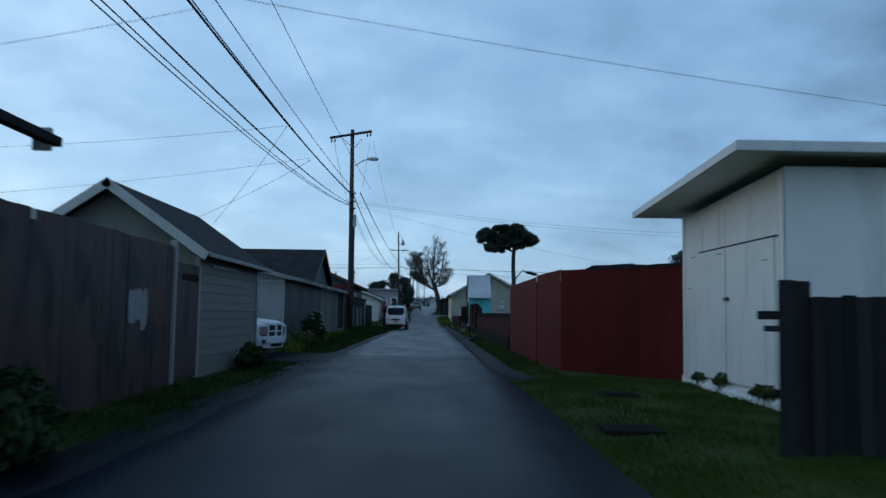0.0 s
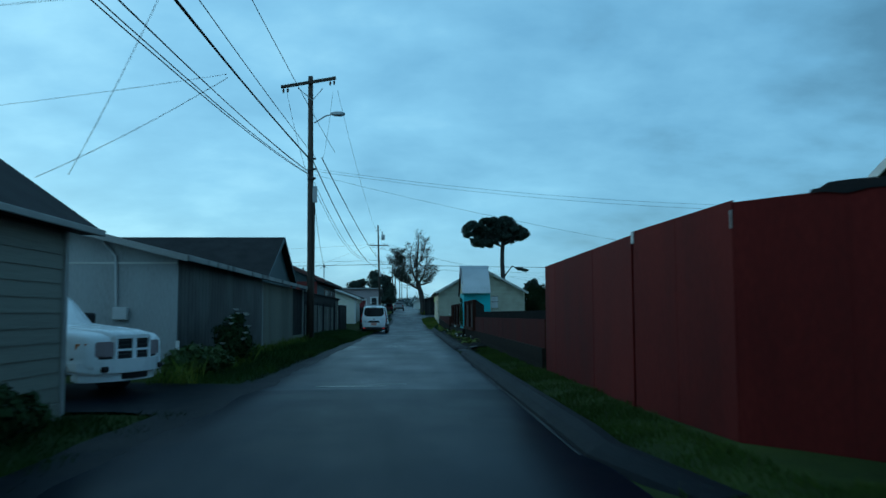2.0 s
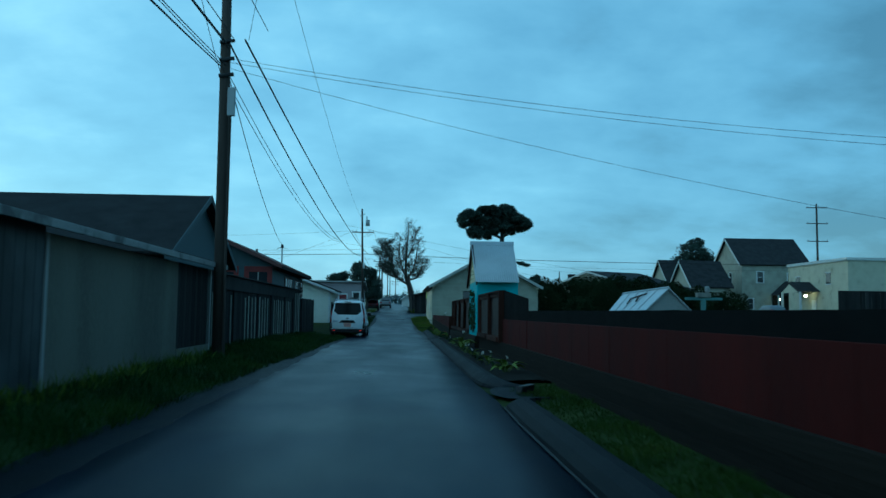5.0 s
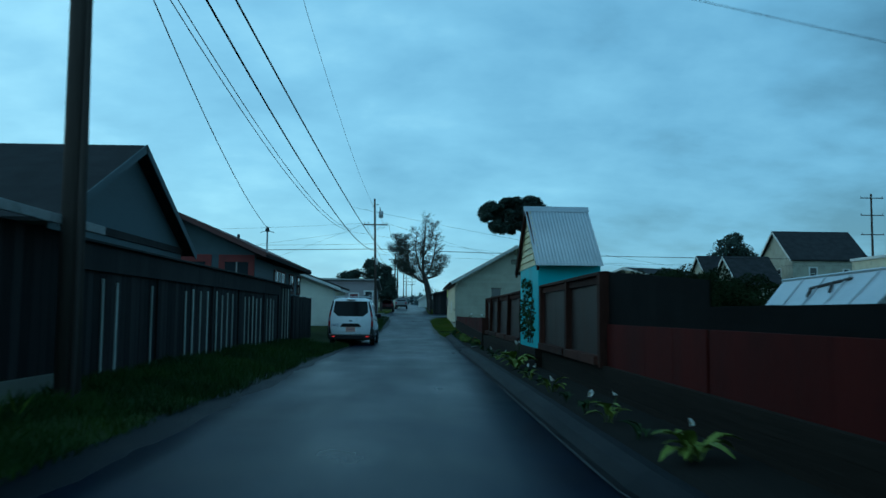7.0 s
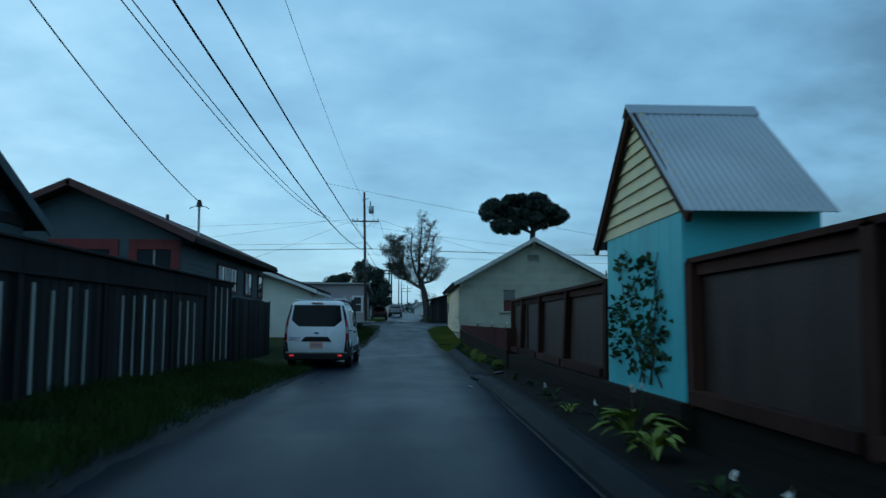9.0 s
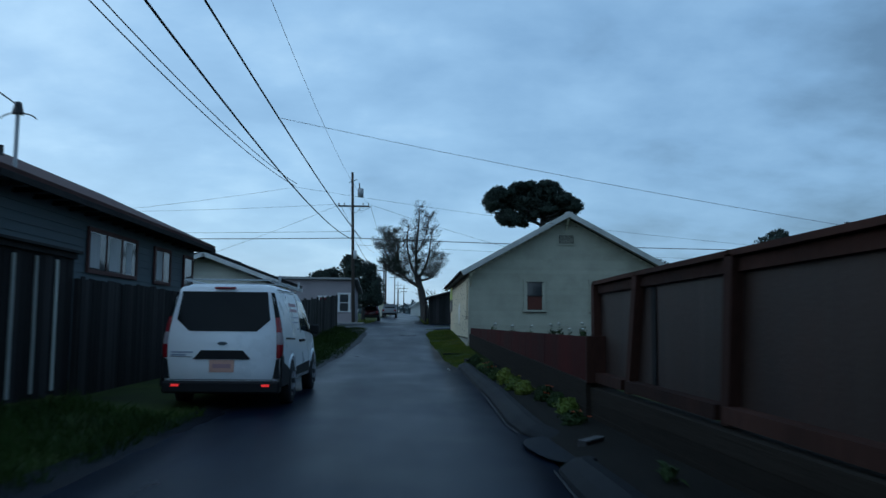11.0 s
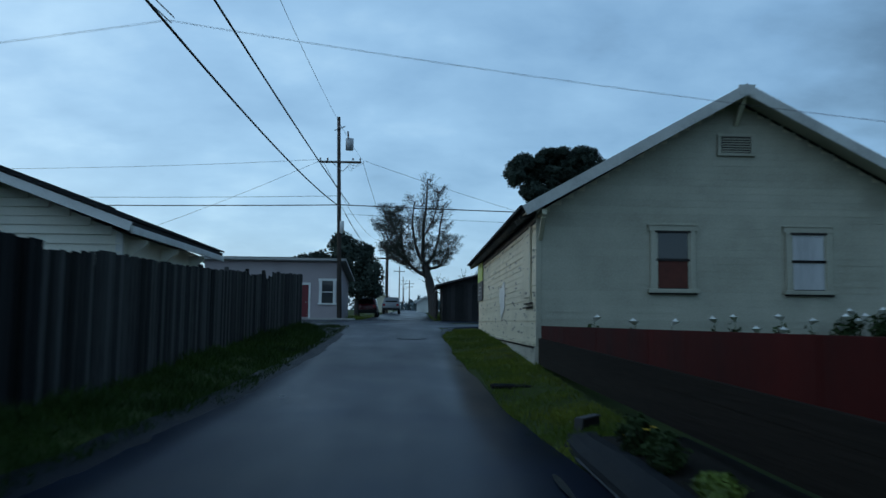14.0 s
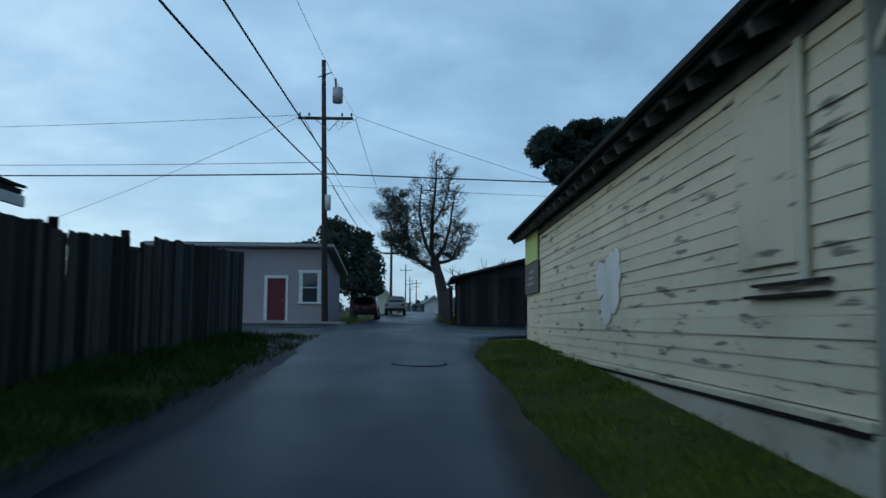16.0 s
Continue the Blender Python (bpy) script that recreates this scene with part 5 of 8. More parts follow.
for cy, cz, ry, rz, sd in ((6.1, 1.48, 0.42, 0.40, 1), (6.75, 1.55, 0.34, 0.24, 2), (6.45, 1.16, 0.30, 0.24, 3), (5.85, 1.75, 0.16, 0.16, 4)):
    rim = []
    for k in range(32):
        a = k * math.tau / 32
        q = 1 + 0.3 * noise.noise((math.cos(a) * 2.2, math.sin(a) * 2.2, sd)) + 0.15 * noise.noise((math.cos(a) * 6, math.sin(a) * 6, sd))
        rim.append((cy + ry * q * math.cos(a), cz + rz * q * math.sin(a)))
    prism(wp, rim, "x", -0.030 - 0.0007 * sd, -0.02)
part("repair_patch", wp, M_WHITE, yh, "bare white repair patch")
sg = thing("wall_sign", (2.40, 102.3, 2.2), "green and dark poster boards on the house wall", "sign")
slab("upper_board", (-0.01, -0.4, 0.45), (0.015, 1.65, 1.2), M_SIGNGREEN, sg, bev=0.002)
slab("lower_board", (-0.01, -0.5, -0.25), (0.015, 1.65, 0.43), M_SIGNDARK, sg, bev=0.002)
for k in range(3):
    slab("text_bar", (-0.014, 0.2, -0.05 + 0.13 * k), (-0.0105, 1.3 - 0.2 * k, 0.0 + 0.13 * k), M_GREYTRIM, sg, bev=0)

# ---- beyond the cross street ----
ph = thing("mauve_house", (-12.9, 123.5, 1.28), "flat roofed mauve grey house with red door and white trim", "house")
PWd = 8.25
part("wall", prism(bmesh.new(), [(0, -0.2), (6.5, -0.2), (6.5, 2.6), (0, 3.45)], "x", 0, PWd), M_PURPLE, ph)
bm = bmesh.new()
sheet(bm, [(-0.3, -0.45, 3.68), (PWd + 0.4, -0.45, 3.68), (PWd + 0.4, 6.8, 2.74), (-0.3, 6.8, 2.74)], 0.14)
part("roof", bm, M_GREYTRIM, ph)
bm = bmesh.new()
sheet(bm, [(-0.25, -0.42, 3.72), (PWd + 0.35, -0.42, 3.72), (PWd + 0.35, 6.8, 2.78), (-0.25, 6.8, 2.78)], 0.02)
part("roofing", bm, M_SHINGLE, ph)
dx = 5.52
pdoor = slab("door", (dx, -0.05, 0.1), (dx + 0.86, -0.0, 2.06), M_REDDOOR, ph, "dark red front door")
slab("knob", (dx + 0.70, -0.1, 0.98), (dx + 0.76, -0.05, 1.04), M_CHROME, pdoor)
for a, b in (((dx - 0.15, 0.05), (dx, 2.2)), ((dx + 0.86, 0.05), (dx + 0.97, 2.2)), ((dx, 2.06), (dx + 0.86, 2.2))):
    slab("door_trim", (a[0], -0.06, a[1]), (b[0], 0, b[1]), M_TRIM, pdoor, bev=0.004)
front_window(ph, 7.14, 7.9, 0.95, 2.32, -0.01, M_TRIM, None, trim=0.14)
slab("doorstep", (dx - 0.5, -0.6, -0.12), (dx + 1.3, -0.01, 0.06), M_CONCRETE, ph)
slab("plinth", (-0.02, -0.04, -0.25), (PWd + 0.02, 0.0, 0.05), M_CONCRETE, ph)
bm = bmesh.new()
box(bm, (-30, 120.6, level(121) - 0.15), (-3.6, 122.9, level(121) + 0.10), 0.02)
tagged(part("pavement", bm, M_CONCRETE), "concrete pavement along the cross street", "pavement", kind="structure")
barn = thing("dark_shed", (1.6, 121.6, 1.2), "dark weathered board shed with lean-to roof", "shed")
slab("wall", (0.05, 0.02, 0), (6.5, 6, 2.2), M_GREYWOOD, barn)
bb = mesh_of("board", box(bmesh.new(), (-0.12, -0.02, 0.0), (0.12, 0.005, 2.2), 0.004), M_GREYWOOD)
pieces("board", bb, barn, [Matrix.Translation((0.15 + 0.25 * k, 0, 0)) for k in range(26)])
bm = bmesh.new()
sheet(bm, [(-0.4, -0.5, 2.15), (3.4, -0.5, 3.15), (3.4, 6.3, 3.15), (-0.4, 6.3, 2.15)], 0.1)
sheet(bm, [(3.4, -0.5, 3.15), (7.0, -0.5, 2.15), (7.0, 6.3, 2.15), (3.4, 6.3, 3.15)], 0.1)
part("roof", bm, M_SHINGLE, barn)
part("gable_wall", prism(bmesh.new(), [(0.05, 2.1), (6.5, 2.1), (3.4, 3.05)], "y", 0.0, 5.9), M_GREYWOOD, barn)
fence("dark_fence", (1.35, 126.0, level(126)), 22.0, 0, 1.9, 0.2, 0.01, M_GREYWOOD, "dark board fence beyond the cross street", follow=True, ragged=0.05)
# ---- vehicles ----


def loft(bm, stations, levels, tumble, zmid, rear_lean=0.0):
    """A smooth body: stations of (y, bottom, top, half width); levels of (height fraction, width fraction)."""
    prev = None
    for i, (y, zb, zt, w) in enumerate(stations):
        ring = []
        half = []
        for s, g in levels:
            z = zb + (zt - zb) * s
            ww = w * g - max(0.0, z - zmid) ** 1.25 * tumble
            lean = max(0.0, z - zmid) * rear_lean if i < 2 else 0.0
            half.append((ww, y + lean, z))
        ring = [bm.verts.new(p) for p in half] + [bm.verts.new((-p[0], p[1], p[2])) for p in half[::-1]]
        if prev:
            n = len(ring)
            for k in range(n):
                j = (k + 1) % n
                bm.faces.new((prev[k], prev[j], ring[j], ring[k]))
        else:
            cap(bm, ring)
        prev = ring
    cap(bm, prev)
    return bm


def cap(bm, ring):
    n = len(ring)
    for k in range(n // 2 - 1):
        bm.faces.new((ring[k], ring[k + 1], ring[n - 2 - k], ring[n - 1 - k]))


BODY = [(0, 0.80), (0.05, 0.97), (0.16, 1.0), (0.34, 1.0), (0.50, 0.995), (0.64, 0.985), (0.78, 0.97), (0.90, 0.955), (0.965, 0.90), (1.0, 0.72)]


def wheel(parent, x, y, r, w, out, spokes=5):
    g = part("wheel", rod(bmesh.new(), (x - w / 2, y, r), (x + w / 2, y, r), r * 0.6, sides=20), M_RIM, parent)
    bm = bmesh.new()
    prof = [(-w / 2, r * 0.63), (-w / 2, r * 0.93), (-w * 0.36, r), (w * 0.36, r), (w / 2, r * 0.93), (w / 2, r * 0.63)]
    prev = first = None
    for k in range(25):
        a = k * math.tau / 24
        ring = [bm.verts.new((x + o, y + q * math.cos(a), r + q * math.sin(a))) for o, q in prof] if k < 24 else first
        if prev:
            for m in range(5):
                bm.faces.new((prev[m], prev[m + 1], ring[m + 1], ring[m]))
        first = first or ring
        prev = ring
    part("tyre", bm, M_RUBBER, g, smooth=True)
    for k in range(spokes):
        a = k * math.tau / spokes
        bm = rod(bmesh.new(), (x + out * w / 2 + out * 0.008, y, r), (x + out * w / 2 + out * 0.008, y + 0.55 * r * math.cos(a), r + 0.55 * r * math.sin(a)), r * 0.13, r * 0.10, 6)
        part("spoke", bm, M_RIM, g)
    return g


def side_panel(name, pts, wide, mat, parent, thick=0.006, sign=1, label=""):
    """A thin panel lying on the body's side; pts are (y, z), wide gives the half width at a height."""
    bm = bmesh.new()
    a = [bm.verts.new((sign * (wide(z) + thick), y, z)) for y, z in pts]
    b = [bm.verts.new((sign * (wide(z) - 0.02), y, z)) for y, z in pts]
    bm.faces.new(a), bm.faces.new(b[::-1])
    for i in range(len(pts)):
        j = (i + 1) % len(pts)
        bm.faces.new((a[i], b[i], b[j], a[j]))
    return part(name, bm, mat, parent, label)


van = thing("delivery_van", (-2.82, 68.95, -0.085), "white compact delivery van with black bumper and roof rails", "van")
van.scale = (1.0, 1.0, 1.05)
VY = 1.13
st = [(0.0, 0.40, 1.80, 0.885), (0.05, 0.34, 1.85, 0.905), (0.35, 0.30, 1.865, 0.92), (1.2, 0.28, 1.89, 0.92), (2.3, 0.28, 1.885, 0.92), (2.75, 0.28, 1.83, 0.92), (3.1, 0.28, 1.64, 0.92), (3.45, 0.28, 1.38, 0.915), (3.72, 0.28, 1.17, 0.91), (4.05, 0.28, 1.08, 0.89), (4.28, 0.28, 0.97, 0.83), (4.42, 0.34, 0.78, 0.70)]
st = [(y * VY, *q) for y, *q in st]
part("body", loft(bmesh.new(), st, BODY, 0.155, 1.0, 0.16), M_VAN, van, smooth=True)
def stretch_y(pts):
    return [(y * VY, z) for y, z in pts]


def van_w(z):
    return 0.92 * (1.0 - 0.05 * max(0, (z - 1.0)) / 0.9) - max(0.0, z - 1.0) ** 1.25 * 0.155
def rear_panel(name, pts, mat, thick, label="", parent=van):
    """A thin panel on the leaning tailgate; pts are (x, z)."""
    bm = bmesh.new()
    def yy(z):
        return max(0.0, z - 1.0) * 0.16
    a = [bm.verts.new((x, yy(z) - thick, z)) for x, z in pts]
    b = [bm.verts.new((x, yy(z) + 0.03, z)) for x, z in pts]
    bm.faces.new(a), bm.faces.new(b[::-1])
    for i in range(len(pts)):
        j = (i + 1) % len(pts)
        bm.faces.new((a[i], b[i], b[j], a[j]))
    return part(name, bm, mat, parent, label)


def corner_lens(name, z0, z1, sign, mat, parent, label=""):
    """A lens wrapped round the rear corner of the body."""
    bm = bmesh.new()
    prev = None
    for k in range(5):
        z = z0 + (z1 - z0) * k / 4
        y = max(0.0, z - 1.0) * 0.16
        w = van_w(z) - 0.022 - max(0.0, z - 1.3) * 0.06
        t = 1.0 - 0.35 * max(0.0, (z - 1.0) / 0.36)
        sec = [(w - 0.062 * t, y - 0.004), (w - 0.05 * t, y - 0.014), (w - 0.012, y - 0.012), (w + 0.016, y + 0.02), (w + 0.030, y + 0.10 * t), (w + 0.0, y + 0.11 * t), (w - 0.06, y + 0.05)]
        ring = [bm.verts.new((sign * a, b, z)) for a, b in sec]
        if prev:
            for i in range(7):
                q = (i + 1) % 7
                bm.faces.new((prev[i], prev[q], ring[q], ring[i]))
        else:
            bm.faces.new(ring[::-1])
        prev = ring
    bm.faces.new(prev)
    return part(name, bm, mat, parent, label, smooth=False)


for s in (1, -1):
    side_panel("door_window", stretch_y([(2.02, 1.16), (3.28, 1.10), (3.16, 1.22), (2.84, 1.56), (2.70, 1.64), (2.05, 1.68)]), van_w, M_CABGLASS, van, 0.008, s)
    side_panel("door_seam", stretch_y([(1.93, 0.45), (1.95, 0.45), (1.97, 1.74), (1.95, 1.74)]), van_w, M_PLASTIC, van, 0.004, s)
    side_panel("door_seam", stretch_y([(0.98, 0.62), (0.995, 0.62), (0.995, 1.72), (0.98, 1.72)]), van_w, M_PLASTIC, van, 0.003, s)
    side_panel("slide_track", stretch_y([(0.42, 1.03), (1.25, 1.01), (1.25, 1.035), (0.42, 1.06)]), van_w, M_PLASTIC, van, 0.006, s)
    side_panel("roof_gutter", stretch_y([(0.4, 1.78), (2.5, 1.80), (2.5, 1.81), (0.4, 1.79)]), van_w, M_PLASTIC, van, 0.004, s)
    side_panel("side_cladding", stretch_y([(1.36, 0.43), (3.06, 0.41), (3.00, 0.59), (1.36, 0.56)]), van_w, M_PLASTIC, van, 0.016, s, "black side cladding")
    side_panel("rear_cladding", stretch_y([(0.0, 0.34), (0.64, 0.34), (0.64, 0.58), (0.45, 0.63), (0.18, 0.69), (0.13, 0.79), (0.0, 0.79)]), van_w, M_PLASTIC, van, 0.014, s)
    for y in (1.78, 2.12):
        side_panel("door_handle", stretch_y([(y, 0.965), (y + 0.18, 0.965), (y + 0.18, 1.0), (y, 1.005)]), van_w, M_PLASTIC, van, 0.03, s)
    # wheel arch: dark disc behind the wheel
    for y in (1.12, 4.02):
        bm = bmesh.new()
        a = [(y + 0.39 * math.cos(k * math.pi / 10), 0.30 + 0.40 * math.sin(k * math.pi / 10)) for k in range(11)]
        prism(bm, a, "x", s * 0.70, s * 0.928)
        part("wheel_arch", bm, M_PLASTIC, van)
        wheel(van, s * 0.845, y, 0.325, 0.20, s)
    lamp = corner_lens("tail_lamp", 0.76, 0.96, s, M_REDLENS, van, "tall red and clear tail lamp")
    corner_lens("clear_band", 0.96, 1.14, s, M_CLEARLENS, lamp)
    corner_lens("upper_lens", 1.14, 1.36, s, M_REDLENS, lamp)
    rear_panel("corner_cladding", [(s * 0.79, 0.46), (s * 0.885, 0.46), (s * 0.885, 0.76), (s * 0.835, 0.74)], M_PLASTIC, 0.012)
    for y in (1.12, 4.02):
        bm = bmesh.new()
        arc = [(0.46 * math.cos(k * math.pi / 16), 0.45 * math.sin(k * math.pi / 16)) for k in range(2, 14)]
        inn = [(0.39 * math.cos(k * math.pi / 16), 0.40 * math.sin(k * math.pi / 16)) for k in range(2, 14)]
        prism(bm, [(y + a, 0.34 + b) for a, b in arc] + [(y + a, 0.34 + b) for a, b in inn[::-1]], "x", s * 0.895, s * 0.938)
        part("arch_flare", bm, M_VAN, van, smooth=True)
    corner_lens("pillar_strip", 1.36, 1.73, s, M_VGLASS, van)
    slab("roof_rail", (s * 0.665, 0.28, 1.905), (s * 0.695, 2.75, 1.93), M_CAN, van, bev=0.01)
    slab("reflector", (s * 0.63, -0.075, 0.345), (s * 0.75, -0.062, 0.38), M_REDGLINT, van, "glowing red reflector", bev=0.004)
    slab("mirror", (s * 0.92, 3.42, 1.08), (s * 1.10, 3.54, 1.26), M_PLASTIC, van, bev=0.03)
    slab("head_lamp", (s * 0.62, 4.72, 0.80), (s * 0.84, 4.92, 0.95), M_CLEARLENS, van, bev=0.02)
for y in (0.85, 3.15):
    slab("rack_stake", (0.70, y, 1.90), (0.74, y + 0.05, 2.03), M_CAN, van, bev=0.006)
for y in (0.5, 2.1):
    slab("cross_bar", (-0.70, y, 1.93), (0.70, y + 0.05, 1.95), M_CAN, van, bev=0.006)
rear_panel("rear_window", [(-0.72, 1.32), (-0.52, 1.15), (0.52, 1.15), (0.72, 1.32), (0.66, 1.74), (-0.66, 1.74)], M_VGLASS, 0.008, "dark tinted rear window")
rear_panel("rear_garnish", [(-0.44, 0.74), (0.44, 0.74), (0.32, 0.87), (-0.32, 0.87)], M_PLASTIC, 0.02)
rear_panel("badge", [(-0.08, 0.97), (-0.04, 0.945), (0.04, 0.945), (0.08, 0.97), (0.04, 0.995), (-0.04, 0.995)], M_SLATEBLUE, 0.012)
plate = rear_panel("number_plate", [(-0.19, 0.55), (0.19, 0.55), (0.19, 0.73), (-0.19, 0.73)], M_PLATE, 0.014)
bm = bmesh.new()
box(bm, (-0.14, -0.018, 0.61), (0.14, -0.0145, 0.67))
part("plate_bar", bm, M_REDPRINT, plate)
rear_panel("tailgate_seam", [(-0.79, 0.435), (0.79, 0.435), (0.79, 0.445), (-0.79, 0.445)], M_PLASTIC, 0.004)
rear_panel("tailgate_seam", [(-0.80, 0.775), (-0.46, 0.765), (-0.46, 0.773), (-0.80, 0.783)], M_PLASTIC, 0.004)
for x0, x1, z in ((-0.78, -0.45, 0.83), (-0.78, -0.55, 0.79)):
    rear_panel("lettering_bar", [(x0, z), (x1, z), (x1, z + 0.02), (x0, z + 0.02)], M_BLUEPRINT, 0.004)
slab("rear_bumper", (-0.90, -0.06, 0.24), (0.90, 0.20, 0.425), M_PLASTIC, van, "black rear bumper", bev=0.03)
slab("brake_lamp", (-0.16, 0.07, 1.78), (0.16, 0.13, 1.81), M_REDLENS, van, bev=0.004)
slab("front_bumper", (-0.80, 4.84, 0.26), (0.80, 5.04, 0.52), M_PLASTIC, van, bev=0.04)
bm = bmesh.new()
ws = [(-0.78, 4.12, 1.25), (0.78, 4.12, 1.25), (0.62, 3.22, 1.80), (-0.62, 3.22, 1.80)]
sheet(bm, ws, 0.02)
part("windscreen", bm, M_VGLASS, van)
for k, (y0, y1, z) in enumerate(((1.15, 1.85, 1.55), (1.15, 1.88, 1.46), (1.15, 1.88, 1.36), (1.2, 1.85, 1.28), (1.65, 1.87, 1.17))):
    side_panel("lettering_bar", stretch_y([(y0, z), (y1, z), (y1, z + (0.05 if k < 2 else 0.02)), (y0, z + (0.05 if k < 2 else 0.02))]), van_w, M_REDPRINT if k < 2 else M_BLUEPRINT, van, 0.003, 1)

truck = thing("pickup_truck", (-4.40, 23.35, -0.02), "white pickup truck with dark grille nosing out of the driveway", "truck")
truck.rotation_euler = (0, 0, radians(-108))
tst = [(-5.6, 0.55, 1.08, 0.97), (-5.5, 0.5, 1.2, 0.99), (-3.4, 0.42, 1.22, 0.99), (-3.38, 0.42, 1.74, 0.97), (-2.1, 0.42, 1.80, 0.97), (-1.75, 0.42, 1.52, 0.97), (-1.42, 0.42, 1.14, 0.97), (-0.9, 0.42, 1.08, 0.96), (-0.45, 0.42, 1.03, 0.94), (-0.16, 0.42, 0.98, 0.90), (-0.04, 0.44, 0.92, 0.82)]
part("body", loft(bmesh.new(), tst, BODY, 0.16, 1.1), M_VAN, truck, smooth=True)


def nose(name, pts, z0, z1, mat, parent, label="", bev=0.0):
    """A block whose outline seen from above is given as (x, y) points."""
    bm = prism(bmesh.new(), pts, "z", z0, z1)
    if bev:
        bmesh.ops.bevel(bm, geom=[e for e in bm.edges if abs(e.verts[0].co.z - e.verts[1].co.z) < 1e-6], offset=bev, segments=2, affect="EDGES")
    return part(name, bm, mat, parent, label)


def bow(half, front, back, drop, steps=12):
    xs = [-half + 2 * half * k / steps for k in range(steps + 1)]
    return [(x, front - drop * abs(x / half) ** 2.6) for x in xs] + [(x, back) for x in xs[::-1]]


part("hood_bulge", loft(bmesh.new(), [(-1.3, 0.98, 1.10, 0.60), (-0.6, 0.95, 1.075, 0.56), (-0.15, 0.92, 1.03, 0.48), (0.0, 0.90, 0.97, 0.42)], BODY, 0.0, 2.0), M_VAN, truck, smooth=True)
gr = nose("grille", bow(0.37, 0.05, -0.12, 0.02), 0.55, 0.91, M_PLASTIC, truck, "dark grille crossed by pale bars")
nose("grille_bar", [(-0.035, 0.03), (0.035, 0.03), (0.045, 0.075), (-0.045, 0.075)], 0.55, 0.91, M_VAN, gr)
nose("grille_bar", bow(0.37, 0.07, 0.03, 0.02), 0.715, 0.75, M_VAN, gr)
nose("grille_surround", bow(0.42, 0.065, -0.12, 0.025), 0.90, 0.955, M_VAN, gr, bev=0.012)
for s in (1, -1):
    side = [(s * x, y) for x, y in ((0.37, 0.055), (0.42, 0.055), (0.43, -0.08), (0.37, -0.08))]
    nose("grille_surround", side, 0.54, 0.92, M_VAN, gr)
    for z in (0.60, 0.66, 0.80, 0.86):
        slab("grille_slat", (s * 0.05, 0.045, z), (s * 0.35, 0.056, z + 0.012), M_IRON, gr, bev=0)
    hl = nose("head_lamp", [(s * x, y) for x, y in ((0.44, 0.035), (0.62, 0.02), (0.78, -0.05), (0.78, -0.2), (0.44, -0.14))], 0.635, 0.86, M_CLEARLENS, truck, "clear head lamp with amber corner", 0.015)
    nose("turn_lamp", [(s * x, y) for x, y in ((0.785, -0.052), (0.86, -0.13), (0.905, -0.26), (0.80, -0.24))], 0.64, 0.85, M_AMBER, hl, bev=0.012)
    nose("lamp_gap", [(s * x, y) for x, y in ((0.44, 0.02), (0.80, -0.07), (0.94, -0.32), (0.88, -0.32), (0.44, -0.14))], 0.605, 0.632, M_PLASTIC, truck)
    for y in (-1.0, -4.6):
        bm = bmesh.new()
        prism(bm, [(y + 0.46 * math.cos(k * math.pi / 10), 0.34 + 0.45 * math.sin(k * math.pi / 10)) for k in range(11)], "x", s * 0.72, s * 0.985)
        part("wheel_arch", bm, M_PLASTIC, truck)
        wheel(truck, s * 0.88, y, 0.37, 0.25, s)
    slab("fog_lamp", (s * 0.58, 0.02, 0.42), (s * 0.72, 0.085, 0.50), M_PLASTIC, truck, bev=0.02)
    slab("mirror", (s * 0.98, -1.75, 1.08), (s * 1.22, -1.62, 1.30), M_PLASTIC, truck, bev=0.03)
bmp = nose("front_bumper", bow(0.95, 0.17, -0.34, 0.36), 0.40, 0.60, M_VAN, truck, "white painted bumper", 0.04)
nose("valance", bow(0.88, 0.10, -0.34, 0.32), 0.27, 0.41, M_VAN, bmp, bev=0.03)
nose("bumper_vent", bow(0.30, 0.125, 0.05, 0.03), 0.30, 0.385, M_PLASTIC, bmp)
bm = bmesh.new()
sheet(bm, [(-0.8, -1.48, 1.18), (0.8, -1.48, 1.18), (0.66, -2.05, 1.73), (-0.66, -2.05, 1.73)], 0.02)
part("windscreen", bm, M_VGLASS, truck)


def far_car(name, at, label, category, stn, mat, glass):
    c = thing(name, at, label, category)
    part("body", loft(bmesh.new(), stn, BODY, 0.2, 0.95, 0.25), mat, c, smooth=True)
    for s in (1, -1):
        for y in (0.85, 3.5):
            wheel(c, s * 0.80, y, 0.34, 0.22, s)
        slab("tail_lamp", (s * 0.58, -0.03, 0.82), (s * 0.82, 0.08, 1.02), M_REDLENS, c, bev=0.01)
    slab("bumper", (-0.85, -0.10, 0.36), (0.85, 0.12, 0.62), M_PLASTIC, c, bev=0.03)
    if glass:
        bm = bmesh.new()
        sheet(bm, [(-0.62, glass[0], glass[1]), (0.62, glass[0], glass[1]), (0.54, glass[2], glass[3]), (-0.54, glass[2], glass[3])], 0.02)
        part("rear_window", bm, M_VGLASS, c)
    return c


far_car("parked_car", (38.5, 107.0, level(107)), "pale silver car parked beside the far house", "car", [(0, 0.5, 0.95, 0.78), (0.06, 0.42, 1.2, 0.82), (0.7, 0.36, 1.45, 0.84), (2.2, 0.34, 1.45, 0.84), (3.0, 0.34, 1.0, 0.84), (4.0, 0.36, 0.9, 0.8), (4.3, 0.42, 0.7, 0.66)], M_CARGREY, (0.1, 1.0, 0.6, 1.36))
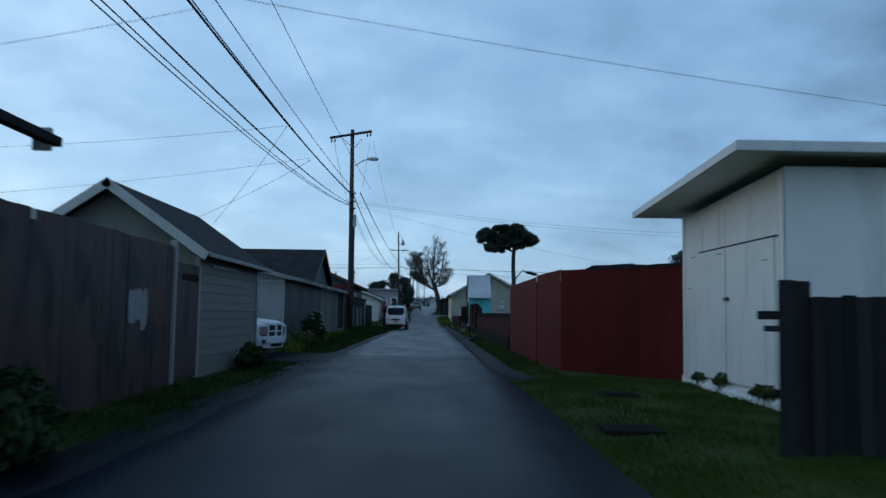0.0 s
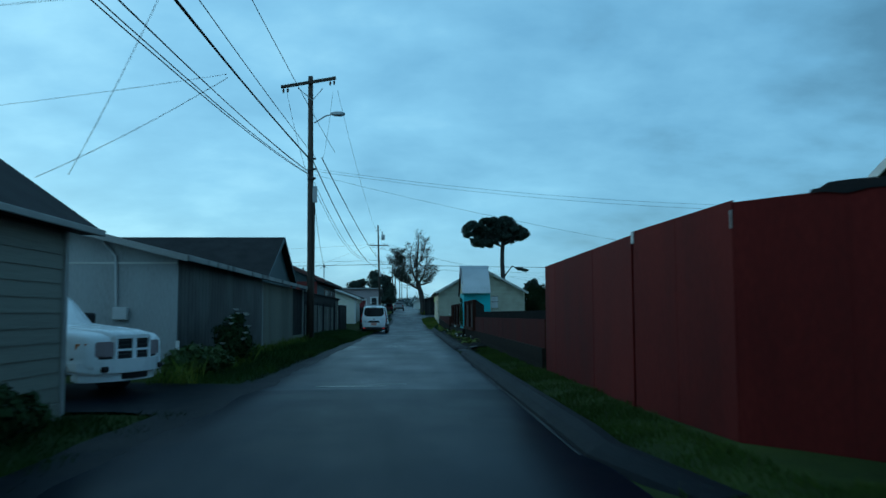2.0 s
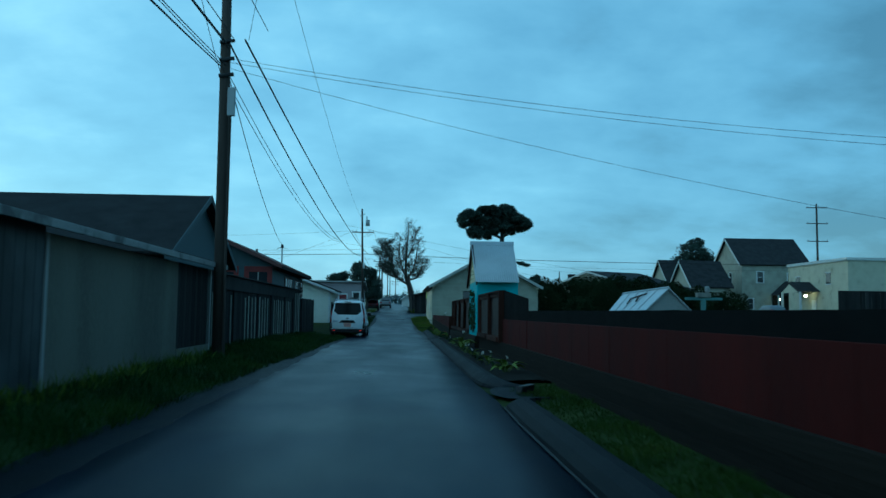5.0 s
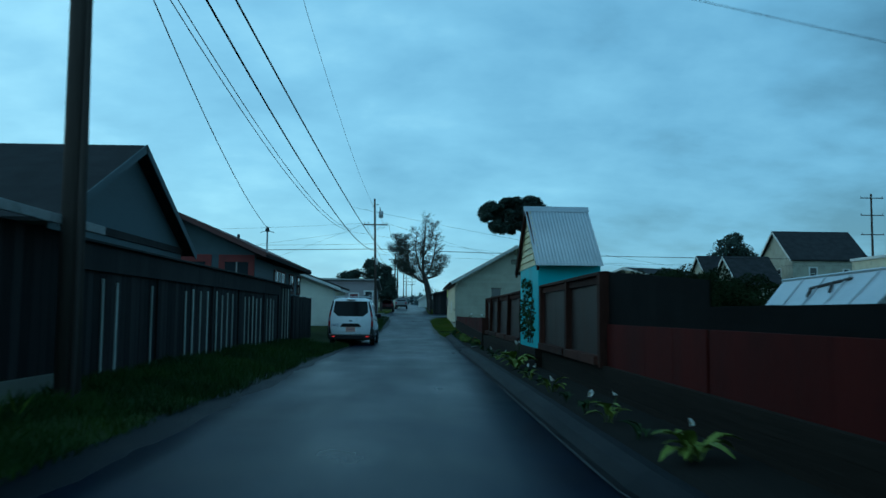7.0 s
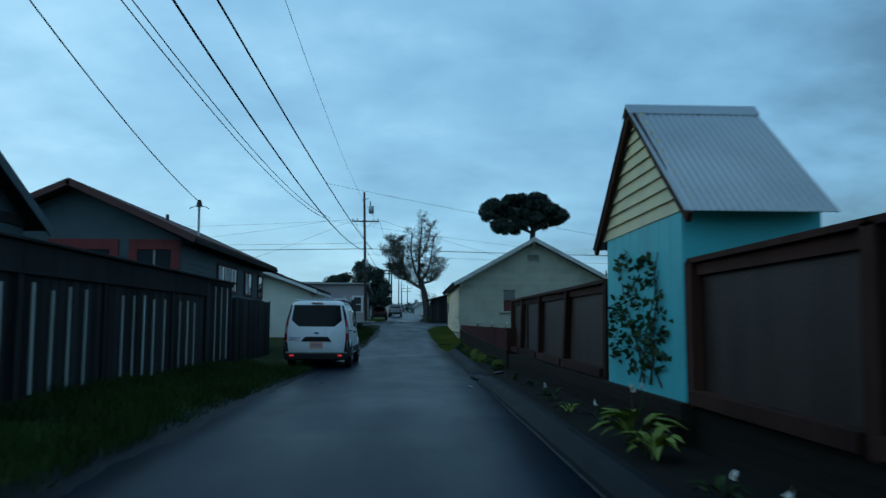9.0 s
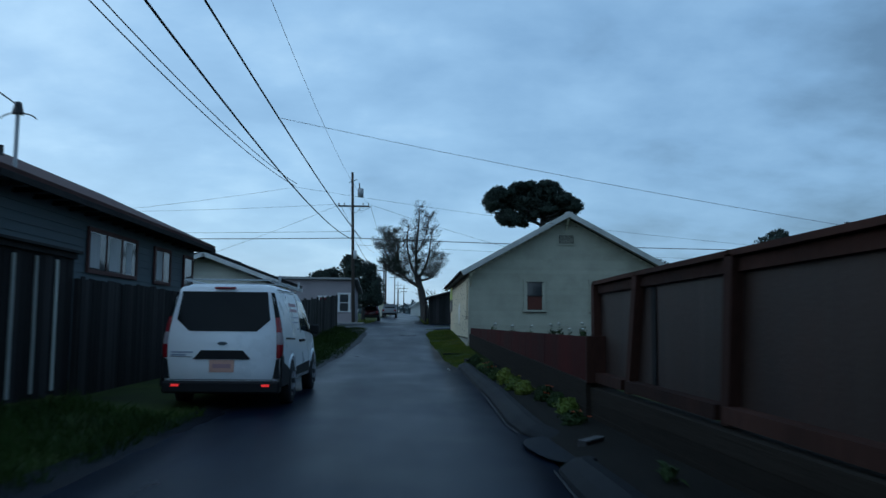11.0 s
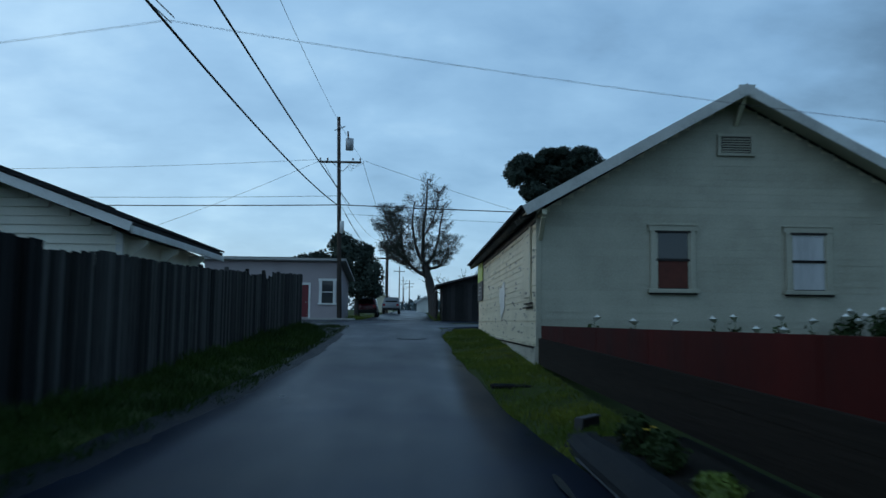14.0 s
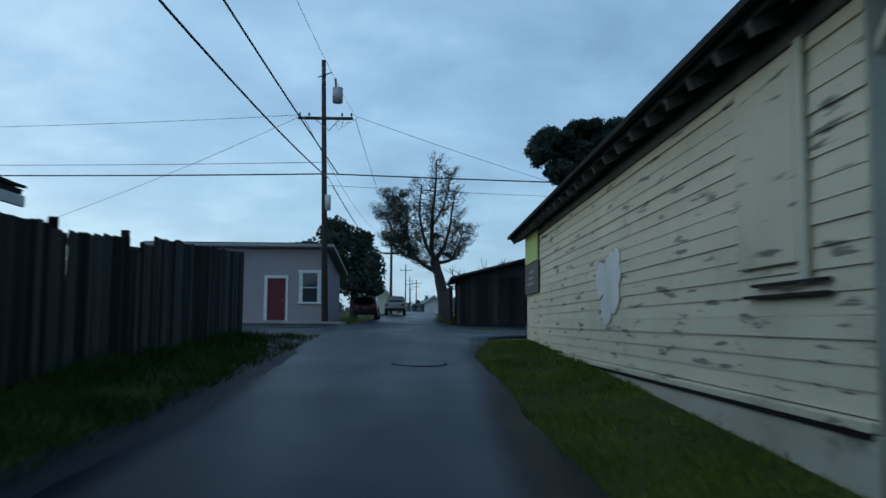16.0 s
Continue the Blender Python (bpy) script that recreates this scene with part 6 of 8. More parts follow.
far_car("suv", (-4.05, 140.0, level(141)), "dark red sport utility car parked on the far alley", "car", [(0, 0.5, 1.1, 0.84), (0.06, 0.42, 1.45, 0.88), (0.5, 0.36, 1.66, 0.9), (2.4, 0.34, 1.66, 0.9), (3.1, 0.34, 1.15, 0.9), (4.1, 0.36, 0.98, 0.86), (4.4, 0.42, 0.75, 0.7)], M_CARRED, (0.02, 1.1, 0.2, 1.52))
far_car("pickup_truck", (-2.55, 157.0, level(158)), "silver grey pickup truck on the far alley", "truck", [(0, 0.55, 1.05, 0.9), (0.06, 0.5, 1.18, 0.94), (2.1, 0.45, 1.2, 0.95), (2.15, 0.45, 1.75, 0.93), (3.4, 0.45, 1.78, 0.93), (4.0, 0.45, 1.2, 0.94), (5.0, 0.45, 1.1, 0.9), (5.2, 0.5, 0.8, 0.75)], M_CARGREY, (2.08, 1.25, 2.2, 1.68))

# ---- utility poles ----


def utility_pole(x, y, base, top, label, lean=0.0, r=0.16):
    p = thing("utility_pole", (x, y, base), label, "utility pole")
    part("pole", rod(bmesh.new(), (0, 0, -0.3), (lean, 0, top - base), r, r * 0.66, 12), M_POLE, p, smooth=True)
    return p


def crossarm(p, z, x0, x1, y=-0.14, dz=0.0, pins=(), mat=None, brace=True):
    bm = bmesh.new()
    sheet(bm, [(x0, y - 0.06, z), (x1, y - 0.06, z + dz), (x1, y + 0.06, z + dz), (x0, y + 0.06, z)], 0.12)
    a = part("crossarm", bm, mat or M_POLE, p)
    for u in pins:
        xx = x0 + (x1 - x0) * u
        zz = z + dz * u
        b = bmesh.new()
        rod(b, (xx, y, zz), (xx, y, zz + 0.10), 0.02)
        rod(b, (xx, y, zz + 0.08), (xx, y, zz + 0.2), 0.06, 0.035)
        part("insulator", b, M_CERAMIC, a)
    if brace:
        for s in (x0 * 0.45, x1 * 0.45):
            part("brace", rod(bmesh.new(), (s, y, z - 0.1), (0, y + 0.04, z - 0.62), 0.018), M_STEEL, a)
    return a


p1 = utility_pole(-4.38, 45.4, 0.12, 11.55, "tall wooden utility pole with crossarm and street lamp arm", -0.10)
xa = crossarm(p1, 10.97, -1.36, 1.0, dz=0.42)
for u in (0.05, 0.13, 0.90, 0.97):
    xx, zz = -1.36 + 2.36 * u, 10.97 + 0.42 * u - 0.12
    b = bmesh.new()
    rod(b, (xx, -0.14, zz), (xx, -0.14, zz - 0.10), 0.018)
    rod(b, (xx, -0.14, zz - 0.08), (xx, -0.14, zz - 0.22), 0.055, 0.035)
    part("insulator", b, M_CERAMIC, xa)
arm = part("lamp_arm", rod(bmesh.new(), (0.08, 0, 9.38), (0.55, -0.05, 9.68), 0.03), M_STEEL, p1)
part("arm_tip", rod(bmesh.new(), (0.55, -0.05, 9.68), (0.98, -0.1, 9.76), 0.028), M_STEEL, arm)
lampb = bmesh.new()
loft(lampb, [(0, -0.02, 0.05, 0.03), (0.15, -0.07, 0.09, 0.13), (0.45, -0.08, 0.09, 0.15), (0.62, -0.03, 0.05, 0.07)], BODY, 0, 9)
lh = part("lamp_head", lampb, M_STEEL, p1, "grey cobra style lamp head", smooth=True)
lh.location, lh.rotation_euler = (0.78, -0.1, 9.75), (0, 0, radians(-90))
slab("junction_box", (0.06, -0.22, 5.9), (0.24, -0.1, 6.6), M_CAN, p1, "grey junction box", bev=0.01)
part("conduit", rod(bmesh.new(), (0.13, -0.16, 0), (0.13, -0.16, 5.9), 0.035), M_POLE, p1)
for z in (7.75, 7.3, 6.9):
    part("clamp", rod(bmesh.new(), (-0.18, -0.14, z), (0.18, -0.14, z + 0.05), 0.05), M_IRON, p1)
p2 = utility_pole(-4.5, 122.3, 1.2, 13.55, "tall wooden utility pole with transformer and crossarm", -0.32, 0.15)
crossarm(p2, 9.6, -1.43, 1.12, pins=(0.03, 0.2, 0.8, 0.97))
part("transformer", rod(bmesh.new(), (0.38, -0.1, 10.3), (0.38, -0.1, 11.0), 0.24, sides=16), M_CAN, p2, "grey cylindrical transformer", smooth=True)
part("bushing", rod(bmesh.new(), (0.30, -0.1, 11.0), (0.26, -0.1, 11.45), 0.05), M_CERAMIC, p2)
part("top_bracket", rod(bmesh.new(), (-0.55, -0.1, 11.5), (0.1, -0.1, 11.75), 0.03), M_IRON, p2)
for z in (11.3, 11.7, 11.9):
    part("insulator", rod(bmesh.new(), (-0.3, -0.1, z - 0.1), (-0.3, -0.1, z + 0.12), 0.07), M_CERAMIC, p2)
part("white_band", rod(bmesh.new(), (0, 0, 5.25), (0, 0, 5.95), 0.155, 0.152, 12), M_TRIM, p2, "white painted band", smooth=True)
for k, (x, y, s) in enumerate(((-4.7, 200, 0.9), (-4.2, 272, 0.9), (-4.6, 350, 0.95), (-3.5, 172, 0.62), (-2.0, 300, 0.7), (-5.6, 430, 0.9))):
    p = utility_pole(x, y, level(y), level(y) + 12.0 * s, "distant wooden utility pole with crossarm")
    crossarm(p, 10.6 * s, -1.3, 1.3, pins=(0.04, 0.96), brace=False)
    if k % 2 == 0:
        crossarm(p, 9.3 * s, -1.0, 1.0, pins=(0.04, 0.96), brace=False)
p0 = utility_pole(-4.4, -32.0, 0, 11.3, "wooden utility pole behind the walk")
crossarm(p0, 10.9, -1.2, 1.2)
pr = utility_pole(65.2, 150.0, level(150), 19.2, "tall distant wooden pole with three crossarms", 0.0, 0.2)
for z in (16.9, 14.4, 11.6):
    crossarm(pr, z, -1.7, 1.7, pins=(0.04, 0.96), brace=False)

# ---- wires ----


def wire(a, b, sag, r=0.012, label="thin black overhead utility cable"):
    cu = bpy.data.curves.new("overhead_wire", "CURVE")
    cu.dimensions, cu.bevel_depth, cu.bevel_resolution = "3D", r, 1
    n = 24
    sp = cu.splines.new("POLY")
    sp.points.add(n)
    for k in range(n + 1):
        s = k / n
        p = Vector(a).lerp(Vector(b), s)
        sp.points[k].co = (p.x, p.y, p.z - 4 * sag * s * (1 - s), 1)
    cu.materials.append(M_WIRE)
    return tagged(new("overhead_wire", cu), label, "wire")


A, B = (-4.4, 45.3), (-4.5, 122.2)
# main line behind the first pole
wire((-4.4, -32, 8.2), (*A, 7.85), 1.25, 0.026, "thick black overhead cable bundle")
wire((-4.25, -32, 8.6), (-4.25, 45.3, 8.0), 1.0, 0.012)
wire((-4.4, -32, 7.4), (*A, 7.3), 1.75, 0.011)
wire((-4.55, -32, 7.4), (-4.5, 45.3, 7.25), 1.9, 0.011)
wire((-4.5, -32, 7.2), (-4.45, 45.3, 7.2), 1.95, 0.011)
wire((-4.0, -32, 10.9), (-3.4, 45.3, 8.2), 1.1, 0.01)
wire((-4.6, -32, 7.3), (-4.55, 45.3, 7.35), 1.55, 0.010)
wire((-4.2, -32, 8.35), (-4.35, 45.3, 7.75), 1.3, 0.014)
# first to second pole
wire((*A, 7.98), (*B, 7.95), 1.55, 0.026, "thick black overhead cable bundle")
wire((-3.95, 45.3, 7.95), (-4.0, 122.2, 8.1), 0.6, 0.026, "thick black overhead cable bundle")
wire((*A, 7.2), (-4.45, 88.0, 6.7), 1.05, 0.011)
wire((-4.5, 45.3, 7.15), (-4.5, 88.0, 6.6), 1.1, 0.011)
wire((-3.3, 45.3, 10.9), (-3.2, 122.2, 10.75), 2.2, 0.007)
# drops from the first pole
wire((*A, 7.3), (-6.45, 69.6, 4.8), 0.55, 0.012, "service drop to the low house")
wire((-4.3, 45.4, 7.5), (30, 47, 6.5), 0.9, 0.006, "service wire across the alley")
wire((-4.3, 45.4, 7.4), (30, 47, 6.2), 0.9, 0.006, "service wire across the alley")
wire((-4.3, 45.4, 7.25), (14, 45.6, 3.6), 0.25, 0.005, "service wire across the alley")
wire((-5.5, 45.35, 10.9), (-4.5, 45.35, 7.0), 0.25, 0.009)
wire((-3.5, 45.35, 10.9), (-3.9, 45.45, 8.0), 0.2, 0.006)
wire((-4.4, 24.5, 6.9), (-20, 24.5, 5.9), 0.25, 0.005, "service drop to a house")
wire((-4.4, 29.4, 6.85), (-18, 29.4, 5.2), 0.15, 0.005, "service drop to a house")
wire((-4.4, 29.5, 6.8), (-9.0, 30.0, 4.5), 0.1, 0.007, "service drop to a house")
wire((-4.4, 24.5, 6.9), (-7.6, 28.5, 4.3), 0.1, 0.007, "service drop to a house")
wire((-4.4, 14.6, 6.75), (-14, 15.0, 5.3), 0.15, 0.005, "service drop to a house")
wire((-4.4, 13.0, 6.55), (14, 16.0, 5.0), 0.15, 0.005, "service wire across the alley")
# drops between the poles and along the street
wire((-3.6, 78.4, 6.9), (13.5, 78.4, 3.95), 0.12, 0.006, "service wire across the alley")
wire((-4.45, 87.6, 6.5), (16, 87.6, 4.3), 0.2, 0.005, "service wire across the alley")
wire((-4.45, 87.6, 6.5), (-14, 87.6, 5.2), 0.1, 0.005, "service drop to a house")
wire((-60, 122.3, 8.3), (-4.5, 122.3, 8.15), 0.4, 0.032, "thick black street cable overhead")
wire((-4.5, 122.3, 8.15), (60, 122.6, 7.9), 0.4, 0.032, "thick black street cable overhead")
wire((-60, 122.3, 8.9), (-4.6, 122.3, 8.7), 0.5, 0.014)
wire((-4.5, 122.3, 7.6), (60, 123.0, 7.3), 0.6, 0.010)
wire((-60, 122.3, 10.6), (-5.8, 122.2, 10.9), 0.9, 0.010)
wire((-5.8, 122.2, 10.85), (-24, 128, 5.0), 0.3, 0.010, "service drop to a house")
wire((-3.2, 122.2, 10.85), (20, 128, 5.5), 0.4, 0.010, "service drop to a house")
for dx, z in ((0, 8.0), (0.2, 7.6), (-1.2, 10.8), (1.2, 10.8)):
    wire((-4.5 + dx, 122.4, z), (-4.7 + dx, 200, z + 3.0), 1.2, 0.014)
for k in range(3):
    wire((-4.2, 122.2, 10.75 - 0.1 * k), (-3.2 - 0.3 * k, 122.2, 10.8), 0.25 + 0.1 * k, 0.008)

# ---- foliage ----


def leaves(blobs, n, size, seed, slim=0.55, shell=0.55):
    """Small leaf quads scattered through uneven blobs of (x, y, z, rx, ry, rz)."""
    g = np.random.default_rng(seed)
    b = np.array(blobs, float)
    wgt = (b[:, 3] * b[:, 4] * b[:, 5]) ** (2 / 3)
    k = g.choice(len(b), n, p=wgt / wgt.sum())
    d = g.normal(size=(n, 3))
    d /= np.linalg.norm(d, axis=1)[:, None]
    r = shell + (1 - shell) * g.random(n) ** 0.6
    bump = 0.82 + 0.22 * np.sin(5 * d[:, 0] + 3 * k) * np.sin(4 * d[:, 2] + 2 * k + 4 * d[:, 1])
    c = b[k, :3] + d * b[k, 3:] * (r * bump)[:, None]
    u = g.normal(size=(n, 3))
    u /= np.linalg.norm(u, axis=1)[:, None]
    w = np.cross(u, d + 0.3 * g.normal(size=(n, 3)))
    w /= np.linalg.norm(w, axis=1)[:, None] + 1e-9
    s = size * g.uniform(0.6, 1.4, n)[:, None]
    v = np.stack([c - u * s, c + w * s * slim, c + u * s, c - w * s * slim], 1).reshape(-1, 3)
    f = np.arange(4 * n).reshape(n, 4)
    return v, f


def crown(name, blobs, n, size, mat, parent, seed, **kw):
    v, f = leaves(blobs, n, size, seed, **kw)
    return raw(name, v.tolist(), f.tolist(), mat, parent)


def limb(bm, a, b, r0, r1, bend, rnd, segs=4):
    a, b = Vector(a), Vector(b)
    pts = [a.lerp(b, k / segs) + Vector((rnd.uniform(-bend, bend), rnd.uniform(-bend, bend), rnd.uniform(-bend, bend))) * (0 if k in (0, segs) else 1) for k in range(segs + 1)]
    for k in range(segs):
        rod(bm, pts[k], pts[k + 1], r0 + (r1 - r0) * k / segs, r0 + (r1 - r0) * (k + 1) / segs, 6 if r0 > 0.05 else 4)
    return pts


# umbrella pine far behind the cream house
pine = thing("umbrella_pine", (15.6, 152.0, level(152)), "tall pine with a flat dark umbrella crown", "tree")
rnd = random.Random(11)
bm = bmesh.new()
limb(bm, (-0.1, 0, -0.5), (0.1, 0, 12.2), 0.46, 0.34, 0.1, rnd, 6)
for tpt in ((-5.0, 0, 13.6), (-3.2, 1.2, 14.2), (-1.2, -1, 14.8), (1.8, 0.8, 14.6), (3.2, -0.5, 13.6), (0.4, 1.6, 15), (-2.4, -1.6, 13.0), (2.2, -1.6, 13.2)):
    limb(bm, (0.1, 0, 11.2 + rnd.uniform(0, 1.0)), tpt, 0.2, 0.05, 0.25, rnd, 4)
part("trunk", bm, M_BARK, pine)
blobs = []
for k in range(320):
    x = rnd.uniform(-6.6, 4.0)
    hi = float(np.interp(x, [-7, -6.1, -5.2, -4.3, -3.5, -1.6, -0.9, 0, 1.3, 2.1, 3.3, 4.4], [14.2, 15.4, 15.9, 15.0, 16.2, 16.4, 15.9, 16.8, 16.3, 15.4, 14.7, 13.5]))
    lo = float(np.interp(x, [-7, -5.5, -4, -2.6, -1, 0.5, 2, 3.5, 4.4], [13.3, 11.3, 10.9, 10.9, 11.5, 12.0, 12.0, 12.3, 13.0]))
    q = rnd.uniform(0.45, 0.85)
    z = rnd.uniform(lo + 0.3, max(lo + 0.5, hi - q * 0.75))
    if k % 3 == 0:
        z = hi - q * 0.8
    blobs.append((x, rnd.uniform(-2.6, 2.6), z, q * 1.15, q, q * 0.72))
for k in range(26):
    x = rnd.uniform(-5.4, 2.8)
    blobs.append((x, rnd.uniform(-1.5, 1.5), rnd.uniform(12.4, 15.0) - 0.03 * x * x, 0.95, 1.0, 0.8))
crown("crown", blobs, 130000, 0.12, M_PINE, pine, 3, slim=0.4, shell=0.25)
bm = bmesh.new()
limb(bm, (0.1, 0, 5.8), (1.7, 0, 7.9), 0.13, 0.09, 0.1, rnd, 3)
limb(bm, (1.7, 0, 7.9), (3.0, 0, 7.3), 0.09, 0.05, 0.1, rnd, 3)
low = part("low_branch", bm, M_BARK, pine)
crown("tuft", [(3.1, 0, 7.4, 0.8, 0.8, 0.35), (3.9, 0, 7.15, 0.7, 0.6, 0.3), (2.5, 0, 7.55, 0.4, 0.5, 0.2)], 1800, 0.12, M_PINE, low, 8, slim=0.4, shell=0.3)
# sparse cypress beyond the cross street
tree = thing("sparse_tree", (1.8, 157.0, level(157)), "big half bare tree with a forked trunk and fine twigs", "tree")
tree.scale = (0.97, 0.97, 1.02)
rnd = random.Random(4)
tw_pts = []


def grow(bm, a, d, length, r, depth):
    b = a + d * length
    pts = limb(bm, a, b, r, r * 0.62, length * 0.05, rnd, 3)
    if depth == 0 or r < 0.012:
        tw_pts.append(b)
        return
    for k in range(4 if depth > 1 else 6):
        q = pts[rnd.choice((1, 2, 3, 3))]
        nd = (d + Vector((rnd.gauss(0, 0.6), rnd.gauss(0, 0.6), rnd.gauss(0.1, 0.4)))).normalized()
        grow(bm, q, nd, length * rnd.uniform(0.38, 0.62), r * 0.55, depth - 1)


def bough(bm, pts, r0, r1, steps=10):
    """A limb bent through the given points; returns the points along it."""
    out = []
    n = len(pts) - 1
    for k in range(steps * n + 1):
        i = min(int(k / steps), n - 1)
        u = k / steps - i
        p = [Vector(pts[max(0, min(n, i + o))]) for o in (-1, 0, 1, 2)]
        out.append(0.5 * (2 * p[1] + (p[2] - p[0]) * u + (2 * p[0] - 5 * p[1] + 4 * p[2] - p[3]) * u * u + (3 * p[1] - p[0] - 3 * p[2] + p[3]) * u ** 3))
    for k in range(0, len(out) - 1, 2):
        e = min(k + 2, len(out) - 1)
        rod(bm, out[k], out[e], r0 + (r1 - r0) * k / len(out), r0 + (r1 - r0) * e / len(out), 7)
    return out


bm = bmesh.new()
bough(bm, [(0.05, 0, -0.4), (-0.1, 0, 1.6), (-0.5, 0, 3.6), (-0.3, 0, 4.9)], 0.60, 0.38)
main = []
for pts, r0, r1 in (
    ([(-0.35, 0, 4.5), (-0.3, 0.1, 7.5), (-0.35, 0.1, 10.6), (-0.7, 0, 13.6)], 0.26, 0.035),
    ([(-0.5, 0, 3.8), (-1.6, 0.2, 4.6), (-2.5, 0.3, 6.6), (-2.7, 0.2, 9.6)], 0.27, 0.05),
    ([(-0.2, 0, 4.8), (-1.0, -0.4, 6.6), (-1.5, -0.5, 9.0), (-1.7, -0.4, 11.4)], 0.2, 0.04),
    ([(-2.2, 0.3, 5.6), (-3.4, 0.2, 6.6), (-4.2, 0.2, 8.0), (-4.6, 0, 9.0)], 0.15, 0.04),
    ([(-2.4, 0.3, 6.8), (-3.2, -0.5, 8.2), (-3.9, -0.6, 9.6), (-4.0, -0.5, 10.3)], 0.12, 0.03),
    ([(-0.1, 0, 5.0), (0.8, 0.3, 6.0), (1.4, 0.3, 8.2), (1.5, 0.2, 10.8)], 0.19, 0.035),
    ([(0.0, 0, 4.6), (1.2, -0.3, 4.9), (2.1, -0.4, 6.0), (2.5, -0.4, 7.4)], 0.15, 0.035),
    ([(-0.2, 0, 8.0), (0.5, -0.5, 9.2), (0.8, -0.6, 11.0), (0.6, -0.5, 12.4)], 0.10, 0.03),
    ([(-1.8, 0.2, 4.8), (-2.9, -0.4, 5.2), (-3.7, -0.5, 6.0), (-4.2, -0.5, 6.6)], 0.11, 0.03),
):
    main.append(bough(bm, pts, r0, r1))
part("trunk", bm, M_BARK, tree)
bm = bmesh.new()
tips = []
for line in main:
    for p in line[5:]:
        for k in range(4):
            a = rnd.uniform(0, math.tau)
            out = Vector((math.cos(a), 0.7 * math.sin(a), 0))
            ln = rnd.uniform(0.6, 1.6) * (0.65 if p.z > 11.5 else 1.0)
            m = p + out * ln * 0.6 + Vector((0, 0, rnd.uniform(-0.05, 0.15)))
            e = p + out * ln + Vector((0, 0, rnd.uniform(0.25, 0.75)))
            rod(bm, p, m, 0.03, 0.02, 3), rod(bm, m, e, 0.02, 0.012, 3)
            for c in range(2):
                f = m.lerp(e, rnd.uniform(0.1, 0.8))
                g2 = f + Vector((rnd.uniform(-0.4, 0.4), rnd.uniform(-0.3, 0.3), rnd.uniform(0.15, 0.5)))
                rod(bm, f, g2, 0.014, 0.01, 3)
                tips.append(g2)
            tips.append(e)
part("branchwork", bm, M_BARK, tree, "fine bare branchwork")
tufts = []
for p in tips:
    leafy = 0.95 if p.x < -2.4 else 0.85 if p.z < 8.0 else 0.55 if p.z < 9.6 else 0.22
    if rnd.random() < leafy:
        q = rnd.uniform(0.22, 0.48)
        tufts.append((p.x, p.y, p.z, q * 1.2, q, q * 0.8))
crown("crown", tufts + [(-4.1, 0, 9.6, 0.9, 0.8, 0.6), (-3.4, 0, 9.9, 0.7, 0.7, 0.4), (-4.9, 0, 8.6, 0.6, 0.6, 0.5)], 52000, 0.055, M_PINE, tree, 5, slim=0.3, shell=0.1)


for ob in tree.children:
    for vert in ob.data.vertices:
        vert.co.x -= float(np.interp(vert.co.z, [3.5, 5.5, 9.0, 13.5], [0.0, 0.85, 0.85, 0.1]))


def broad_tree(name, at, label, blobs, n, size, trunk_h, r, mat, seed):
    t = thing(name, at, label, "tree")
    rnd = random.Random(seed)
    bm = bmesh.new()
    limb(bm, (0, 0, -0.3), (0, 0, trunk_h), r, r * 0.7, 0.05, rnd, 3)
    for b in blobs[:6]:
        limb(bm, (0, 0, trunk_h * 0.9), b[:3], r * 0.5, r * 0.15, 0.15, rnd, 3)
    part("trunk", bm, M_BARK, t)
    crown("crown", blobs, n, size, mat, t, seed)
    return t


broad_tree("round_tree", (-4.7, 138.5, level(138)), "dense dark evergreen tree behind the mauve house", [(-0.6, 0, 4.7, 2.1, 1.9, 1.7), (1.0, 0, 3.6, 1.3, 1.5, 1.5), (-1.3, 0.2, 5.9, 1.2, 1.2, 1.1), (0.3, 0, 2.5, 1.9, 1.6, 1.2), (0.6, 0.3, 5.3, 1.0, 1.0, 0.8), (1.3, -0.3, 2.2, 1.0, 1.0, 0.8)], 9000, 0.14, 2.4, 0.2, M_PINE, 21)
broad_tree("bush_tree", (-9.2, 108 + 34, level(142)), "dark tree behind the low roofs", [(0, 0, 4.4, 1.6, 1.4, 1.0), (1.0, 0, 4.9, 1.0, 1.0, 0.7)], 2500, 0.14, 3.6, 0.15, M_PINE, 22)
shrub = thing("bare_shrub", (3.6, 130.0, level(130)), "leafless spreading shrub above the dark shed", "shrub")
bm = bmesh.new()
rnd = random.Random(31)
tw_pts = []
for k in range(9):
    grow(bm, Vector((rnd.uniform(-0.4, 0.4), 0, 0.2)), Vector((rnd.gauss(0, 0.7), rnd.gauss(0, 0.3), 1)).normalized(), rnd.uniform(1.8, 2.6), 0.05, 2)
part("stems", bm, M_BARK, shrub)
for x, y, z, s, seed in ((55.6, 178, 2.0, 1.58, 41), (20.5, 150, 1.6, 0.62, 42)):
    broad_tree("dark_tree", (x, y, level(y)), "dark rounded tree among the distant houses", [(0, 0, 7 * s, 2.2 * s, 2.0 * s, 1.6 * s), (1.6 * s, 0, 6 * s, 1.5 * s, 1.5 * s, 1.4 * s), (-1.5 * s, 0, 5.6 * s, 1.5 * s, 1.5 * s, 1.4 * s), (0.4 * s, 0, 8.2 * s, 1.1 * s, 1.1 * s, 0.8 * s)], 3500, 0.26, 5 * s, 0.3, M_PINE, seed)
hedge = thing("hedge", (15.5, 75.0, 0.0), "big rounded overgrown hedge behind the fence", "hedge")
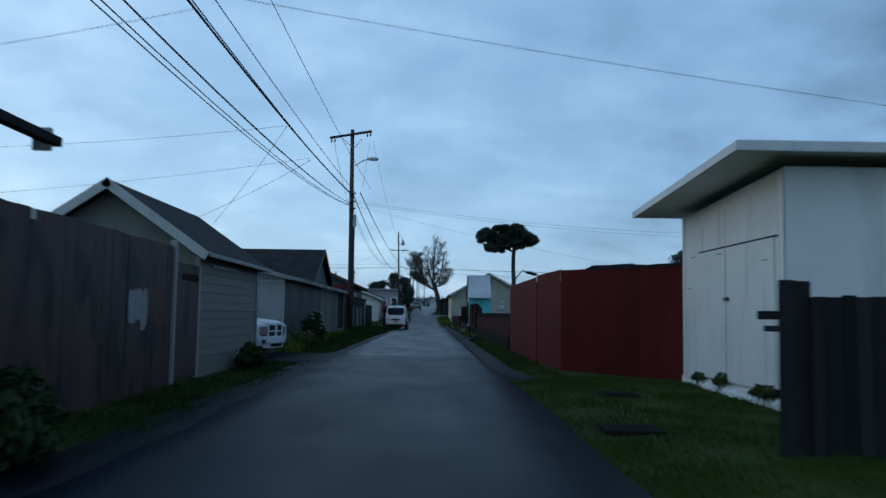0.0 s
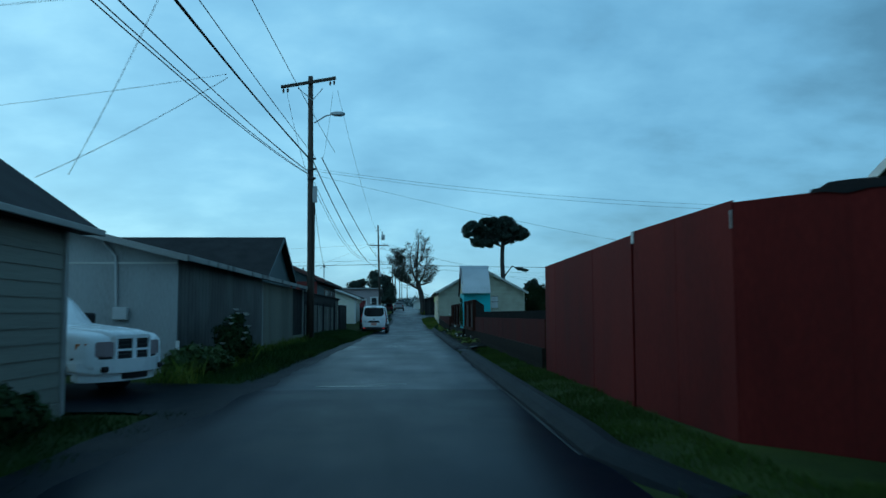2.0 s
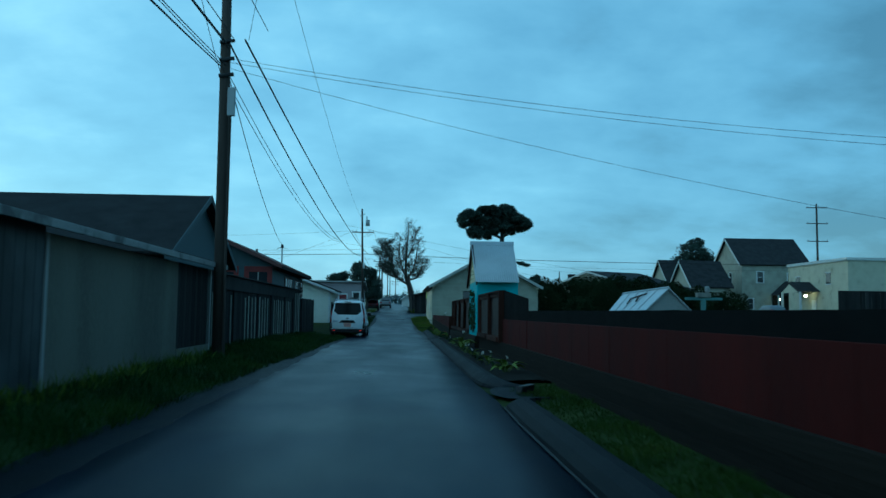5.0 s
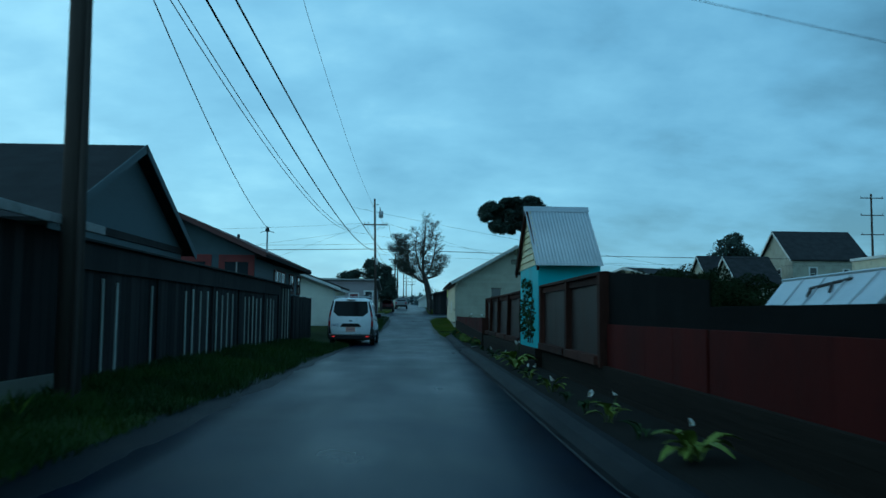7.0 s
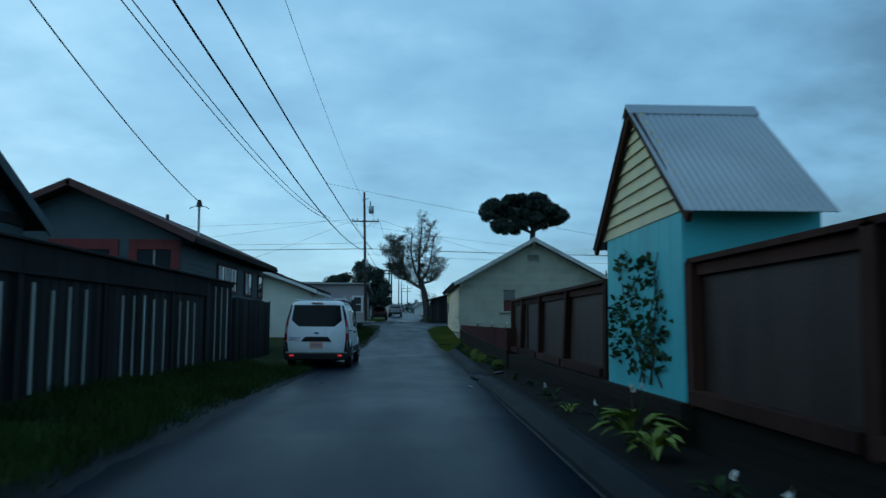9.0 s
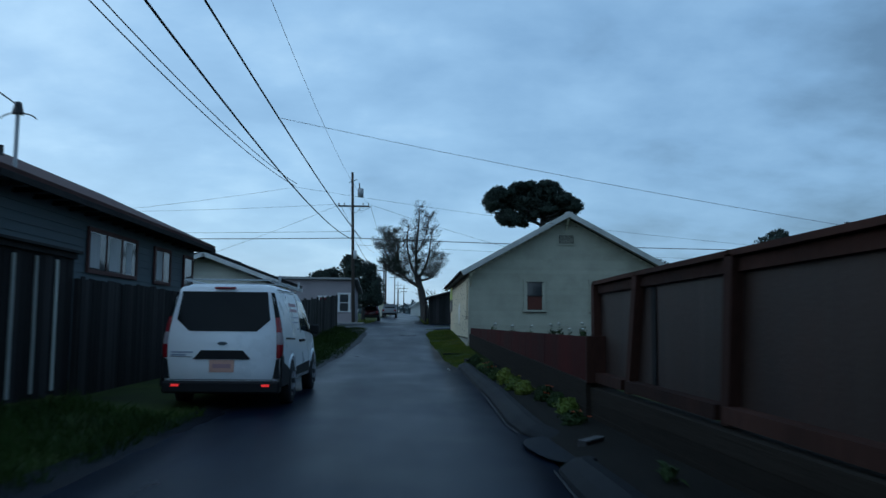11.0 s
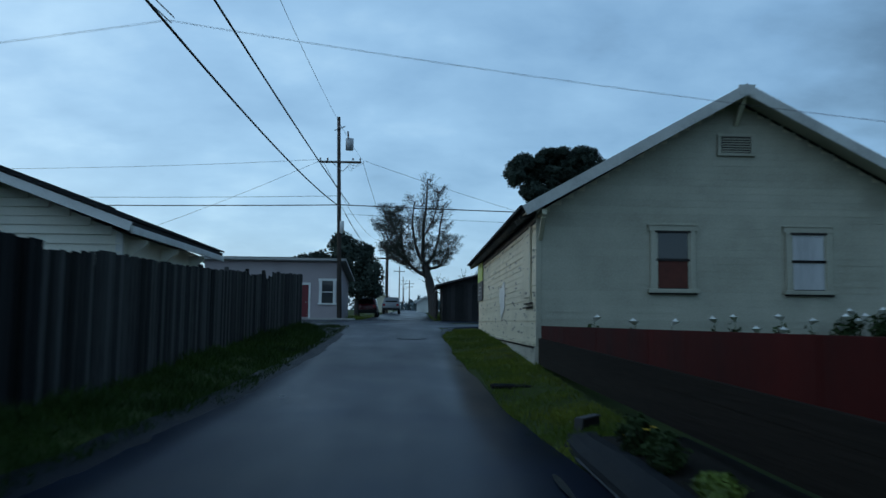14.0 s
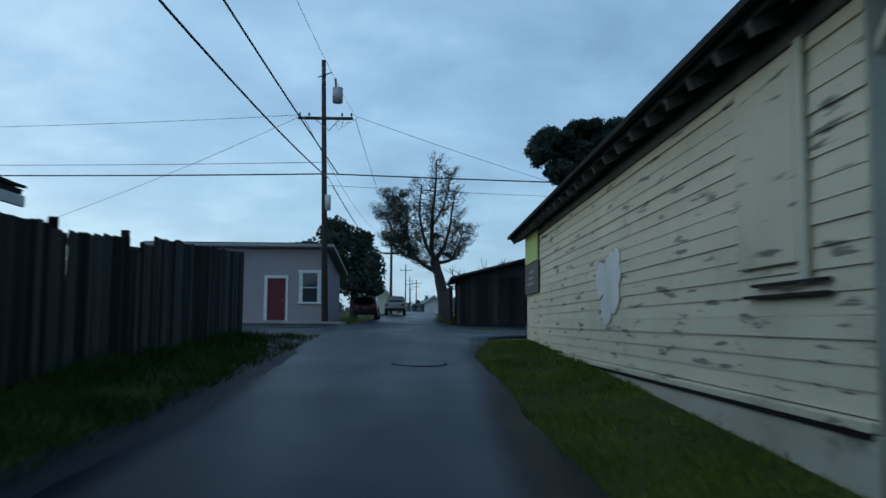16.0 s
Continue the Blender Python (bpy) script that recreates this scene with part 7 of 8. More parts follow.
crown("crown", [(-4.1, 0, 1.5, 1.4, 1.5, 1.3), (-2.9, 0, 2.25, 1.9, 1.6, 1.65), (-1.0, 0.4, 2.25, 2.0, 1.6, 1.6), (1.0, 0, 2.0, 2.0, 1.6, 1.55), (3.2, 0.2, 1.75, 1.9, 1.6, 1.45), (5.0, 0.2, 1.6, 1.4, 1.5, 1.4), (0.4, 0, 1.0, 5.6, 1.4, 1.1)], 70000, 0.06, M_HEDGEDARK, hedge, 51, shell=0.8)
bm = bmesh.new()
for k in range(8):
    limb(bm, (-3.5 + k, 0.2, -0.1), (-3.6 + k + rnd.uniform(-0.4, 0.4), 0.2, 2.6), 0.06, 0.02, 0.1, rnd, 3)
part("stems", bm, M_BARK, hedge)
hedge2 = thing("hedge", (15.2, 96.0, level(96) + 0.05), "big rounded overgrown hedge beside the cream house", "hedge")
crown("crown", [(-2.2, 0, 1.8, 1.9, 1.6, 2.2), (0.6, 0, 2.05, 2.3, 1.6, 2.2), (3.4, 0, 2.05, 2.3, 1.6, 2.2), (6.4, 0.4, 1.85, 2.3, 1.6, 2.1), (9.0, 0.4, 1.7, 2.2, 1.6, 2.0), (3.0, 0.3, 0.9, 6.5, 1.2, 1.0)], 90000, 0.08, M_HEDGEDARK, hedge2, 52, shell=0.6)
bm = bmesh.new()
for k in range(8):
    limb(bm, (-2.5 + 1.5 * k, 0.2, -0.1), (-2.5 + 1.5 * k, 0.2, 1.6), 0.06, 0.02, 0.1, rnd, 3)
part("stems", bm, M_BARK, hedge2)


def shrub_at(name, x, y, label, blobs, n, size, mat, seed, petals=None, stems=5):
    s = thing(name, (x, y, bank(x, y) - 0.02), label, "plant")
    rnd = random.Random(seed)
    bm = bmesh.new()
    for k in range(stems):
        b = blobs[k % len(blobs)]
        limb(bm, (rnd.uniform(-0.1, 0.1), rnd.uniform(-0.1, 0.1), -0.05), (b[0], b[1], b[2]), 0.014, 0.006, 0.03, rnd, 3)
    part("stems", bm, M_BARK, s)
    crown("foliage", blobs, n, size, mat, s, seed, shell=0.45)
    if petals:
        pm, cnt, size_p = petals
        top = max(b[2] + b[5] for b in blobs)
        for k in range(cnt):
            b = blobs[rnd.randrange(len(blobs))]
            d = Vector((rnd.gauss(0, 1) + 0.4, rnd.gauss(0, 1) - 0.5, abs(rnd.gauss(0.6, 0.6)))).normalized()
            c = Vector(b[:3]) + Vector((d.x * b[3], d.y * b[4], d.z * b[5])) * 1.05
            bm = bmesh.new()
            for j in range(6):
                a = j * math.tau / 6
                o = Vector((math.cos(a), math.sin(a), 0)) * size_p
                t = Vector((math.cos(a + 0.5), math.sin(a + 0.5), 0)) * size_p * 0.7
                t2 = Vector((math.cos(a - 0.5), math.sin(a - 0.5), 0)) * size_p * 0.7
                bm.faces.new([bm.verts.new(c), bm.verts.new(c + t + Vector((0, 0, size_p * 0.4))), bm.verts.new(c + o + Vector((0, 0, size_p * 0.55))), bm.verts.new(c + t2 + Vector((0, 0, size_p * 0.4)))])
            part("flower", bm, pm, s)
    return s


shrub_at("dark_shrub", -4.0, 18.6, "dark low shrub against the garage wall", [(0, 0, 0.3, 0.35, 0.45, 0.32), (0.05, 0.4, 0.25, 0.28, 0.3, 0.25), (-0.05, -0.5, 0.2, 0.25, 0.3, 0.2)], 1500, 0.05, M_LEAF, 61)
shrub_at("green_bush", -4.2, 26.3, "light green leafy bush beside the driveway", [(0, 0, 0.35, 0.5, 0.6, 0.35), (0.2, 0.7, 0.3, 0.4, 0.5, 0.3), (-0.2, -0.4, 0.3, 0.35, 0.35, 0.3)], 2600, 0.055, M_HEDGE, 62)
shrub_at("rose_bush", -4.15, 29.2, "dark rose bush with white blooms against the house wall", [(0, 0, 0.62, 0.48, 0.55, 0.5), (0.15, 0.4, 0.5, 0.35, 0.4, 0.4), (0, -0.3, 0.4, 0.35, 0.35, 0.35), (0.1, 0.1, 1.05, 0.22, 0.25, 0.2)], 3000, 0.05, M_LEAF, 63, (M_PETAL, 14, 0.085))
shrub_at("corner_bush", -3.35, 6.6, "dark leafy bush beside the brown fence", [(0, 0, 0.3, 0.5, 0.7, 0.35), (-0.3, 0.7, 0.45, 0.4, 0.5, 0.4), (-0.3, -0.7, 0.3, 0.4, 0.5, 0.3)], 2600, 0.06, M_LEAF, 64)
for k, (y, h) in enumerate(((11.25, 0.2), (11.6, 0.16), (13.1, 0.22), (14.2, 0.13))):
    shrub_at("weed_clump", 4.70, y, "leafy weed clump at the foot of the shed", [(0, 0, 0.12 + h * 0.5, 0.10, 0.2, h * 0.55), (-0.03, 0.15, 0.1 + h * 0.3, 0.08, 0.14, h * 0.35)], 220, 0.034, M_HEDGE, 70 + k, stems=2)
# planted strip behind the kerb: calla lilies, then leafy border bushes
leaf_bm = bmesh.new()
prev = None
for q, wd, up in ((0.0, 0.004, 0.0), (0.10, 0.006, 0.10), (0.16, 0.055, 0.17), (0.24, 0.065, 0.20), (0.34, 0.04, 0.185), (0.44, 0.003, 0.14)):
    row = [leaf_bm.verts.new((-wd, q, up + 0.4 * wd)), leaf_bm.verts.new((0, q, up)), leaf_bm.verts.new((wd, q, up + 0.4 * wd))]
    if prev:
        for m in range(2):
            leaf_bm.faces.new((prev[m], prev[m + 1], row[m + 1], row[m]))
    prev = row
CALLA_LEAF = [mesh_of("leaf", leaf_bm.copy(), m) for m in (M_LIME, M_LEAF)]
leaf_bm.free()
bm = bmesh.new()
rings = []
for z, r in ((0.0, 0.012), (0.05, 0.022), (0.10, 0.042), (0.125, 0.062)):
    rings.append([bm.verts.new((r * math.cos(k * math.tau / 10), r * math.sin(k * math.tau / 10) * (1 + 0.6 * (z > 0.1) * (math.sin(k * math.tau / 10) > 0.5)), z + (0.05 * math.sin(k * math.tau / 10) if z > 0.08 else 0))) for k in range(10)])
for p, q in zip(rings, rings[1:]):
    for k in range(10):
        bm.faces.new((p[k], p[(k + 1) % 10], q[(k + 1) % 10], q[k]))
SPATHE = mesh_of("flower", bm, M_PETAL)
SPADIX = mesh_of("spadix", rod(bmesh.new(), (0, 0, 0.02), (0, 0.006, 0.11), 0.008, 0.005, 6), M_YELLOWPETAL)
STALK = mesh_of("stalk", rod(bmesh.new(), (0, 0, 0), (0, 0, 1), 0.009, 0.007, 5), M_HEDGE)


def calla(x, y, n_leaf, n_flower, h, seed, lime=0):
    c = thing("calla_lily", (x, y, level(y) + 0.10), "white calla lilies with broad green leaves in the kerb bed", "plant")
    rnd = random.Random(seed)
    place = [Matrix.Translation((rnd.uniform(-0.05, 0.05), rnd.uniform(-0.05, 0.05), -0.02)) @ Euler((radians(rnd.uniform(-8, 28)), 0, rnd.uniform(0, math.tau))).to_matrix().to_4x4() @ Matrix.Scale(rnd.uniform(0.55, 0.85) * (0.10 + h) / 0.34, 4) for k in range(n_leaf)]
    pieces("leaf", CALLA_LEAF[1 - lime], c, place)
    for k in range(n_flower):
        a = rnd.uniform(0, math.tau)
        o = Vector((0.10 * math.cos(a), 0.16 * math.sin(a), h * rnd.uniform(0.9, 1.45)))
        st = Matrix.Translation((0, 0, -0.03)) @ Vector((0, 0, 1)).rotation_difference(o).to_matrix().to_4x4() @ Matrix.Diagonal((1, 1, o.length, 1))
        pieces("stalk", STALK, c, [st])
        head = Matrix.Translation(o) @ Euler((radians(rnd.uniform(30, 70)), radians(rnd.uniform(-35, 35)), rnd.uniform(0, math.tau))).to_matrix().to_4x4() @ Matrix.Scale(rnd.uniform(0.36, 0.54), 4)
        pieces("flower", SPATHE, c, [head @ Matrix.Translation((0, 0, -0.02))])
        pieces("spadix", SPADIX, c, [head @ Matrix.Translation((0, 0, -0.02))])
    return c


for k, (x, y, nl, nf, h, lime) in enumerate(((2.1, 41.5, 16, 1, 0.3, 1), (2.0, 42.6, 7, 0, 0.16, 0), (1.98, 43.85, 8, 1, 0.26, 1), (1.95, 44.7, 6, 1, 0.17, 0), (1.95, 45.9, 6, 0, 0.13, 0), (1.95, 47.3, 8, 1, 0.2, 1), (1.95, 48.6, 6, 0, 0.13, 0), (1.95, 49.6, 7, 1, 0.17, 1), (1.98, 50.6, 8, 1, 0.17, 0), (2.05, 52.3, 14, 0, 0.3, 1), (2.12, 53.2, 16, 2, 0.42, 1), (2.15, 54.6, 8, 1, 0.24, 0), (2.0, 55.8, 7, 0, 0.15, 1), (2.05, 57.6, 10, 1, 0.17, 0), (2.15, 60.4, 8, 0, 0.14, 0), (2.1, 62.4, 9, 0, 0.15, 0))):
    calla(x, y, nl, nf, h, 300 + k, lime)
BORDER = [(2.15, 66.4, 0.22, M_LEAF, M_ORANGEPETAL, 4), (2.3, 67.6, 0.26, M_BRIGHTLEAF, None, 0), (2.35, 68.7, 0.24, M_LEAF, None, 0), (2.3, 69.6, 0.28, M_LEAF, M_ORANGEPETAL, 8), (2.15, 70.9, 0.30, M_LIME, None, 0), (2.08, 71.8, 0.32, M_BRIGHTLEAF, M_YELLOWPETAL, 4), (2.08, 73.3, 0.40, M_LIME, None, 0), (2.0, 74.5, 0.32, M_HEDGE, None, 0), (2.05, 75.4, 0.26, M_LEAF, None, 0), (2.06, 76.5, 0.34, M_HEDGE, M_ORANGEPETAL, 14), (2.0, 77.6, 0.22, M_LEAF, None, 0), (2.08, 78.6, 0.2, M_BRIGHTLEAF, None, 0), (2.0, 79.5, 0.34, M_LEAF, None, 0), (2.0, 80.3, 0.36, M_LEAF, M_YELLOWPETAL, 3)]
for k, (x, y, h, mat, petal, cnt) in enumerate(BORDER):
    shrub_at("border_plant", x, y, "rounded leafy border plant" + (" with flowers" if petal else "") + " in the kerb bed", [(0, 0, h * 0.55, 0.20, 0.26, h * 0.5), (0.07, 0.22, h * 0.45, 0.16, 0.2, h * 0.4), (-0.07, -0.2, h * 0.42, 0.15, 0.18, h * 0.38), (0.03, 0.05, h * 0.85, 0.12, 0.14, h * 0.2)], 1100, 0.024, mat, 400 + k, (petal, cnt, 0.035) if petal else None, 4)
LILIES = [(3.4, 1.27), (4.15, 1.21), (4.8, 1.21), (5.7, 1.27), (5.95, 1.31), (6.35, 1.1), (6.85, 1.09), (6.95, 1.33), (7.45, 1.26), (7.95, 1.34), (8.35, 1.45), (8.65, 1.47), (8.9, 1.32), (9.15, 1.36), (9.35, 1.31), (8.85, 1.21), (9.85, 1.1)]
rnd = random.Random(77)
for k, (x, top) in enumerate(LILIES):
    y = 88.3 + rnd.uniform(-0.2, 0.2)
    base = bank(x, y) - 0.02
    lc = thing("lily_clump", (x, y, base), "white lilies rising behind the red wall", "plant")
    hgt = top - base
    dense = x > 7.9
    crown("foliage", [(0, 0, hgt - 0.42, 0.22, 0.18, 0.36)] + ([(0.1, 0.05, hgt - 0.18, 0.24, 0.18, 0.2)] if dense else []), 190 if dense else 90, 0.06, M_LEAF, lc, 140 + k, shell=0.3)
    for b in range(3 if dense else 1):
        fx, fy, fz = rnd.uniform(-0.14, 0.14) * (b > 0), rnd.uniform(-0.12, 0.05), hgt - 0.06 - 0.09 * b
        part("stem", rod(bmesh.new(), (fx * 0.3, fy * 0.3, 0.1), (fx, fy, fz), 0.008, 0.006, 5), M_HEDGE, lc)
        bm = bmesh.new()
        tip = Vector((fx, fy, fz))
        lean = Vector((rnd.uniform(-0.07, 0.07), -0.05, 0))
        big = rnd.uniform(0.08, 0.12)
        ring0 = [bm.verts.new(tip + Vector((0.012 * math.cos(q * math.tau / 9), 0.012 * math.sin(q * math.tau / 9), 0))) for q in range(9)]
        ring1 = [bm.verts.new(tip + lean + Vector((big * math.cos(q * math.tau / 9), big * math.sin(q * math.tau / 9), 0.08 + 0.06 * (q == 2)))) for q in range(9)]
        for q in range(9):
            bm.faces.new((ring0[q], ring0[(q + 1) % 9], ring1[(q + 1) % 9], ring1[q]))
        part("flower", bm, M_PETAL, lc, smooth=True)
vine = thing("climbing_vine", (2.575, 54.0, 0.6), "dark climbing vine on the turquoise wall", "plant")
bm = bmesh.new()
for k in range(5):
    limb(bm, (0, rnd.uniform(-0.3, 1.6), 0), (0.0, rnd.uniform(-0.6, 2.0), rnd.uniform(0.8, 1.45)), 0.012, 0.006, 0.03, rnd, 5)
part("stem", bm, M_BARK, vine)
crown("foliage", [(0, 0.6, 0.35, 0.05, 1.2, 0.35), (0, -0.1, 0.7, 0.05, 0.5, 0.4), (0, 0.9, 0.85, 0.05, 0.7, 0.45), (0, 1.7, 0.6, 0.05, 0.5, 0.5), (0, 0.3, 1.25, 0.05, 0.6, 0.25), (0, 1.3, 1.4, 0.05, 0.5, 0.2)], 460, 0.05, M_LEAF, vine, 91)

# ---- grass on the verges ----


def grass(name, label, areas, density, seed, hmin, hmax, mat=M_GRASS):
    g = np.random.default_rng(seed)
    V, F = [], []
    base = 0
    for x0, x1, y0, y1, hs in areas:
        n = int((x1 - x0) * (y1 - y0) * density)
        x, y = g.uniform(x0, x1, n), g.uniform(y0, y1, n)
        clump = np.sin(x * 3.1 + 1.7 * np.sin(y * 1.3)) * np.sin(y * 2.3 + np.sin(x * 2.1)) * 0.5 + 0.5
        keep = g.random(n) < 0.35 + 0.65 * clump
        x, y, clump = x[keep], y[keep], clump[keep]
        n = len(x)
        z = np.interp(y, GY, GH) + 0.16 * np.clip((-2.9 - x) / 1.5, 0, 1) * np.clip((y - 22) / 10, 0, 1) * np.clip((104 - y) / 6, 0, 1) + 0.10 * np.clip((x - 1.5) / 0.9, 0, 1) * np.clip((y - 6) / 10, 0, 1) * np.clip((103 - y) / 6, 0, 1) - 0.05
        h = g.uniform(hmin, hmax, n) * hs * (0.6 + 0.7 * clump)
        a = g.uniform(0, math.tau, n)
        wx, wy = np.cos(a) * 0.006, np.sin(a) * 0.006
        lx, ly = g.normal(0, 0.4, n) * h, g.normal(0, 0.4, n) * h
        v = np.stack([np.stack([x - wx, y - wy, z], 1), np.stack([x + wx, y + wy, z], 1), np.stack([x + wx * 0.7 + lx * 0.4, y + wy * 0.7 + ly * 0.4, z + h * 0.6], 1), np.stack([x + lx, y + ly, z + h], 1), np.stack([x - wx * 0.7 + lx * 0.4, y - wy * 0.7 + ly * 0.4, z + h * 0.6], 1)], 1).reshape(-1, 3)
        i = np.arange(n) * 5 + base
        V.append(v)
        F += np.stack([i, i + 1, i + 2, i + 3, i + 4], 1).tolist()
        base += 5 * n
    return tagged(raw(name, np.concatenate(V).tolist(), F, mat), label, "grass", kind="stuff")


# left verge takes the grass colour that has the fence's shade in it
grass("grass_left", "damp green grass, fence shade in its colour, along the left edge", [(-4.35, -2.85, 3, 20.9, 0.8), (-4.8, -2.95, 25.5, 47, 1.4), (-5.4, -2.8, 47, 68, 1.5), (-4.1, -2.6, 73, 84, 1.3), (-4.1, -2.35, 84, 103.6, 1.1), (-4.1, -3.6, 75, 104.2, 1.7)], 620, 7, 0.06, 0.16, M_SHADEGRASS)
grass("grass_right", "short green grass verge on the right of the alley", [(1.25, 2.45, 80.5, 89, 0.7), (0.95, 2.4, 89, 103, 0.6)], 1000, 8, 0.05, 0.13)
grass("grass_fence", "green grass with lens darkening in its colour, along the red fence", [(1.55, 4.7, 5, 16, 0.6), (1.75, 2.7, 16, 28, 0.8), (1.8, 2.6, 28, 39, 0.7)], 1000, 18, 0.05, 0.13, M_DIMMEDGRASS)
grass("weeds_left", "rank green weeds against the weathered wall", [(-4.75, -3.9, 24.9, 30.5, 2.4), (-4.8, -4.2, 30.5, 44, 1.9)], 260, 17, 0.08, 0.2)
grass("grass_far", "rough grass beyond the cross street", [(1.2, 2.6, 124, 150, 1.5), (-6.5, -3.4, 126, 138, 1.5)], 60, 9, 0.1, 0.25)

# ---- houses and sheds in the distance ----


def simple_house(name, at, w, d, eave, ridge, label, wall, roof, along="x", over=0.4, windows=(), trim=None):
    h = thing(name, at, label, "house")
    if along == "x":
        part("wall", prism(bmesh.new(), [(0, -0.3), (d, -0.3), (d, eave), (d / 2, ridge - 0.15), (0, eave)], "x", 0, w), wall, h)
        bm = bmesh.new()
        for y in (-over, d + over):
            e = eave - (ridge - eave) * over / (d / 2)
            sheet(bm, [(-over, d / 2, ridge), (w + over, d / 2, ridge), (w + over, y, e), (-over, y, e)], 0.14)
            b2 = bmesh.new()
            sheet(b2, [(-over - 0.06, d / 2, ridge), (-over - 0.06, y, e), (-over - 0.01, y, e), (-over - 0.01, d / 2, ridge)], 0.25)
            part("bargeboard", b2, trim or M_TRIM, h)
    else:
        part("wall", prism(bmesh.new(), [(0, -0.3), (w, -0.3), (w, eave), (w / 2, ridge - 0.15), (0, eave)], "y", 0, d), wall, h)
        bm = bmesh.new()
        for x in (-over, w + over):
            e = eave - (ridge - eave) * over / (w / 2)
            sheet(bm, [(w / 2, -over, ridge), (x, -over, e), (x, d + over, e), (w / 2, d + over, ridge)], 0.14)
        for x in (-over, w + over):
            b2 = bmesh.new()
            sheet(b2, [(w / 2, -over - 0.06, ridge), (x, -over - 0.06, e), (x, -over - 0.01, e), (w / 2, -over - 0.01, ridge)], 0.25)
            part("bargeboard", b2, trim or M_TRIM, h)
    part("roof", bm, roof, h)
    for x0, x1, z0, z1 in windows:
        front_window(h, x0, x1, z0, z1, 0.0, M_TRIM, None)
    return h


gh = simple_house("gable_house", (14.8, 29.2, 0), 10.0, 8.0, 3.36, 5.76, "cream gabled house beyond the red fence", M_CREAM, M_SHINGLE, "x")
gh.rotation_euler = (0, 0, radians(12))
gv = slab("gable_vent", (-0.05, 2.75, 4.3), (-0.01, 3.3, 4.8), M_TRIM, gh, "white slatted gable vent")
for k in range(6):
    slab("slat", (-0.065, 2.79, 4.34 + 0.075 * k), (-0.05, 3.26, 4.375 + 0.075 * k), M_DARKWOOD, gv, bev=0)
tt = simple_house("two_storey_house", (47.9, 138.0, level(138)), 9.6, 10.0, 7.5, 11.4, "cream two storey house with a steep dark roof", M_HAZEDCREAM, M_SHINGLE, "x", windows=((0.8, 1.6, 1.0, 2.4), (2.2, 3.1, 4.7, 6.2), (6.6, 7.3, 4.7, 6.0)))
for y0, z0 in ((3.4, 4.9), (1.2, 1.0)):
    gwin = slab("window", (-0.04, y0, z0), (-0.005, y0 + 0.9, z0 + 1.3), M_GLASS, tt, bev=0)
    for ya, yb, za, zb in ((y0 - 0.1, y0, z0 - 0.1, z0 + 1.4), (y0 + 0.9, y0 + 1.0, z0 - 0.1, z0 + 1.4), (y0, y0 + 0.9, z0 + 1.3, z0 + 1.4), (y0, y0 + 0.9, z0 - 0.1, z0), (y0, y0 + 0.9, z0 + 0.6, z0 + 0.66)):
        slab("frame", (-0.06, ya, za), (-0.005, yb, zb), M_TRIM, gwin, bev=0)
part("porch_gable", prism(bmesh.new(), [(4.0, 2.9), (8.4, 2.9), (6.2, 4.9)], "y", -2.2, 0), M_SHINGLE, tt)
for x in (4.3, 8.1):
    slab("porch_post", (x - 0.08, -2.1, -0.3), (x + 0.08, -1.94, 2.9), M_TRIM, tt)
slab("porch_wall", (4.3, -0.3, 0.0), (8.1, -0.01, 2.9), M_GREYWOOD, tt)
simple_house("dark_roof_house", (39.6, 134.5, level(138)), 5.2, 9.0, 4.1, 7.65, "dark roofed cottage among the trees", M_HAZEDCREAM, M_SHINGLE, "x")
simple_house("dark_roof_house", (41.7, 151.0, level(151)), 8.4, 8.0, 5.2, 8.55, "steep dark roofed house among the trees", M_HAZEDCREAM, M_SHINGLE, "x")
lg = simple_house("low_house", (28.95, 121.6, level(126)), 8.4, 19.6, 3.35, 5.72, "low cream house with a shallow dark gable roof", M_HAZEDCREAM, M_SHINGLE, "x")
lg.rotation_euler = (0, 0, radians(28))
slab("porch_post", (-0.12, 15.4, 0), (-0.02, 15.52, 3.9), M_TRIM, lg)
slab("chimney", (1.0, 14.6, 4.0), (1.7, 15.3, 5.5), M_GREYWOOD, lg)
part("vent_pipe", rod(bmesh.new(), (0.4, 16.4, 4.0), (0.4, 16.4, 5.9), 0.07), M_IRON, lg)
cb = thing("flat_roof_building", (46.0, 107.2, level(112)), "cream flat roofed building with a lit porch", "building")
slab("wall", (0, 0, -0.3), (20, 13, 6.1), M_CREAM, cb)
slab("parapet", (-0.15, -0.15, 6.1), (20.15, 13.15, 6.4), M_TRIM, cb)
for y0, z0 in ((10.2, 3.6), (3.4, 3.8)):
    cwin = slab("window", (-0.03, y0, z0), (0.01, y0 + 1.0, z0 + 1.2), M_GLASS, cb, bev=0)
    slab("frame", (-0.05, y0 - 0.1, z0 - 0.1), (-0.031, y0 + 1.1, z0), M_TRIM, cwin, bev=0)
    slab("frame", (-0.05, y0 - 0.1, z0 + 1.2), (-0.031, y0 + 1.1, z0 + 1.3), M_TRIM, cwin, bev=0)
part("porch_gable", prism(bmesh.new(), [(5.6, 3.0), (10.4, 3.0), (8.0, 4.15)], "x", -2.3, 0), M_SHINGLE, cb)
part("porch_pediment", prism(bmesh.new(), [(6.0, 2.9), (10.0, 2.9), (8.0, 3.85)], "x", -2.36, -2.31), M_CREAM, cb)
slab("door", (-0.06, 6.5, 0), (0, 7.5, 2.1), M_WHITE, cb)
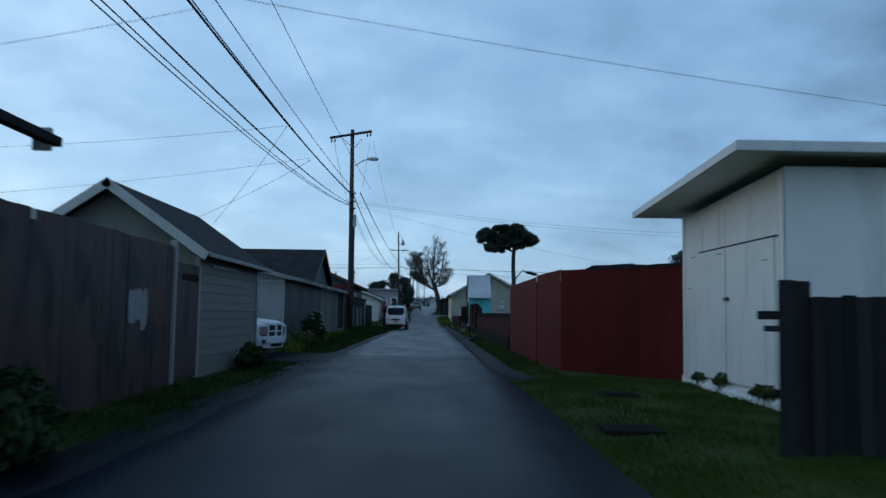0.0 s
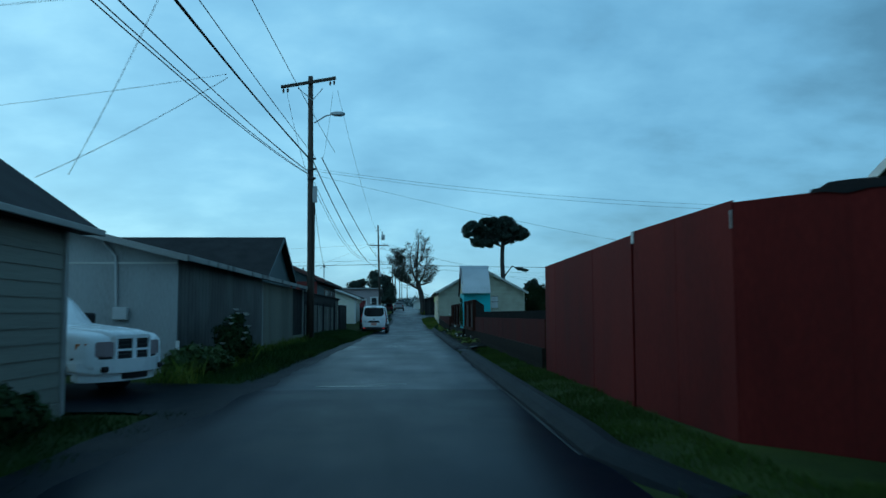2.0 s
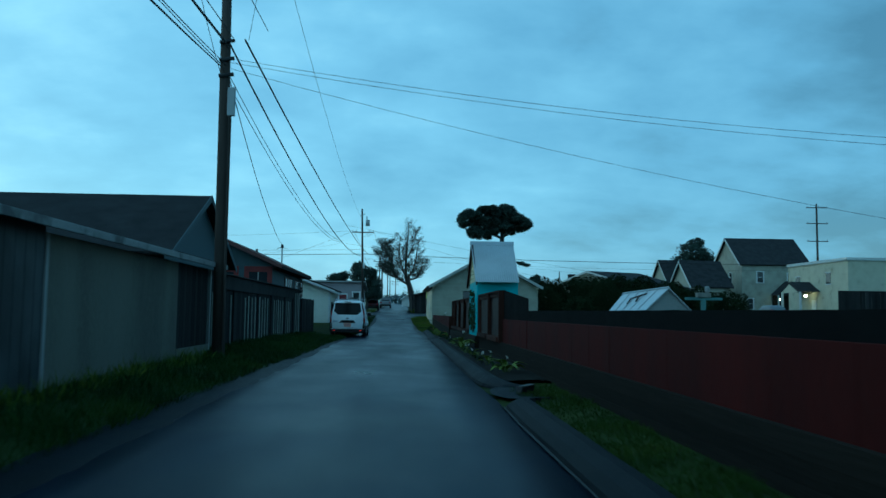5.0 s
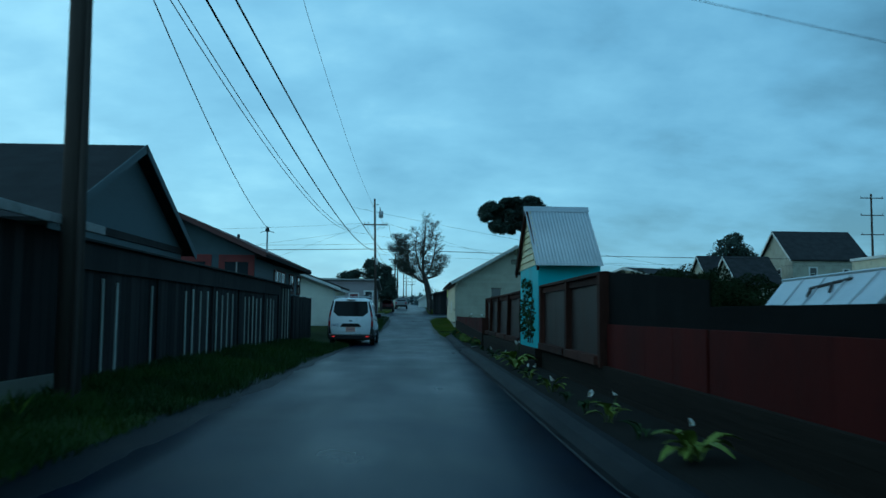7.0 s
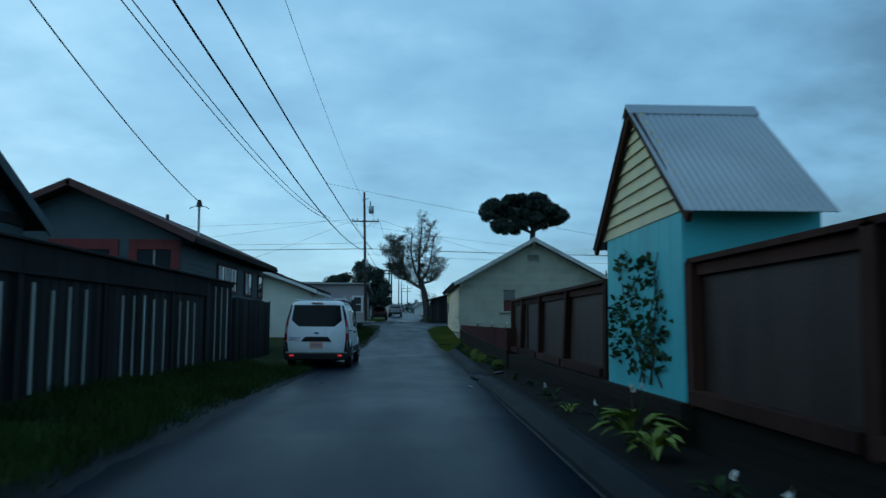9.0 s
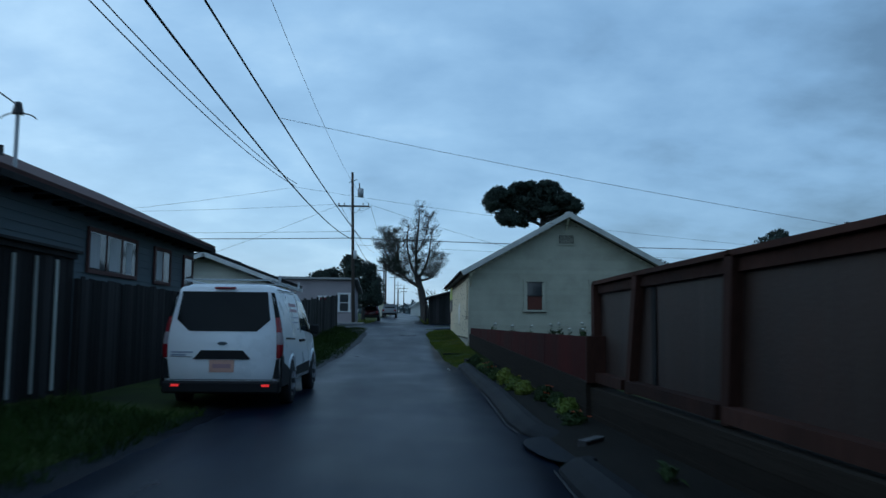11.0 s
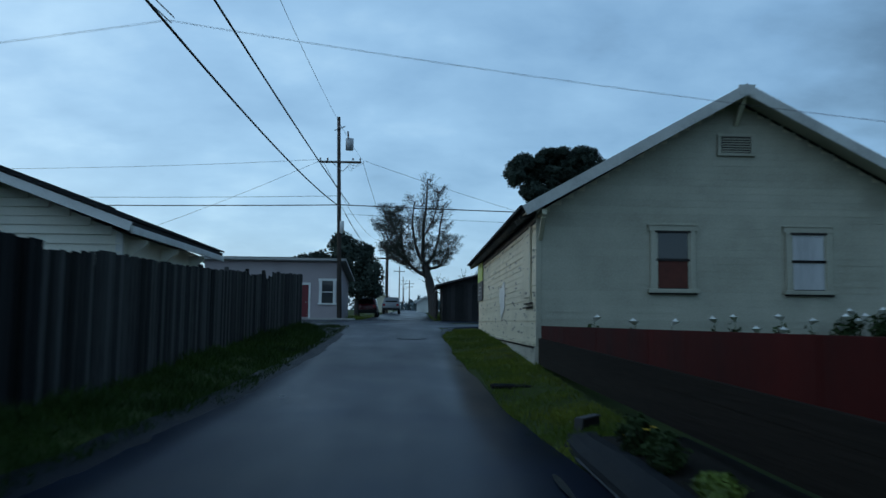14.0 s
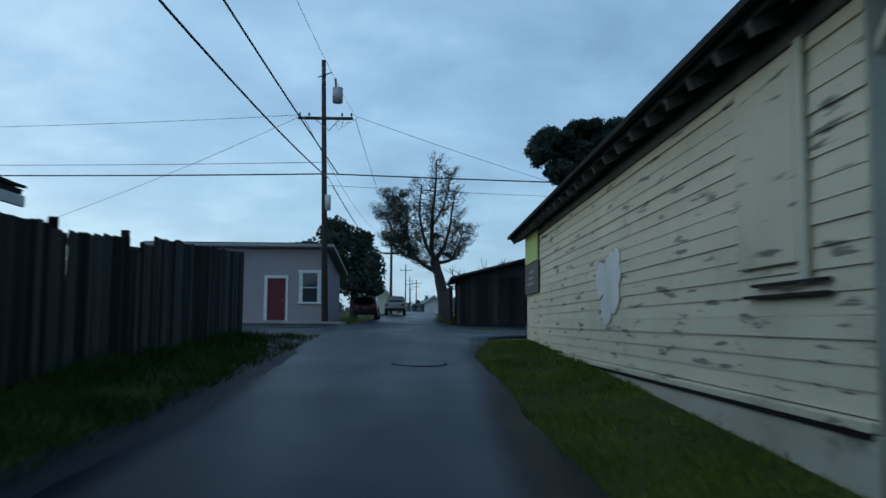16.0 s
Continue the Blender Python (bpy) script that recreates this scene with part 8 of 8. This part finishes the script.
for y in (5.9, 10.1):
    slab("porch_post", (-2.25, y - 0.1, -0.3), (-2.05, y + 0.1, 3.0), M_TRIM, cb)
for k in range(4):
    slab("step", (-2.4 - 0.3 * k, 7.0, -0.2), (-2.1 - 0.3 * k, 9.0, 0.35 - 0.14 * k), M_CONCRETE, cb)
fence("yard_fence", (43.5, 104.6, level(105)), 16.0, 90, 3.0, 0.3, 0.01, M_GREYWOOD, "weathered grey board fence beside the flat roofed building", rails=False)
pl = thing("porch_lamp", (45.2, 114.6, level(112) + 2.55), "lit warm porch lamp", "lamp")
part("bulb", rod(bmesh.new(), (0, 0, -0.1), (0, 0, 0.12), 0.17), M_LIT, pl)
part("holder", rod(bmesh.new(), (0, 0, 0.12), (0.8, 0, 0.4), 0.03), M_IRON, pl)
pl2 = thing("porch_lamp", (52.8, 137.0, level(138) + 2.3), "lit warm porch lamp", "lamp")
part("bulb", rod(bmesh.new(), (0, 0, -0.1), (0, 0, 0.12), 0.12), M_LIT, pl2)
part("holder", rod(bmesh.new(), (0, 0, 0.12), (0, 0.7, 0.4), 0.03), M_IRON, pl2)
hip = thing("tin_roof_shed", (6.38, 46.55, 0), "small backyard shed with a pale sheet metal roof", "shed")
part("wall", prism(bmesh.new(), [(0.06, 0), (1.30, 0), (1.30, 1.38), (0.68, 1.95), (0.06, 1.38)], "y", 0.06, 3.6), M_GREYTRIM, hip)
for side in (0.0, 1.36):
    bm = bmesh.new()
    sheet(bm, [(0.68, -0.03, 2.01), (0.54, 3.9, 1.94), (side, 3.7, 1.36), (side, 0, 1.36)], 0.025)
    part("roof_sheet", bm, M_TIN, hip)
for k in range(1, 5):
    bm = bmesh.new()
    u = k / 5
    rod(bm, (0.68 - 0.14 * u, 3.9 * u, 2.02 - 0.07 * u), (0.0, 3.7 * u, 1.37), 0.012, sides=5)
    part("sheet_lap", bm, M_TIN, hip)
part("ridge_cap", rod(bmesh.new(), (0.68, -0.05, 2.015), (0.54, 3.92, 1.945), 0.03, sides=6), M_TIN, hip)
# dark rods added for the squiggle and patch of shade on this slope
bm = bmesh.new()
for p, q in (((0.52, 1.4, 1.88), (0.38, 2.5, 1.75)), ((0.38, 2.5, 1.75), (0.22, 2.3, 1.60)), ((0.46, 1.9, 1.82), (0.30, 1.7, 1.67))):
    rod(bm, p, q, 0.03, sides=5)
part("fallen_branch", bm, M_BARK, hip, "dark squiggle added for a shaded patch on the roof")
tp = thing("clothesline_post", (9.36, 50.2, 0), "faded mint green wooden post with a cross arm in the yard", "post")
slab("post", (-0.06, -0.06, -0.05), (0.06, 0.06, 1.84), M_MINT, tp)
slab("arm", (-0.57, -0.05, 1.765), (0.58, 0.05, 1.85), M_MINT, tp)
slab("bird_box", (-0.2, -0.12, 1.855), (0.2, 0.12, 2.0), M_PALEWOOD, tp)
slab("finial", (0.06, -0.07, 2.0), (0.2, 0.07, 2.2), M_GREYTRIM, tp, bev=0.04)
# far end of the alley
simple_house("white_gable_house", (-7.4, 186.0, level(186)), 3.9, 9.0, 2.0, 3.55, "white gabled house far along the alley", M_CREAM, M_SHINGLE, "y")
simple_house("white_shed", (0.1, 196.0, level(196)), 2.6, 6.0, 1.7, 2.5, "small white shed far along the alley", M_WHITE, M_SHINGLE, "y")
far = []
g = random.Random(3)
for k in range(70):
    a = -560 + k * 17 + g.uniform(-6, 6)
    y = 520 + g.uniform(-60, 120)
    far.append((a, y, level(y) + g.uniform(0.5, 3.0), g.uniform(9, 18), 7, g.uniform(3.0, 7.5)))
for k in range(22):
    y = 270 + g.uniform(-30, 50)
    far.append((-34 + k * 3.2 + g.uniform(-1, 1), y, level(y) + g.uniform(0.3, 1.2), g.uniform(2.2, 4.0), 2.5, g.uniform(1.6, 3.4)))
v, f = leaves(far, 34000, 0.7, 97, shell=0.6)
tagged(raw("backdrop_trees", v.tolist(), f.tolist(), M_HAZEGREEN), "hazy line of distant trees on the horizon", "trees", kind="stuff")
